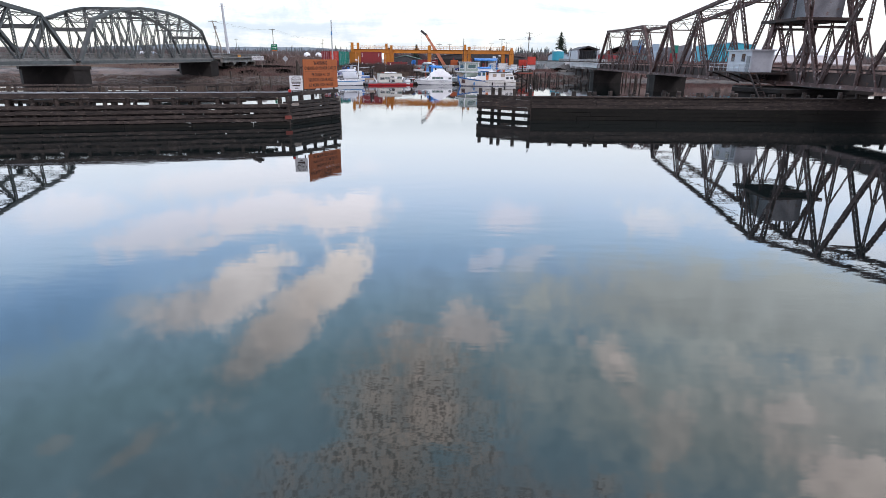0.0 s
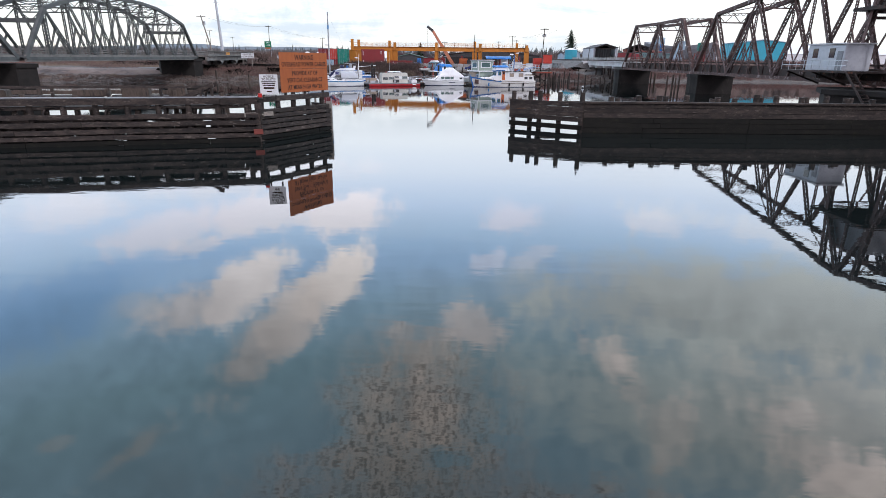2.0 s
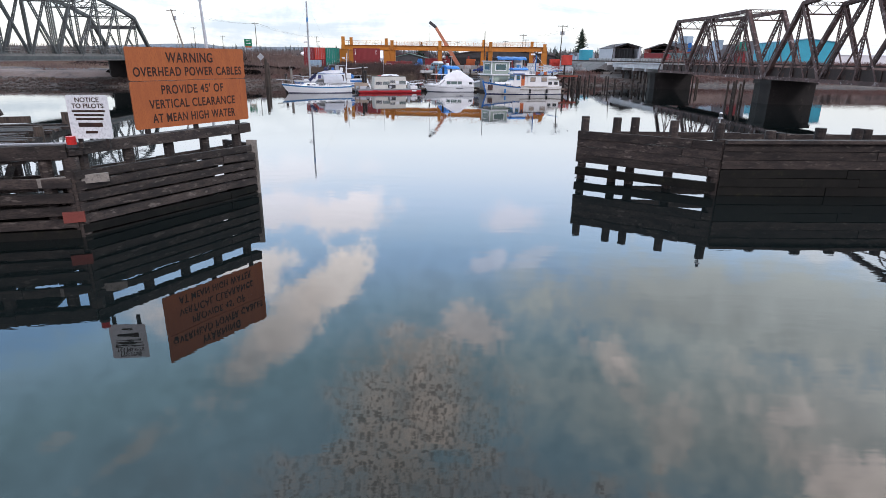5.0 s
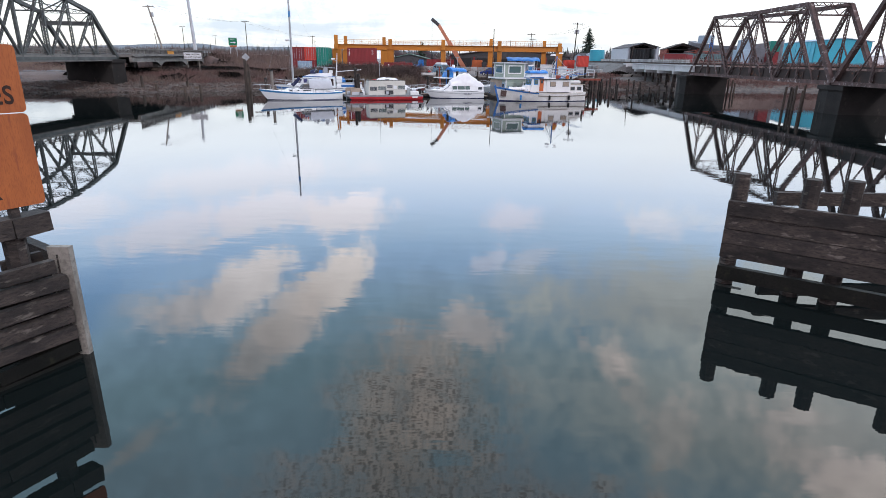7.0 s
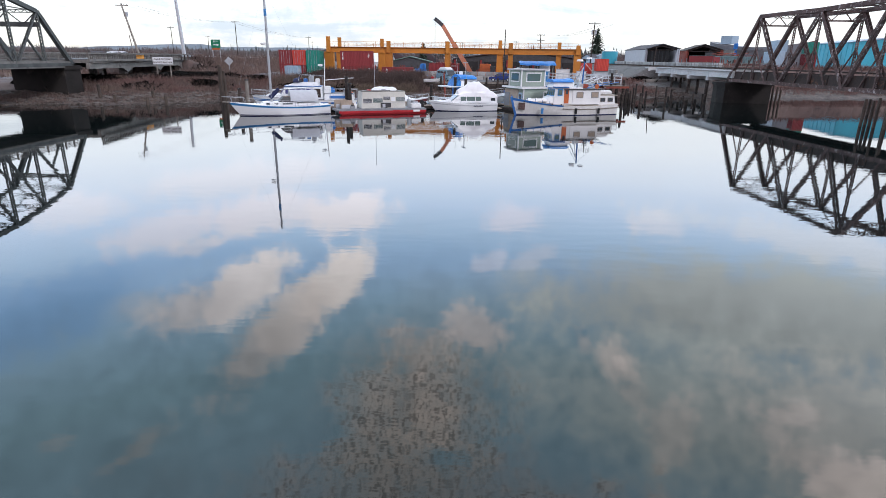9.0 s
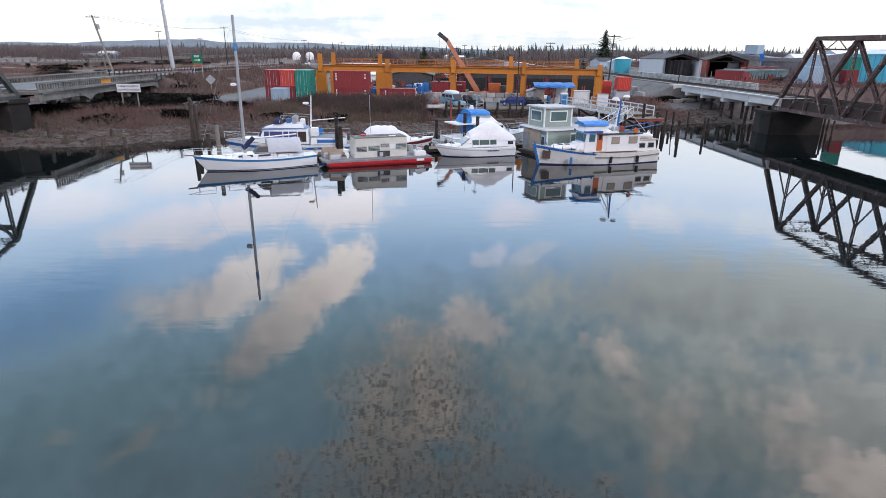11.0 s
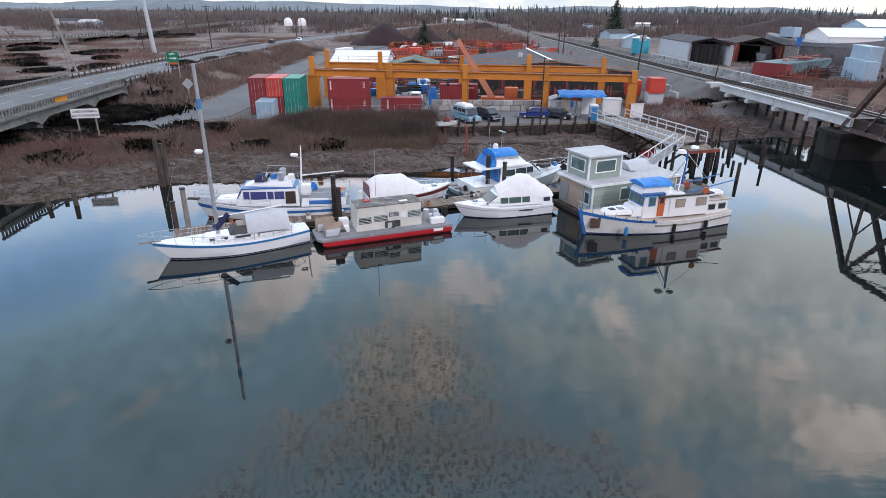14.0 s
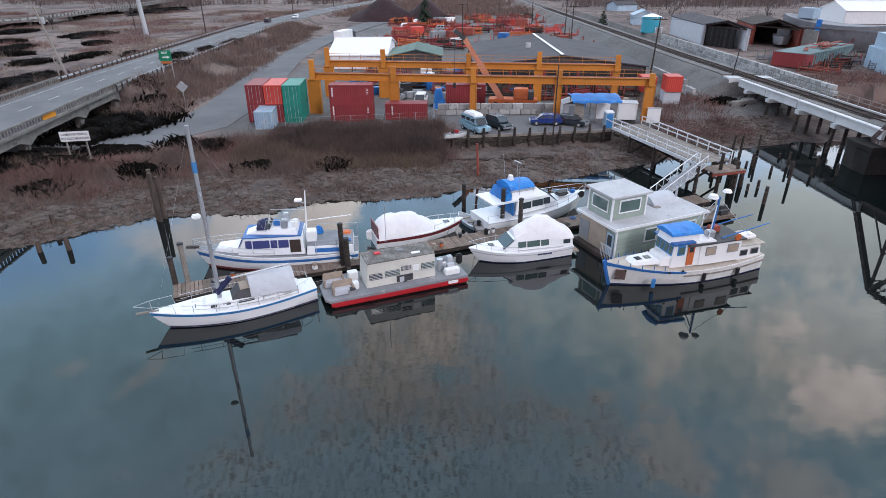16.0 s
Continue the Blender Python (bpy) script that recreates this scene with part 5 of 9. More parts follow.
for k in range(5):
    part("marking", one_box(-2.0, -1.275, 1.05 + 0.26 * k, 0.2, 0.012, 0.17), WHITE, c)
c = container(-4.9, 201.6, G + 0.1, 0, 6.4, BOX_RED, "red shipping container under the gantry", 3.0, bars=False)
part("marking", one_box(2.0, -1.275, 2.4, 1.0, 0.012, 0.12), WHITE, c)
for x, y, tn, mm in ((26.2, 206.5, 86, BOX_ORANGE),):
    container(x, y, G + 0.9, tn, 3.0, mm, "orange-red steel crate container on blocks", 2.5, bars=False)
    solo("concrete_block", bevelled(one_box(x, y, G, 2.2, 2.6, 0.9), 0.05), CONCRETE, "concrete block under a container", "block")
lk = thing("white_locker", pose(28.3, 201.0, G, 0, 0, -6), "white steel tank box carrying an orange crate", "locker")
part("body", bevelled(one_box(0, 0, 0, 2.6, 2.4, 1.9), 0.06), CLOTH_GREY, lk)
part("lid", one_box(0, 0, 1.9, 2.7, 2.5, 0.08), GREY_ROOF, lk)
container(28.3, 201.0, G + 1.98, 86, 3.0, BOX_ORANGE, "orange-red steel crate container on a white box", 2.4, bars=False)


# yellow gantry: two long runway beams on legs
def gantry(p, q, posts, name, label):
    t = thing(name, pose(0, 0, 0), label, "gantry")
    d = (q - p).normalized()
    n_ = V(-d.y, d.x, 0)
    for dz in (0.47, -0.47):
        part("flange", one_beam(p + V(0, 0, 7.8 + dz) - d * 0.6, q + V(0, 0, 7.8 + dz) + d * 0.6, 0.7, 0.07), GANTRY, t)
    part("web", one_beam(p + V(0, 0, 7.8) - d * 0.6, q + V(0, 0, 7.8) + d * 0.6, 0.12, 0.9), GANTRY, t)
    total = (q - p).length
    s = 0.6
    while s < total:
        b = p + d * s + V(0, 0, 7.35)
        part("stiffener", one_beam(b, b + V(0, 0, 0.9), 0.5, 0.03, n_), GANTRY, t)
        s += 3.9
    for f, w_, top, foot in posts:
        b = p + d * (total * f)
        if foot:
            bm = bmesh.new()
            beam(bm, b + V(0, 0, G - 0.1), b + V(0, 0, 7.35), w_, 0.5, n_)
            part("leg", bm, GANTRY, t)
            for s in (-1, 1):
                part("leg_flange", one_beam(b + d * (s * w_ / 2) + V(0, 0, G), b + d * (s * w_ / 2) + V(0, 0, 7.35), 0.06, 0.75, n_), GANTRY, t)
        part("post", one_beam(b + V(0, 0, 7.3) - n_ * 0.4, b + V(0, 0, top) - n_ * 0.4, 0.75, 0.4, n_), GANTRY, t)
    for z in (8.8, 9.3):
        part("walkway_rail", one_beam(p + V(0, 0, z) + n_ * 0.5, q + V(0, 0, z) + n_ * 0.5, 0.04, 0.05), GANTRY, t)
    k = int(total / 1.8)
    for i in range(k + 1):
        b = p.lerp(q, i / k) + n_ * 0.5
        part("rail_post", one_beam(b + V(0, 0, 8.25), b + V(0, 0, 9.3), 0.05, 0.05), GANTRY, t)
    part("walkway", one_beam(p + V(0, 0, 8.3) + n_ * 0.3, q + V(0, 0, 8.3) + n_ * 0.3, 0.7, 0.05), RUST_SCRAP, t)
    return t


gantry(V(-27.8, 194.3, 0), V(20.4, 188.4, 0), [(0.0, 1.8, 10.2, True), (0.25, 1.35, 9.45, True), (0.49, 0.9, 9.4, True), (0.74, 0.9, 9.3, True), (1.0, 1.3, 9.0, True)], "gantry_runway", "orange-yellow steel gantry runway on wide legs")
gantry(V(-27.8, 207.0, 0), V(19.2, 201.2, 0), [(0.0, 1.6, 10.4, True), (0.2, 1.75, 10.2, True), (0.5, 0.9, 9.8, True), (0.74, 1.3, 10.1, True), (1.0, 1.0, 9.8, True)], "gantry_runway", "orange-yellow steel gantry runway on wide legs")

# crane with raised boom
cr = thing("mobile_crane", pose(2.4, 197.6, G, 0, 0, 172), "orange mobile crane with its boom raised", "crane")
part("chassis", bevelled(one_box(0, 0, 0.7, 7.5, 2.5, 0.8), 0.08), ORANGE, cr)
part("cab", bevelled(one_box(-1.2, 0.3, 1.5, 2.2, 1.8, 1.6), 0.1), ORANGE, cr)
part("counterweight", bevelled(one_box(-2.6, 0, 1.5, 1.2, 2.2, 1.2), 0.08), DARK_METAL, cr)
for sx in (-2.6, -0.9, 0.9, 2.6):
    for sy in (-1.1, 1.1):
        part("wheel", one_tube((sx, sy - 0.2, 0.55), (sx, sy + 0.2, 0.55), 0.55, n=14), BLACK, cr)
base_, tip_ = V(0.6, 197.4, 3.6), V(-6.0, 197.0, 13.7)
boom = thing("crane_boom", pose(0, 0, 0), "long orange box boom with a dark head and hook", "crane boom")
part("boom_section", one_beam(base_, base_.lerp(tip_, 0.55), 0.9, 0.9), BOOM, boom)
part("boom_section", one_beam(base_.lerp(tip_, 0.5), base_.lerp(tip_, 0.9), 0.68, 0.68), BOOM, boom)
part("boom_head", one_beam(base_.lerp(tip_, 0.9), tip_ + V(-0.9, -0.3, 0.2), 0.75, 0.6), DARK_METAL, boom)
part("hoist_rope", one_tube(tip_ + V(-0.8, -0.3, 0), tip_ + V(-0.8, -0.3, -7.2), 0.03, n=5), DARK_METAL, boom)
part("hook_block", bevelled(one_box(tip_.x - 0.8, tip_.y - 0.3, tip_.z - 8.2, 0.4, 0.3, 1.0), 0.05), DARK_METAL, boom)
boom.parent = None

# what stands on the raised ground east of the railway is laid out at yard level, then lifted onto that ground
EAST = Matrix.Translation((-8.9, 106.4, 22.12)) @ Matrix.Scale(0.864, 4) @ Matrix.Translation((8.9, -106.4, -22.12))


def east(ob):
    ob.matrix_basis = EAST @ ob.matrix_basis
    return ob


# buildings behind
def shed(name, x, y, sx, sy, h, rise, turn, wall_m, roof_m, label, open_front=False, category="building", ribs=True):
    t = thing(name, pose(x, y, G, 0, 0, turn), label, category)
    for s in (-1, 1):
        part("side_wall", one_box(0, s * (sy / 2 - 0.1), 0, sx, 0.2, h), wall_m, t)
        bm = bmesh.new()
        xx = s * (sx / 2 - 0.1)
        if not (open_front and s < 0):
            loft(bm, [[(xx - 0.1, -sy / 2, 0), (xx - 0.1, sy / 2, 0), (xx - 0.1, sy / 2, h), (xx - 0.1, 0, h + rise), (xx - 0.1, -sy / 2, h)], [(xx + 0.1, -sy / 2, 0), (xx + 0.1, sy / 2, 0), (xx + 0.1, sy / 2, h), (xx + 0.1, 0, h + rise), (xx + 0.1, -sy / 2, h)]])
        else:
            loft(bm, [[(xx - 0.1, -sy / 2, h), (xx - 0.1, sy / 2, h), (xx - 0.1, 0, h + rise)], [(xx + 0.1, -sy / 2, h), (xx + 0.1, sy / 2, h), (xx + 0.1, 0, h + rise)]])
        part("end_wall", bm, wall_m, t)
        bm = bmesh.new()
        loft(bm, [[(-sx / 2 - 0.4, s * (sy / 2 + 0.4), h - 0.1), (-sx / 2 - 0.4, 0, h + rise + 0.06), (-sx / 2 - 0.4, 0, h + rise + 0.26), (-sx / 2 - 0.4, s * (sy / 2 + 0.4), h + 0.1)],
                  [(sx / 2 + 0.4, s * (sy / 2 + 0.4), h - 0.1), (sx / 2 + 0.4, 0, h + rise + 0.06), (sx / 2 + 0.4, 0, h + rise + 0.26), (sx / 2 + 0.4, s * (sy / 2 + 0.4), h + 0.1)]])
        part("roof", bm, roof_m, t)
    part("ridge_cap", one_box(0, 0, h + rise + 0.22, sx + 0.8, 0.5, 0.1), roof_m, t)
    if ribs:
        for k in range(int(sx / 3) + 1):
            for s in (-1, 1):
                part("wall_rib", one_box(-sx / 2 + 0.2 + k * 3, s * (sy / 2 + 0.03), 0, 0.18, 0.1, h - 0.2), wall_m, t)
    return t


wk = shed("workshop", 12.5, 229.5, 35, 30, 4.1, 1.75, 90, DARK_METAL, DARK_ROOF, "wide low workshop with a dark shallow roof and open bays")
for k in range(5):
    # black panel on the closed wall, drawn as the shade inside a bay
    part("bay_opening", one_box(-17.58, -12.0 + 6.0 * k, 0.05, 0.14, 4.6, 3.4), BLACK, wk, "black panel standing in for the shade inside a bay")
    part("bay_post", one_box(-17.7, -9.0 + 6.0 * k, 0, 0.35, 0.4, 3.8), BOX_RED, wk, "rust-red steel post")
part("roof_flashing", one_box(0, 0, 6.18, 35.6, 0.55, 0.08), WHITE, wk, "white ridge strip")
part("loading_dock", one_box(-19.2, -1.0, 0, 2.6, 24, 0.9), WOOD_OLD, wk, "brown timber loading dock")
for k in range(8):
    part("dock_fascia", one_box(-20.56, -11.5 + 3.0 * k, 0.05, 0.1, 2.8, 0.8), RUST_SCRAP, wk)
part("roof_vent", one_tube((-3, 4, 5.0), (-3, 4, 6.5), 0.5, n=12), GREY_ROOF, wk)
GREEN_ROOF = mat("faded_green_roofing", (0.12, 0.19, 0.16), (0.09, 0.14, 0.12), 0.8, scale=0.3, bump=0.2, stain=(0.2, 0.2, 0.18))
shed("green_roofed_shed", -14.2, 241, 13, 11, 3.0, 1.2, 90, DARK_METAL, GREEN_ROOF, "low shed with a faded green roof", ribs=False)
shed("storage_tent", -27.0, 250, 12.5, 25, 2.8, 2.2, 0, CLOTH_WHITE, CLOTH_WHITE, "white fabric storage tent", ribs=False)
def barn(name, fl, fr, back, h, rise, wall_m, roof_m, label, mouth_shade_m):
    """A ridge-roofed shed open at the gable fl-fr; back is the way from the mouth to the rear wall."""
    t = thing(name, pose(0, 0, 0), label, "boat shed", "boat sheds")
    fl, fr, back = Vector((*fl, G)), Vector((*fr, G)), Vector((*back, 0))
    across = (fr - fl).normalized()
    up, pk = V(0, 0, h), (fl + fr) / 2 + V(0, 0, h + rise)
    for c in (fl, fr):
        part("side_wall", one_beam(c + up / 2, c + up / 2 + back, 0.25, h), wall_m, t)
        bm = bmesh.new()
        e = c + up - across * (0.5 if c is fl else -0.5) - V(0, 0, 0.12)
        o = V(0, 0, 0.2)
        f_, k_ = -back.normalized() * 0.4, back + back.normalized() * 0.4
        loft(bm, [[e + f_, pk + f_, pk + f_ + o, e + f_ + o], [e + k_, pk + k_, pk + k_ + o, e + k_ + o]])
        part("roof", bm, roof_m, t)
        part("door_jamb", one_beam(c + across * (0.5 if c is fl else -0.5), c + across * (0.5 if c is fl else -0.5) + up, 0.9, 0.3, across), wall_m, t)
    bm = bmesh.new()
    r0, r1 = fl + back, fr + back
    loft(bm, [[r0, r1, r1 + up, pk + back, r0 + up], [r0 + back.normalized() * 0.2, r1 + back.normalized() * 0.2, r1 + up + back.normalized() * 0.2, pk + back * 1.01, r0 + up + back.normalized() * 0.2]])
    # rear wall coloured dark to give the mouth its inner shade
    part("rear_wall", bm, mouth_shade_m, t)
    for k in range(5):
        f = k / 4
        c = back * (0.02 + 0.2 * k)
        for a_, b_ in ((fl + up, pk), (pk, fr + up)):
            part("rafter", one_beam(a_ + c - V(0, 0, 0.4), b_ + c - V(0, 0, 0.4), 0.2, 0.3), STEEL_RUST_DARK, t)
        part("tie_beam", one_beam(fl + up + c - V(0, 0, 0.3), fr + up + c - V(0, 0, 0.3), 0.15, 0.2), STEEL_RUST_DARK, t)
    n = int(back.length / 1.2)
    for k in range(n):
        for c, s_ in ((fl, -1), (fr, 1)):
            q = c + back * ((k + 0.5) / n) + across * (0.16 * s_)
            part("wall_rib", one_beam(q, q + up, 0.12, 0.1, back), wall_m, t)
    return t


s1_ = east(barn("boat_shed", (65.2, 279.0), (71.6, 265.0), (2.0, 30.0), 5.4, 1.5, CLOTH_GREY, DARK_ROOF, "grey metal boat shed with a black curtained mouth", BLACK))
bm = bmesh.new()
rows = []
for k in range(25):
    f = k / 24
    p = V(65.9, 279.0, G) .lerp(V(71.6, 265.5, G), f * 0.72) + V(0.5, 0.3, 0) * math.sin(k * 1.7) * 0.5
    rows.append([p, p + V(0.12, 0.08, 0), p + V(0.12, 0.08, 4.9), p + V(0, 0, 4.9)])
loft(bm, rows)
part("curtain", bm, BLACK, s1_, "hanging dark tarpaulin curtain")
s2_ = east(barn("boat_shed", (79.8, 280.0), (86.3, 266.5), (4.0, 18.0), 5.2, 1.8, RUST_SCRAP, STEEL_RUST_DARK, "rust-red open boat shed with a curved steel roof", STEEL_RUST_DARK))
part("door_wing", one_beam(V(86.4, 266.0, G + 2.6), V(87.9, 262.4, G + 2.6), 0.5, 5.2), CONCRETE, s2_, "pale concrete wing wall")
bh = east(thing("moored_hull", pose(86.5, 276, G, 0, 0, 60), "grey boat hull standing inside the shed", "boat"))
bm = bmesh.new()
loft(bm, [[(x, -w_, 2.9), (x, -w_ * 0.8, 0.8), (x, w_ * 0.8, 0.8), (x, w_, 2.9)] for x, w_ in ((-6, 0.4), (-4, 2.0), (0, 2.6), (5, 2.4))])
part("hull", bm, HULL_GREY, bh)
part("wheelhouse", bevelled(one_box(1, 0, 2.9, 4, 3.2, 1.7), 0.08), GREY_PAINT, bh)
for k in range(4):
    part("window", one_box(-0.2 + k * 0.9, -1.63, 3.6, 0.6, 0.06, 0.6), GLASS, bh)

east(shed("small_house", 70, 347, 9, 8, 3.4, 1.6, 80, PALE_BLUE, PALE_BLUE, "small pale blue house with a ridged roof"))
east(shed("small_house", 84, 425, 12, 9, 3.0, 1.6, 20, PALE_BLUE, DARK_ROOF, "small pale blue house with a dark roof"))
tank = east(thing("storage_tank", pose(62.6, 315, G), "round bright blue storage tank with a white lid", "tank"))
part("shell", one_tube((0, 0, 0), (0, 0, 5.0), 3.1, n=28), TEAL, tank, smooth=True)
part("lid", one_tube((0, 0, 5.0), (0, 0, 5.9), 3.2, 0.5, n=28), WHITE, tank, smooth=True)
east(shed("fabric_hall", 194, 350, 90, 22, 4.6, 3.0, -8, CLOTH_WHITE, CLOTH_WHITE, "long white fabric-roofed boat hall", ribs=False))
east(shed("fabric_hall", 226, 400, 60, 24, 7.5, 3.0, -8, PALE_BLUE, WHITE, "pale blue hall with a white roof", ribs=False))
east(shed("metal_hall", 124, 258, 30, 16, 7.6, 0.8, 80, TEAL, PALE_BLUE, "teal sheet-metal hall behind the railway"))
east(container(84.2, 231.6, G, 72, 15.0, PALE_BLUE, "pale blue-grey steel container block", 4.4, bars=False))
east(container(85.4, 232.6, G + 4.4, 72, 12.0, PALE_BLUE, "pale blue-grey steel container on the block", 2.8, bars=False))
east(container(90.6, 226.6, G, 72, 6.0, BOX_RED, "dark red container beside the block", 3.9, bars=False))
east(container(90.6, 226.6, G + 3.9, 72, 6.0, BOX_GREEN, "teal green container on the red one", 2.8, bars=False))
# grey ship hull under construction
hull = bmesh.new()
rows = []
for i in range(15):
    f = i / 14
    w_ = 4.2 * (1 - abs(2 * f - 0.75) ** 2.6 * 0.75) if f > 0.05 else 1.6
    w_ = max(0.25, w_)
    z1 = 6.2 + 2.0 * abs(2 * f - 1) ** 2
    x = -17 + 34 * f
    rows.append([(x, -w_, z1), (x, -w_ * 0.92, z1 * 0.45), (x, -w_ * 0.5, 0.5), (x, w_ * 0.5, 0.5), (x, w_ * 0.92, z1 * 0.45), (x, w_, z1)])
loft(hull, rows)
sh = east(thing("ship_hull", pose(98, 266, G, 0, 0, -56), "grey rusted steel ship hull on the hard", "ship"))
part("hull", hull, HULL_GREY, sh, smooth=True)
part("rub_rail", one_beam((-15, -4.35, 5.4), (13, -4.35, 5.4), 0.25, 0.3), HULL_GREY, sh)
part("wheelhouse", bevelled(one_box(-11, 0, 7.3, 4, 4, 2.6), 0.1), PALE_BLUE, sh)
part("tarpaulin", bevelled(one_box(-6, -4.1, 3.8, 1.4, 0.5, 3.6), 0.15), BLUE_TARP, sh)
for x in (-12, -5, 3, 10):
    part("shore_prop", one_beam((x, -5.2, 0), (x, -3.6, 3.4), 0.25, 0.25), RUST_SCRAP, sh)
b = east(thing("barge_section", pose(77.5, 245.3, G, 0, 0, 39), "grey-green steel barge section with a rust-red end", "barge"))
bm = bmesh.new()
loft(bm, [[(x, y, 0.3 + lift_), (x, y, 3.2)] + [(x, -y, 3.2), (x, -y, 0.3 + lift_)] for x, y, lift_ in ((-13.6, -3.4, 0.0), (-9, -3.5, -0.3), (8, -3.5, -0.3), (14, -3.3, 1.9))])
part("shell", bm, BARGE_TEAL, b)
part("end_plate", one_box(-13.66, 0, 0.2, 0.1, 6.9, 2.9), BOX_RED, b, "rust-red end plate")
part("side_patch", one_box(-11.6, -3.5, 0.4, 3.6, 0.1, 2.7), BOX_RED, b, "rust-red plate")
for k in range(12):
    part("frame_rib", one_box(-9.0 + k * 1.5, -3.52, 0.2, 0.12, 0.1, 2.9), BARGE_TEAL, b)
part("rub_rail", one_box(-0.5, -3.56, 2.9, 25, 0.16, 0.24), BARGE_TEAL, b)
random.seed(15)
for k in range(16):
    a_ = V(random.uniform(-11, 8), random.uniform(-2.6, 2.6), 3.3 + 0.05 * k)
    part("deck_plate", one_beam(a_, a_ + V(random.uniform(2, 5), random.uniform(-1, 1), random.uniform(-0.1, 0.3)), random.uniform(0.3, 1.2), 0.12), RUST_SCRAP, b)
# pale block retaining wall along the railway
wall = thing("block_wall", pose(0, 0, 0), "pale concrete block wall along the railway", "wall")
blk = mesh_of("block", bevelled(one_box(0, 0, 0, 1.42, 0.75, 0.72), 0.05, 1), BLOCK)
random.seed(8)
for k in range(50):
    y = 194.5 + k * 1.5
    for r in range(4):
        share("block", blk, wall, pose(50.3 + 0.04 * r + random.uniform(-0.07, 0.07), y + 0.7 * (r % 2), 3.2 + 0.74 * r, 0, 0, 90 + random.uniform(-2, 2)))
wall2 = thing("block_wall", pose(0, 0, 0), "stained concrete block wall behind the parking lot", "wall")
blk2 = mesh_of("block", bevelled(one_box(0, 0, 0, 1.52, 0.6, 0.8), 0.05, 1), BLOCK)
for k in range(12):
    for r in range(2):
        share("block", blk2, wall2, pose(-9.0 + 1.6 * k + 0.4 * r, 192.9 + 0.02 * k, G + 0.02 + 0.82 * r))
wall3 = thing("block_wall", pose(0, 0, 0), "rough stone block wall below the railway embankment", "wall")
for k in range(13):
    for r in range(3 if k > 2 else 2):
        share("block", blk2, wall3, pose(34.2 - 0.05 * k + random.uniform(-0.08, 0.08), 205.8 + 1.55 * k + 0.7 * (r % 2), G - 0.3 + 0.81 * r, 0, 0, 92 + random.uniform(-3, 3)))

# sheds and shelter by the lot
s1 = thing("garden_shed", pose(10.0, 191.0, G), "small white shed with a grey roof", "shed")
part("wall", one_box(0, 0, 0, 2.3, 2.6, 2.2), WHITE, s1)
for s in (-1, 1):
    part("roof_plane", one_beam((s * 0.68, -1.5, 2.42), (s * 0.68, 1.5, 2.42), 1.5, 0.08, (0.35 * s, 0, 1)), GREY_ROOF, s1)
part("door", one_box(0, -1.32, 0.05, 0.9, 0.05, 1.9), CLOTH_GREY, s1)
sh2 = thing("tarp_shelter", pose(12.7, 188.4, G + 1.0), "lean-to shelter under a bright blue tarpaulin", "shelter")
for x in (-2.9, 0, 2.9):
    for y in (-1.7, 1.7):
        part("post", one_box(x, y, -1.0, 0.12, 0.12, 3.5), WOOD_GREY, sh2)
bm = bmesh.new()
rows = []
for i in range(13):
    x = -3.4 + 6.8 * i / 12
    wob = 0.07 * math.sin(i * 1.9)
    rows.append([(x, -2.2, 2.05 + wob), (x, -2.15, 2.35 + wob), (x, 0, 2.8 + wob * 0.6), (x, 2.1, 2.6 - wob), (x, 2.1, 2.54 - wob), (x, 0, 2.74 + wob * 0.6), (x, -2.1, 2.29 + wob), (x, -2.16, 2.05 + wob)])
loft(bm, rows)
part("tarpaulin", bm, BLUE_TARP, sh2, smooth=True)
part("side_wall", one_box(1.9, 1.6, -1.0, 2.0, 0.1, 3.4), WHITE, sh2)
part("side_wall", one_box(-2.2, -1.5, -1.0, 1.2, 0.1, 3.2), WOOD_GREY, sh2)
toilet = thing("portable_toilet", pose(14.1, 185.0, G), "blue portable toilet with a pale roof", "toilet")
part("cabin", bevelled(one_box(0, 0, 0, 1.15, 1.15, 2.1), 0.05), BOX_BLUE, toilet)
part("roof", bevelled(one_box(0, 0, 2.1, 1.2, 1.2, 0.2, taper=0.85), 0.05), WHITE, toilet)
part("door", one_box(0, -0.6, 0.1, 0.8, 0.05, 1.85), BLUE_BRIGHT, toilet)
for x, y, sx, sy, h in ((18.2, 190.4, 2.6, 2.2, 2.3), (21.2, 187.6, 1.8, 0.2, 2.0)):
    b = thing("white_locker", pose(x, y, G, 0, 0, -10), "white painted storage box at the head of the pier", "locker")
    part("body", one_box(0, 0, 0, sx, sy, h), WHITE, b)
    part("lid", one_box(0, 0, h, sx + 0.15, sy + 0.15, 0.1), GREY_ROOF, b)

# clutter in the yard: stacked scrap, lumber, trucks
random.seed(21)


def scrap_stack(x, y, turn, material, label, n):
    t = thing("scrap_rack", pose(x, y, G, 0, 0, turn), label, "scrap rack")
    w_ = random.uniform(3, 6)
    for s in (-1, 1):
        for e in (-1, 1):
            part("upright", one_box(s * w_ / 2, e * 0.9, 0, 0.18, 0.18, random.uniform(1.6, 2.6)), material, t)
    for k in range(n):
        part("bar", one_beam((-w_ / 2 - random.uniform(0, 1), random.uniform(-0.9, 0.9), 0.2 + 0.22 * k), (w_ / 2 + random.uniform(0, 1), random.uniform(-0.9, 0.9), 0.2 + 0.22 * k + random.uniform(-0.1, 0.1)), random.uniform(0.12, 0.4), 0.16), material, t)
    return t


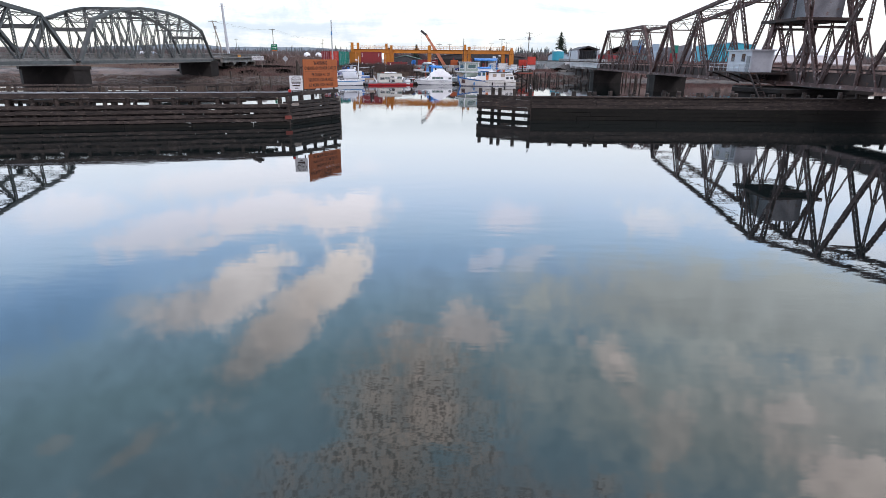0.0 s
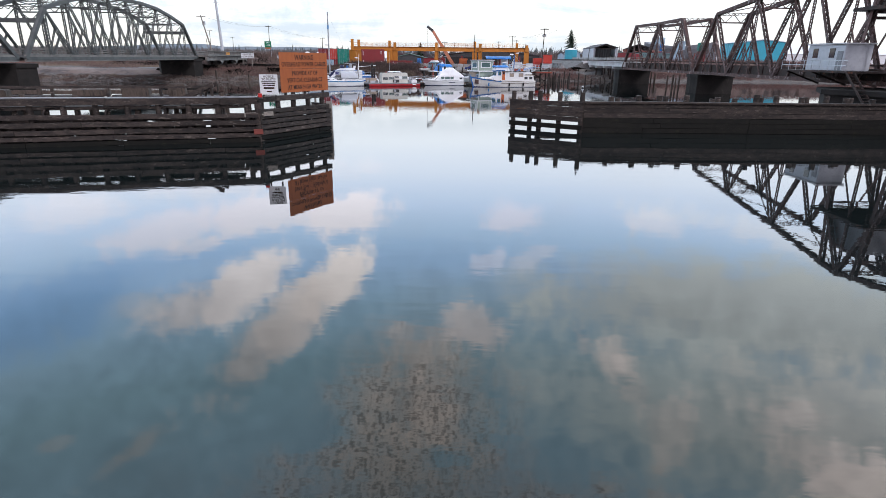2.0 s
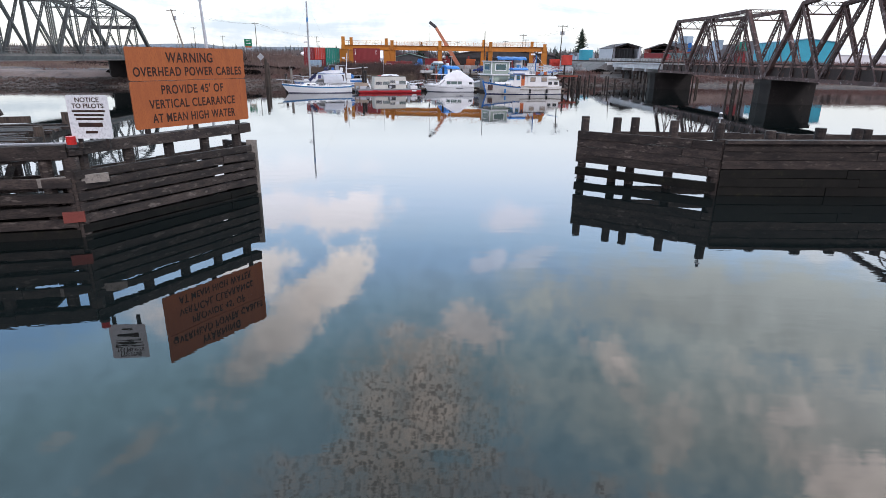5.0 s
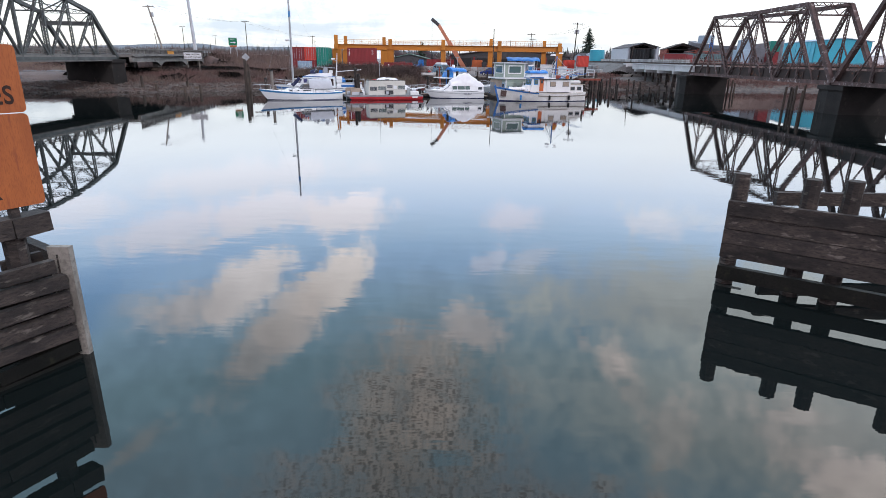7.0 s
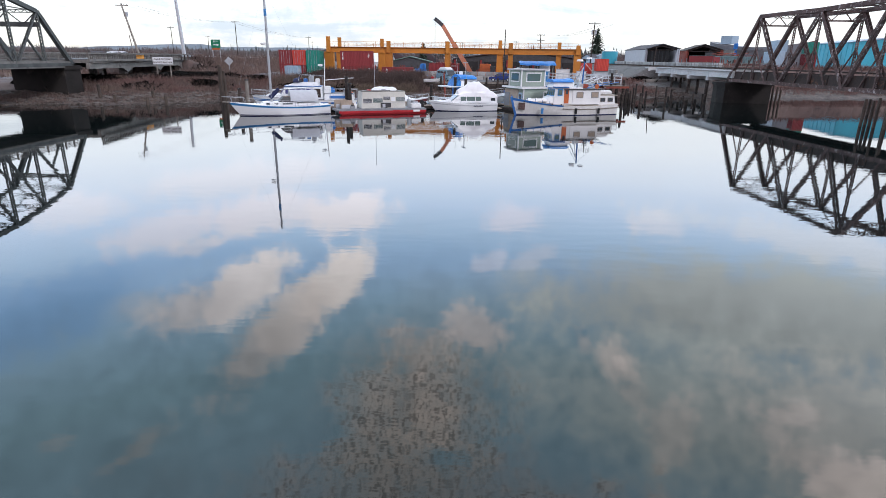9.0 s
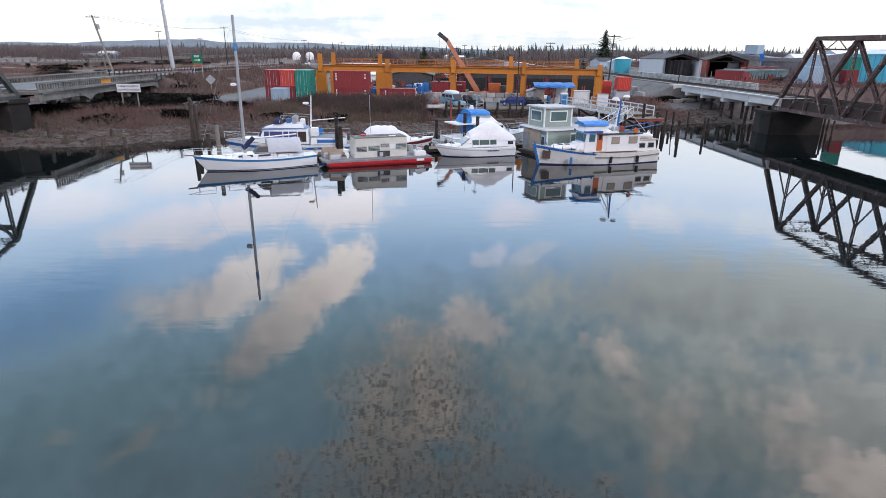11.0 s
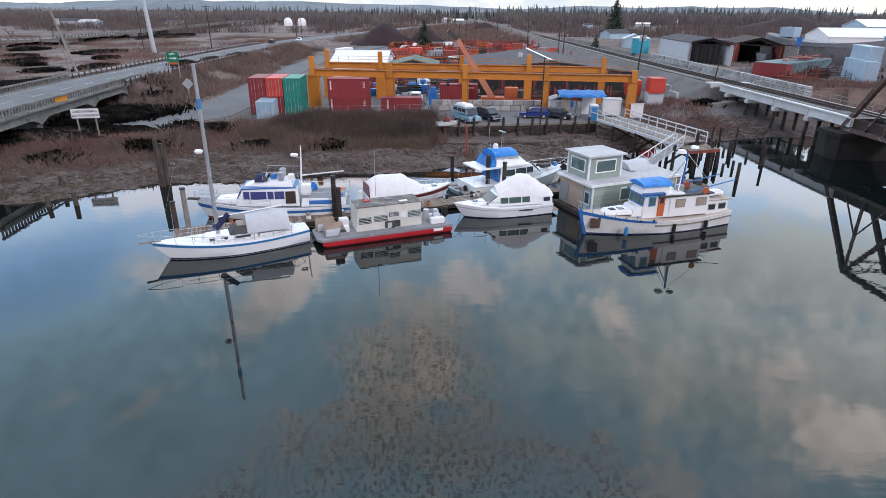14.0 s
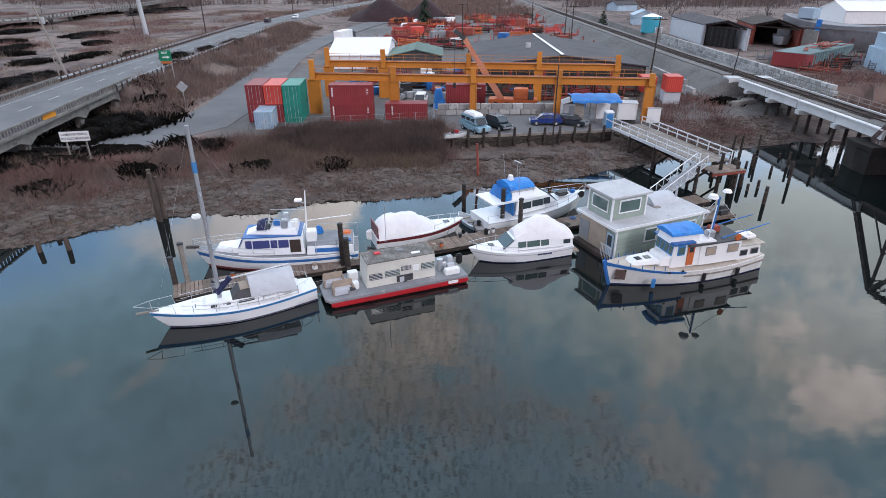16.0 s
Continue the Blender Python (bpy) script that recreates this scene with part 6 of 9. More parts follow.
for k in range(120):
    x, y = random.uniform(-27, 36), random.uniform(264, 380)
    scrap_stack(x, y, random.uniform(-30, 30), random.choice((RUST_SCRAP, RUST_SCRAP, RUST_SCRAP, ORANGE, BOX_ORANGE, STEEL_RUST_DARK, BOX_RED)), "rack of rusty red scrap steel in the yard", random.randint(4, 9))
for k in range(16):
    x, y = random.uniform(-24, 34), random.uniform(266, 360)
    b = thing("scrap_bin", pose(x, y, G, 0, 0, random.uniform(-30, 30)), "open steel scrap bin in the yard", "bin")
    mm = random.choice((BOX_ORANGE, BOX_RED, WHITE, GREY_PAINT, RUST_SCRAP, BLUE_PAINT))
    part("shell", bevelled(one_box(0, 0, 0.1, random.uniform(3, 6), 2.4, random.uniform(1.4, 2.6)), 0.06), mm, b)
    for s_ in (-1, 1):
        part("skid", one_box(0, s_ * 0.8, 0, 3.0, 0.2, 0.12), DARK_METAL, b)
for k in range(46):
    scrap_stack(random.uniform(-25, -6) if k < 24 else random.uniform(-3, 26), random.uniform(209, 232) if k < 24 else random.uniform(203.5, 207.5), random.uniform(-12, 12), random.choice((RUST_SCRAP, DARK_METAL, DARK_METAL, STEEL_RUST_DARK, WOOD_DARK, BOX_RED)), "rack of rusty steel under the gantry", random.randint(3, 6))
for k in range(22):
    east(scrap_stack(random.uniform(66, 92), random.uniform(226, 254), random.uniform(-60, 30), random.choice((RUST_SCRAP, STEEL_RUST_DARK, HULL_GREY)), "heap of rusty steel sections by the boat sheds", random.randint(3, 6)))
for k in range(34):
    b = thing("equipment_crate", pose(random.uniform(-26, -5.5), random.uniform(205, 234), G, 0, 0, random.uniform(0, 90)), "weathered equipment crate in the yard", "crate")
    part("body", bevelled(one_box(0, 0, 0, random.uniform(1, 2.4), random.uniform(1, 1.8), random.uniform(0.7, 1.7)), 0.05), random.choice((WHITE, BLUE_TARP, DARK_METAL, GREY_PAINT, ORANGE)), b)
    part("strap", one_box(0, 0, 0.02, 0.12, 1.2, 0.9), DARK_METAL, b)
for x, y, sx, h in ((-9.2, 197.4, 1.8, 3.0), (-13.0, 216, 3.0, 1.6)):
    bm = bmesh.new()
    rows = []
    for i in range(7):
        f = i / 6
        rows.append([(x + sx * (math.cos(a) * (1 - 0.5 * f) * (0.9 + 0.2 * math.sin(3 * a + i))) / 1.6, y + (math.sin(a) * (1 - 0.5 * f)) * 1.0, G + h * f) for a in np.linspace(0, 2 * math.pi, 10, endpoint=False)])
    loft(bm, rows)
    solo("wrapped_goods", bm, BLUE_TARP, "stack of goods wrapped in crumpled blue tarpaulin", "tarpaulin", smooth=True)


def heap(x, y, rx, ry, h, material, label):
    bm = bmesh.new()
    rows = []
    for i in range(9):
        f = i / 8
        r = (1 - f) ** 0.8
        rows.append([(x + rx * max(r, 0.03) * math.cos(a) * (1 + 0.12 * math.sin(4 * a + i)), y + ry * max(r, 0.03) * math.sin(a), G - 0.2 + h * f + 0.25 * math.sin(5 * a + 2 * i) * (1 - f)) for a in np.linspace(0, 2 * math.pi, 22, endpoint=False)])
    loft(bm, rows)
    solo("bark_mound", bm, material, label, "heap", smooth=True)


heap(-33, 372, 15, 16, 9.0, BARK_PILE, "large dark reddish heap of bark")
heap(-15, 378, 10, 14, 8.0, BARK_PILE, "dark reddish heap of bark")
heap(275, 600, 44, 36, 11.5, BARK_PILE, "broad dark heap of bark far across the yard")
heap(325, 600, 60, 36, 9.5, BARK_PILE, "broad dark heap of bark far across the yard")
heap(24, 560, 16, 14, 6.0, BARK_PILE, "dark reddish heap of bark")


# ---- vehicles ----
def vehicle(name, x, y, z, turn, L, W, H, paint, label, kind="car", roof=None):
    t = thing(name, pose(x, y, z, 0, 0, turn), label, "vehicle" if kind == "truck" else kind)
    r = 0.33 if kind != "truck" else 0.5
    belt = 0.95 if kind == "car" else 1.15
    body = [(-L / 2, 0.35), (-L / 2, belt), (-L / 2 + 0.1, belt + 0.05), (L / 2 - 0.15, belt - (0.15 if kind == "car" else 0.2)), (L / 2, 0.7), (L / 2, 0.35)]
    bm = bmesh.new()
    loft(bm, [[(px_, -W / 2 * k, pz) for px_, pz in body] for k in (1, 0.96)][:1] + [[(px_, W / 2, pz) for px_, pz in body]])
    part("body", bevelled(bm, 0.06, 2), paint, t, smooth=True)
    if kind == "car":
        g = [(-L * 0.47, belt), (-L * 0.40, H - 0.03), (L * 0.10, H), (L * 0.27, belt - 0.05)]
    else:
        g = [(-L * 0.48, belt), (-L * 0.46, H), (L * 0.22, H), (L * 0.33, belt)]
    bm = bmesh.new()
    loft(bm, [[(px_, s * W / 2 * (0.93 if pz <= belt else 0.8), pz) for px_, pz in g] for s in (-1, 1)])
    cab = part("cabin", bevelled(bm, 0.05, 2), paint, t, smooth=True)
    if roof:
        part("high_top", bevelled(one_box(-L * 0.1, 0, H - 0.02, L * 0.6, W * 0.74, 0.45, taper=0.85), 0.12), roof, t, "white raised roof")
    for s in (-1, 1):
        x0, x1 = g[0][0] + 0.25, g[3][0] - 0.35
        n = 3
        for k in range(n):
            a, b = x0 + (x1 - x0) * k / n + 0.05, x0 + (x1 - x0) * (k + 1) / n - 0.05
            bm = bmesh.new()
            zt = H - 0.2
            beam(bm, ((a + b) / 2, s * W / 2 * 0.88, belt + 0.06), ((a + b) / 2 - 0.06, s * W / 2 * 0.83, zt), b - a - 0.1, 0.05, (0, s, 0))
            part("side_window", bm, GLASS, t)
    fx = (g[2][0] + g[3][0]) / 2
    part("windscreen", one_beam((g[3][0] + 0.02, 0, belt + 0.06), (g[2][0] + 0.06, 0, H - 0.08), W * 0.74, 0.05, (1, 0, 0.5)), GLASS, t)
    for sx in (-L * 0.31, L * 0.31):
        for s in (-1, 1):
            wh = part("wheel", one_tube((sx, s * (W / 2 - 0.22), r), (sx, s * (W / 2 + 0.01), r), r, n=14), BLACK, t)
            part("rim", one_tube((sx, s * (W / 2), r), (sx, s * (W / 2 + 0.03), r), r * 0.55, n=10), GALV, wh)
    for s in (-1, 1):
        part("headlight", one_box(L / 2 + 0.01, s * W * 0.36, 0.66, 0.05, 0.3, 0.16), GALV, t)
        part("tail_light", one_box(-L / 2 - 0.01, s * W * 0.4, 0.75, 0.04, 0.2, 0.2), LIGHT_RED, t)
    part("bumper", one_box(L / 2 + 0.03, 0, 0.4, 0.12, W * 0.92, 0.18), GALV, t)
    return t


PAINT_SKY = mat("pale_blue_car_paint", (0.22, 0.37, 0.46), (0.20, 0.34, 0.42), 0.3, bump=0)
PAINT_BLACK = mat("dark_car_paint", (0.03, 0.04, 0.05), (0.025, 0.03, 0.04), 0.25, bump=0)
PAINT_BLUE = mat("deep_blue_car_paint", (0.02, 0.04, 0.18), (0.018, 0.035, 0.15), 0.25, bump=0)
vehicle("camper_van", -4.3, 183.2, 2.36, -62, 5.2, 2.0, 2.05, PAINT_SKY, "pale blue camper van with a white raised roof", "van", WHITE)
vehicle("car", -1.0, 184.9, 2.36, -60, 4.7, 1.85, 1.65, PAINT_BLACK, "dark four-door car on the parking lot")
vehicle("car", 5.8, 186.6, 2.36, 176, 4.4, 1.8, 1.5, PAINT_BLUE, "deep blue estate car on the parking lot")
vehicle("car", 9.3, 186.2, 2.36, -32, 4.5, 1.8, 1.4, PAINT_BLACK, "dark blue saloon car beside the shed")
vehicle("pickup", -12.2, 200.5, G, -95, 5.0, 1.9, 1.7, WHITE, "white pickup truck under the gantry")
vehicle("car", -66.5, 352, 4.33, -88, 4.5, 1.8, 1.5, WHITE, "white car driving on the highway")
vehicle("car", -71.5, 330, 4.52, 92, 4.6, 1.8, 1.6, PAINT_BLACK, "dark car driving on the highway")
for x, y, tn in ((-22, 330, 80), (-18, 350, 70), (-8, 322, 10)):
    vehicle("pickup", x, y, G + 0.1, tn, 5.2, 2.0, 1.8, random.choice((WHITE, PALE_BLUE, GREY_PAINT)), "parked pickup truck in the yard")
trl = thing("box_trailer", pose(-37.5, 286, G, 0, 0, 75), "white box trailer beside the access road", "trailer")
part("box", bevelled(one_box(0, 0, 1.1, 8, 2.5, 2.5), 0.05), WHITE, trl)
for sx in (-2.8, -1.6):
    for s in (-1, 1):
        part("wheel", one_tube((sx, s * 1.0 - 0.15, 0.5), (sx, s * 1.0 + 0.15, 0.5), 0.5, n=12), BLACK, trl)
part("chassis", one_box(0, 0, 0.85, 8, 1.0, 0.25), DARK_METAL, trl)
part("cab", bevelled(one_box(5.4, 0, 0.6, 2.2, 2.3, 2.3), 0.1), DARK_METAL, trl)
skf = bmesh.new()


# ---- poles and signs ----
def power_pole(x, y, z, h, label, arms=1, lean=(0, 0), r=0.17, pots=0, material=None):
    material = material or WOOD_DARK
    t = thing("utility_pole", pose(x, y, z), label, "utility pole", "utility poles")
    top = V(lean[0], lean[1], h)
    part("shaft", one_tube((0, 0, -1), top, r, r * 0.6, n=9), material, t)
    for k in range(arms):
        c = top * (1 - (0.35 + 1.1 * k) / h)
        part("crossarm", one_beam(c - V(1.3, 0.1, 0), c + V(1.3, 0.1, 0), 0.13, 0.15), material, t)
        for s in (-1.15, -0.5, 0.5, 1.15):
            part("insulator", one_tube(c + V(s, 0, 0.07), c + V(s, 0, 0.28), 0.05, n=6), GALV, t)
    for k in range(pots):
        a = 2.1 * k
        c = top * (1 - 2.2 / h) + V(0.4 * math.cos(a), 0.4 * math.sin(a), -0.4)
        part("transformer", one_tube(c, c + V(0, 0, 0.95), 0.26, n=10), GALV, t)
    return t


power_pole(-71.2, 207, G, 14.4, "leaning dark timber utility pole with a transformer", 1, (-4.0, 1.0), r=0.26, pots=2, material=WOOD_GREY)
power_pole(-73.0, 207, G, 8.0, "short leaning timber brace pole", 0, (-0.9, 0), r=0.12, material=WOOD_GREY)
power_pole(-107.0, 310.6, G, 27.5, "tall pale steel transmission pole", 3, (-1.2, 0), r=0.8, material=GALV)
power_pole(-77, 284, G, 15.2, "timber utility pole with a crossarm", 1)
for x, y, h in ((-72, 372, 13), (-66, 440, 13), (-120, 330, 15), (-58, 520, 13), (-140, 420, 14), (-92, 470, 13)):
    power_pole(x, y, G, h, "distant timber utility pole", 1)
power_pole(28.4, 212, G, 12.2, "timber utility pole with transformers", 1, (0.4, 0), pots=2)
power_pole(5.8, 180.6, -0.5, 11.8, "slender timber pole by the parking lot", 0, r=0.12)
power_pole(42.2, 210.5, 2.6, 7.0, "short timber pole beside the railway", 0, (0.6, 0), r=0.14)
for x, y, h in ((24.5, 262, 11.5), (30.5, 300, 11), (26.5, 345, 11.5), (-2, 300, 10), (21, 420, 12), (4, 400, 12), (16, 520, 13)):
    power_pole(x, y, G, h, "timber utility pole in the yard", 1)


def wire(a, b, sag, name, label):
    bm = bmesh.new()
    a, b = Vector(a), Vector(b)
    pts = [a.lerp(b, i / 10) - V(0, 0, sag * 4 * (i / 10) * (1 - i / 10)) for i in range(11)]
    path_tube(bm, pts, 0.022, 4)
    solo(name, bm, DARK_METAL, label, "cable", "overhead cables")


for dx_ in (-1.1, 1.1):
    wire((-73.1 + dx_, 206, 16.4), (-77 + dx_, 284, 17.1), 1.0, "overhead_cable", "thin dark overhead cable between utility poles")
    wire((-77 + dx_, 284, 17.1), (-72 + dx_, 372, 14.9), 1.0, "overhead_cable", "thin dark overhead cable between utility poles")
    wire((31.8 + dx_, 212, 14.1), (28 + dx_, 250, 12.9), 0.5, "overhead_cable", "thin dark overhead cable between utility poles")
es = thing("exit_sign", pose(-56.1, 209.5, 6.2, 0, 0, 6), "green road exit sign with a white arrow", "sign")
part("panel", bevelled(one_box(0, 0, 1.7, 2.0, 0.08, 1.75), 0.02), SIGN_GREEN, es)
text_mesh("EXIT", 0.5, WHITE, pose(0, -0.05, 3.05, 90, 0, 0), es)
bm = bmesh.new()
box(bm, -0.15, -0.055, 2.27, 0.8, 0.02, 0.16)
loft(bm, [[(0.25, -0.065, 2.1), (0.75, -0.065, 2.35), (0.25, -0.065, 2.6)], [(0.25, -0.045, 2.1), (0.75, -0.045, 2.35), (0.25, -0.045, 2.6)]])
part("arrow", bm, WHITE, es)
part("plaque", one_box(0, 0, 1.28, 1.7, 0.08, 0.4), SIGN_ORANGE, es)
for s in (-0.8, 0.8):
    part("sign_post", one_box(s, 0.08, -3.9, 0.1, 0.1, 7.1), GALV, es)
ds = thing("diamond_sign", pose(-50.3, 200.5, 2.0, 0, 0, 8), "grey back of a diamond road sign on a post", "sign")
o = part("panel", one_box(0, 0, -0.65, 1.3, 0.05, 1.3), GALV, ds)
o.matrix_basis = pose(0, 0, 3.2, 0, 45, 0)
part("sign_post", one_box(0, 0.06, -0.4, 0.09, 0.09, 3.4), GALV, ds)
cs = thing("cable_sign", pose(-49.6, 169.4, 2.15, 0, 0, 12), "white cable crossing sign on two posts at the bank", "sign")
part("panel", bevelled(one_box(0, 0, 2.75, 3.0, 0.08, 1.1), 0.02), SIGN_WHITE, cs)
for body, z in (("CABLE CROSSING", 3.53), ("DO NOT ANCHOR", 3.06)):
    text_mesh(body, 0.33, LETTER, pose(0, -0.05, z, 90, 0, 0), cs)
for s in (-1.0, 1.0):
    part("sign_post", one_box(s, 0.1, -0.8, 0.14, 0.14, 4.2), WOOD_GREY, cs)

# chain-link fence
fence = thing("wire_fence", pose(0, 0, 0), "thin galvanised wire fence along the bank top", "fence")
fp = [V(-29.8, 183.2, G), V(-19, 184.8, G), V(-10.2, 186.6, G), V(-9.8, 192.4, G)]
for a, b in zip(fp, fp[1:]):
    n = int((b - a).length / 2.4) + 1
    for k in range(n + 1):
        p = a.lerp(b, k / n)
        part("post", one_tube(p, p + V(0, 0, 1.9), 0.035, n=6), GALV, fence)
    for z in (0.1, 0.7, 1.3, 1.88):
        part("wire", one_tube(a + V(0, 0, z), b + V(0, 0, z), 0.012, n=4), GALV, fence)

# bulkhead below the lot
bulk = thing("timber_bulkhead", pose(0, 0, 0), "dark timber bulkhead with tall posts and a white cap beam", "bulkhead")
random.seed(3)
run(bulk, V(-9.6, 179.9, 0), V(14.3, 183.5, 0), [(0.4, 0.42), (0.85, 0.4), (1.28, 0.4), (1.7, 0.4)], 0.14, V(-0.15, 0.99, 0), 6.5, WOOD_DARK)
run(bulk, V(-9.6, 179.9, 0), V(14.3, 183.5, 0), [(2.12, 0.34)], 0.22, V(-0.15, 0.99, 0), 7.0, WOOD_GREY, "cap_beam")
for k in range(11):
    part("post", one_tube((-7.4 + 2.05 * k, 179.9 + 0.308 * k, -0.4), (-7.4 + 2.05 * k, 179.85 + 0.308 * k, 3.25 + random.uniform(-0.15, 0.15)), 0.2, 0.17, n=8), WOOD_DARK, bulk)
solo("mooring_log", one_tube((-9, 174.6, 0.85), (5, 175.4, 0.95), 0.22, 0.18, n=8), WOOD_DARK, "long dark drift log lying on the mud", "log")
solo("leaning_post", one_tube((-4.6, 170.2, 0.3), (-4.8, 170.4, 4.2), 0.16, 0.13, n=8), RUST_SCRAP, "rust-brown steel pile on the mud", "pile")

# access pier with white railings and the ramp to the float
pr = thing("access_pier", pose(0, 0, 0), "white-railed timber access pier on dark cross-braced piles", "pier")
A0, A1, B0, B1 = V(14.1, 182.6, 3.1), V(19.0, 166.2, 3.1), V(18.3, 183.8, 3.1), V(23.0, 167.4, 3.1)
n = 40
brd = mesh_of("deck_board", one_box(0, 0, -0.06, 4.1, 0.36, 0.06), WOOD_GREY)
for k in range(n):
    p = (A0.lerp(A1, (k + 0.5) / n) + B0.lerp(B1, (k + 0.5) / n)) / 2
    share("deck_board", brd, pr, pose(p.x, p.y, p.z, 0, 0, 16.6))
for a, b in ((A0, A1), (B0, B1)):
    part("stringer", one_beam(a - V(0, 0, 0.25), b - V(0, 0, 0.25), 0.2, 0.36), ALU, pr)
    for k in range(10):
        p = a.lerp(b, k / 9)
        part("rail_post", one_box(p.x, p.y, p.z, 0.1, 0.1, 1.05), ALU, pr)
    for z in (0.5, 1.02):
        part("hand_rail", one_beam(a + V(0, 0, z), b + V(0, 0, z), 0.09, 0.12), ALU, pr)
part("approach_rail", one_beam(V(13.6, 184.6, 3.6), A0 + V(0, 0, 0.5), 0.09, 0.12), ALU, pr)
for f in (0.25, 0.55, 0.93):
    a, b = A0.lerp(A1, f), B0.lerp(B1, f)
    for p in (a, b):
        part("timber_post", one_tube(V(p.x, p.y, -2.2), p - V(0, 0, 0.3), 0.2, 0.18, n=8), WOOD_DARK, pr)
    part("cross_brace", one_beam(V(a.x, a.y, 0.4), b - V(0, 0, 0.5), 0.12, 0.25), WOOD_DARK, pr)
    part("cross_brace", one_beam(V(b.x, b.y, 0.4), a - V(0, 0, 0.5), 0.12, 0.25), WOOD_DARK, pr)
for x, y, h in ((20.8, 164.9, 4.6), (22.8, 165.2, 3.6), (23.4, 167.0, 3.3), (18.4, 164.8, 3.2), (24.6, 162.0, 1.9)):
    solo("mooring_post", one_tube((x, y, -2.2), (x, y, h), 0.22, 0.18, n=9), WOOD_DARK, "dark timber mooring pile by the pier", "pile", "mooring piles")
lan = thing("pier_landing", pose(21.3, 165.4, 2.7, 0, 0, 17), "rough rusty-brown landing at the pier's end", "landing")
for k in range(9):
    part("deck_board", one_box(-1.8 + 0.45 * k, 0, 0, 0.42, 2.4, 0.08), WOOD_DECK, lan)
for s in (-1, 1):
    part("bearer", one_box(0, s * 1.0, -0.3, 4.2, 0.22, 0.3), RUST_SCRAP, lan)
rp = thing("gangway_ramp", pose(0, 0, 0), "grey gangway ramp with white truss railings", "gangway")
R0, R1 = V(19.3, 166.3, 3.0), V(12.9, 161.4, 0.75)
rd = (R1 - R0).normalized()
rs = V(-rd.y, rd.x, 0).normalized()
part("walkway", one_beam(R0, R1, 1.3, 0.12), GREY_PAINT, rp)
for s in (-0.65, 0.65):
    for z in (0.0, 1.05):
        part("chord", one_beam(R0 + rs * s + V(0, 0, z), R1 + rs * s + V(0, 0, z), 0.07, 0.09), ALU, rp)
    for k in range(8):
        a = R0.lerp(R1, k / 7) + rs * s
        part("rail_post", one_beam(a, a + V(0, 0, 1.05), 0.06, 0.06), ALU, rp)
        if k < 7:
            b = R0.lerp(R1, (k + 1) / 7) + rs * s
            part("brace", one_beam(a, b + V(0, 0, 1.05), 0.04, 0.04), ALU, rp)

# old piles along the banks
random.seed(12)
for x, y, h, lx in ((-36.75, 158.6, 5.1, 0.1), (-36.25, 158.1, 4.9, -0.1), (-36.1, 158.9, 4.3, -0.15), (-45.4, 156.2, 1.6, 0), (-44.0, 151.4, 1.1, 0.2), (-41.5, 151.8, 1.3, -0.1), (-49, 153, 1.2, 0), (-52, 155, 2.4, -0.2)):
    solo("old_post", one_tube((x, y, -2), (x + lx, y, h), 0.27, 0.2, n=9), WOOD_OLD, "old broken timber pile standing in the shallows", "pile", "old piles")
for k in range(26):
    x = random.uniform(24, 38)
    y = float(np.interp(x, SHORE_X, SHORE_Y)) - random.uniform(1, 14)
    solo("old_post", one_tube((x, y, -2), (x + random.uniform(-0.2, 0.2), y, random.uniform(0.6, 2.6)), 0.2, 0.15, n=7), WOOD_DARK, "old timber pile near the railway trestle", "pile", "old piles")


for x, y, h in ((40.6, 137.2, 2.9), (41.3, 136.1, 3.1), (41.9, 137.6, 2.7), (42.6, 136.4, 3.2), (41.1, 134.2, 2.6), (42.3, 138.9, 2.8), (49.4, 171.6, 2.9), (50.4, 172.4, 2.6), (49.9, 170.4, 2.2)):
    solo("old_post", one_tube((x, y, -2), (x + random.uniform(-0.12, 0.12), y, h), 0.18, 0.15, n=8), WOOD_OLD, "dark timber pile beside a railway pier", "pile", "old piles")
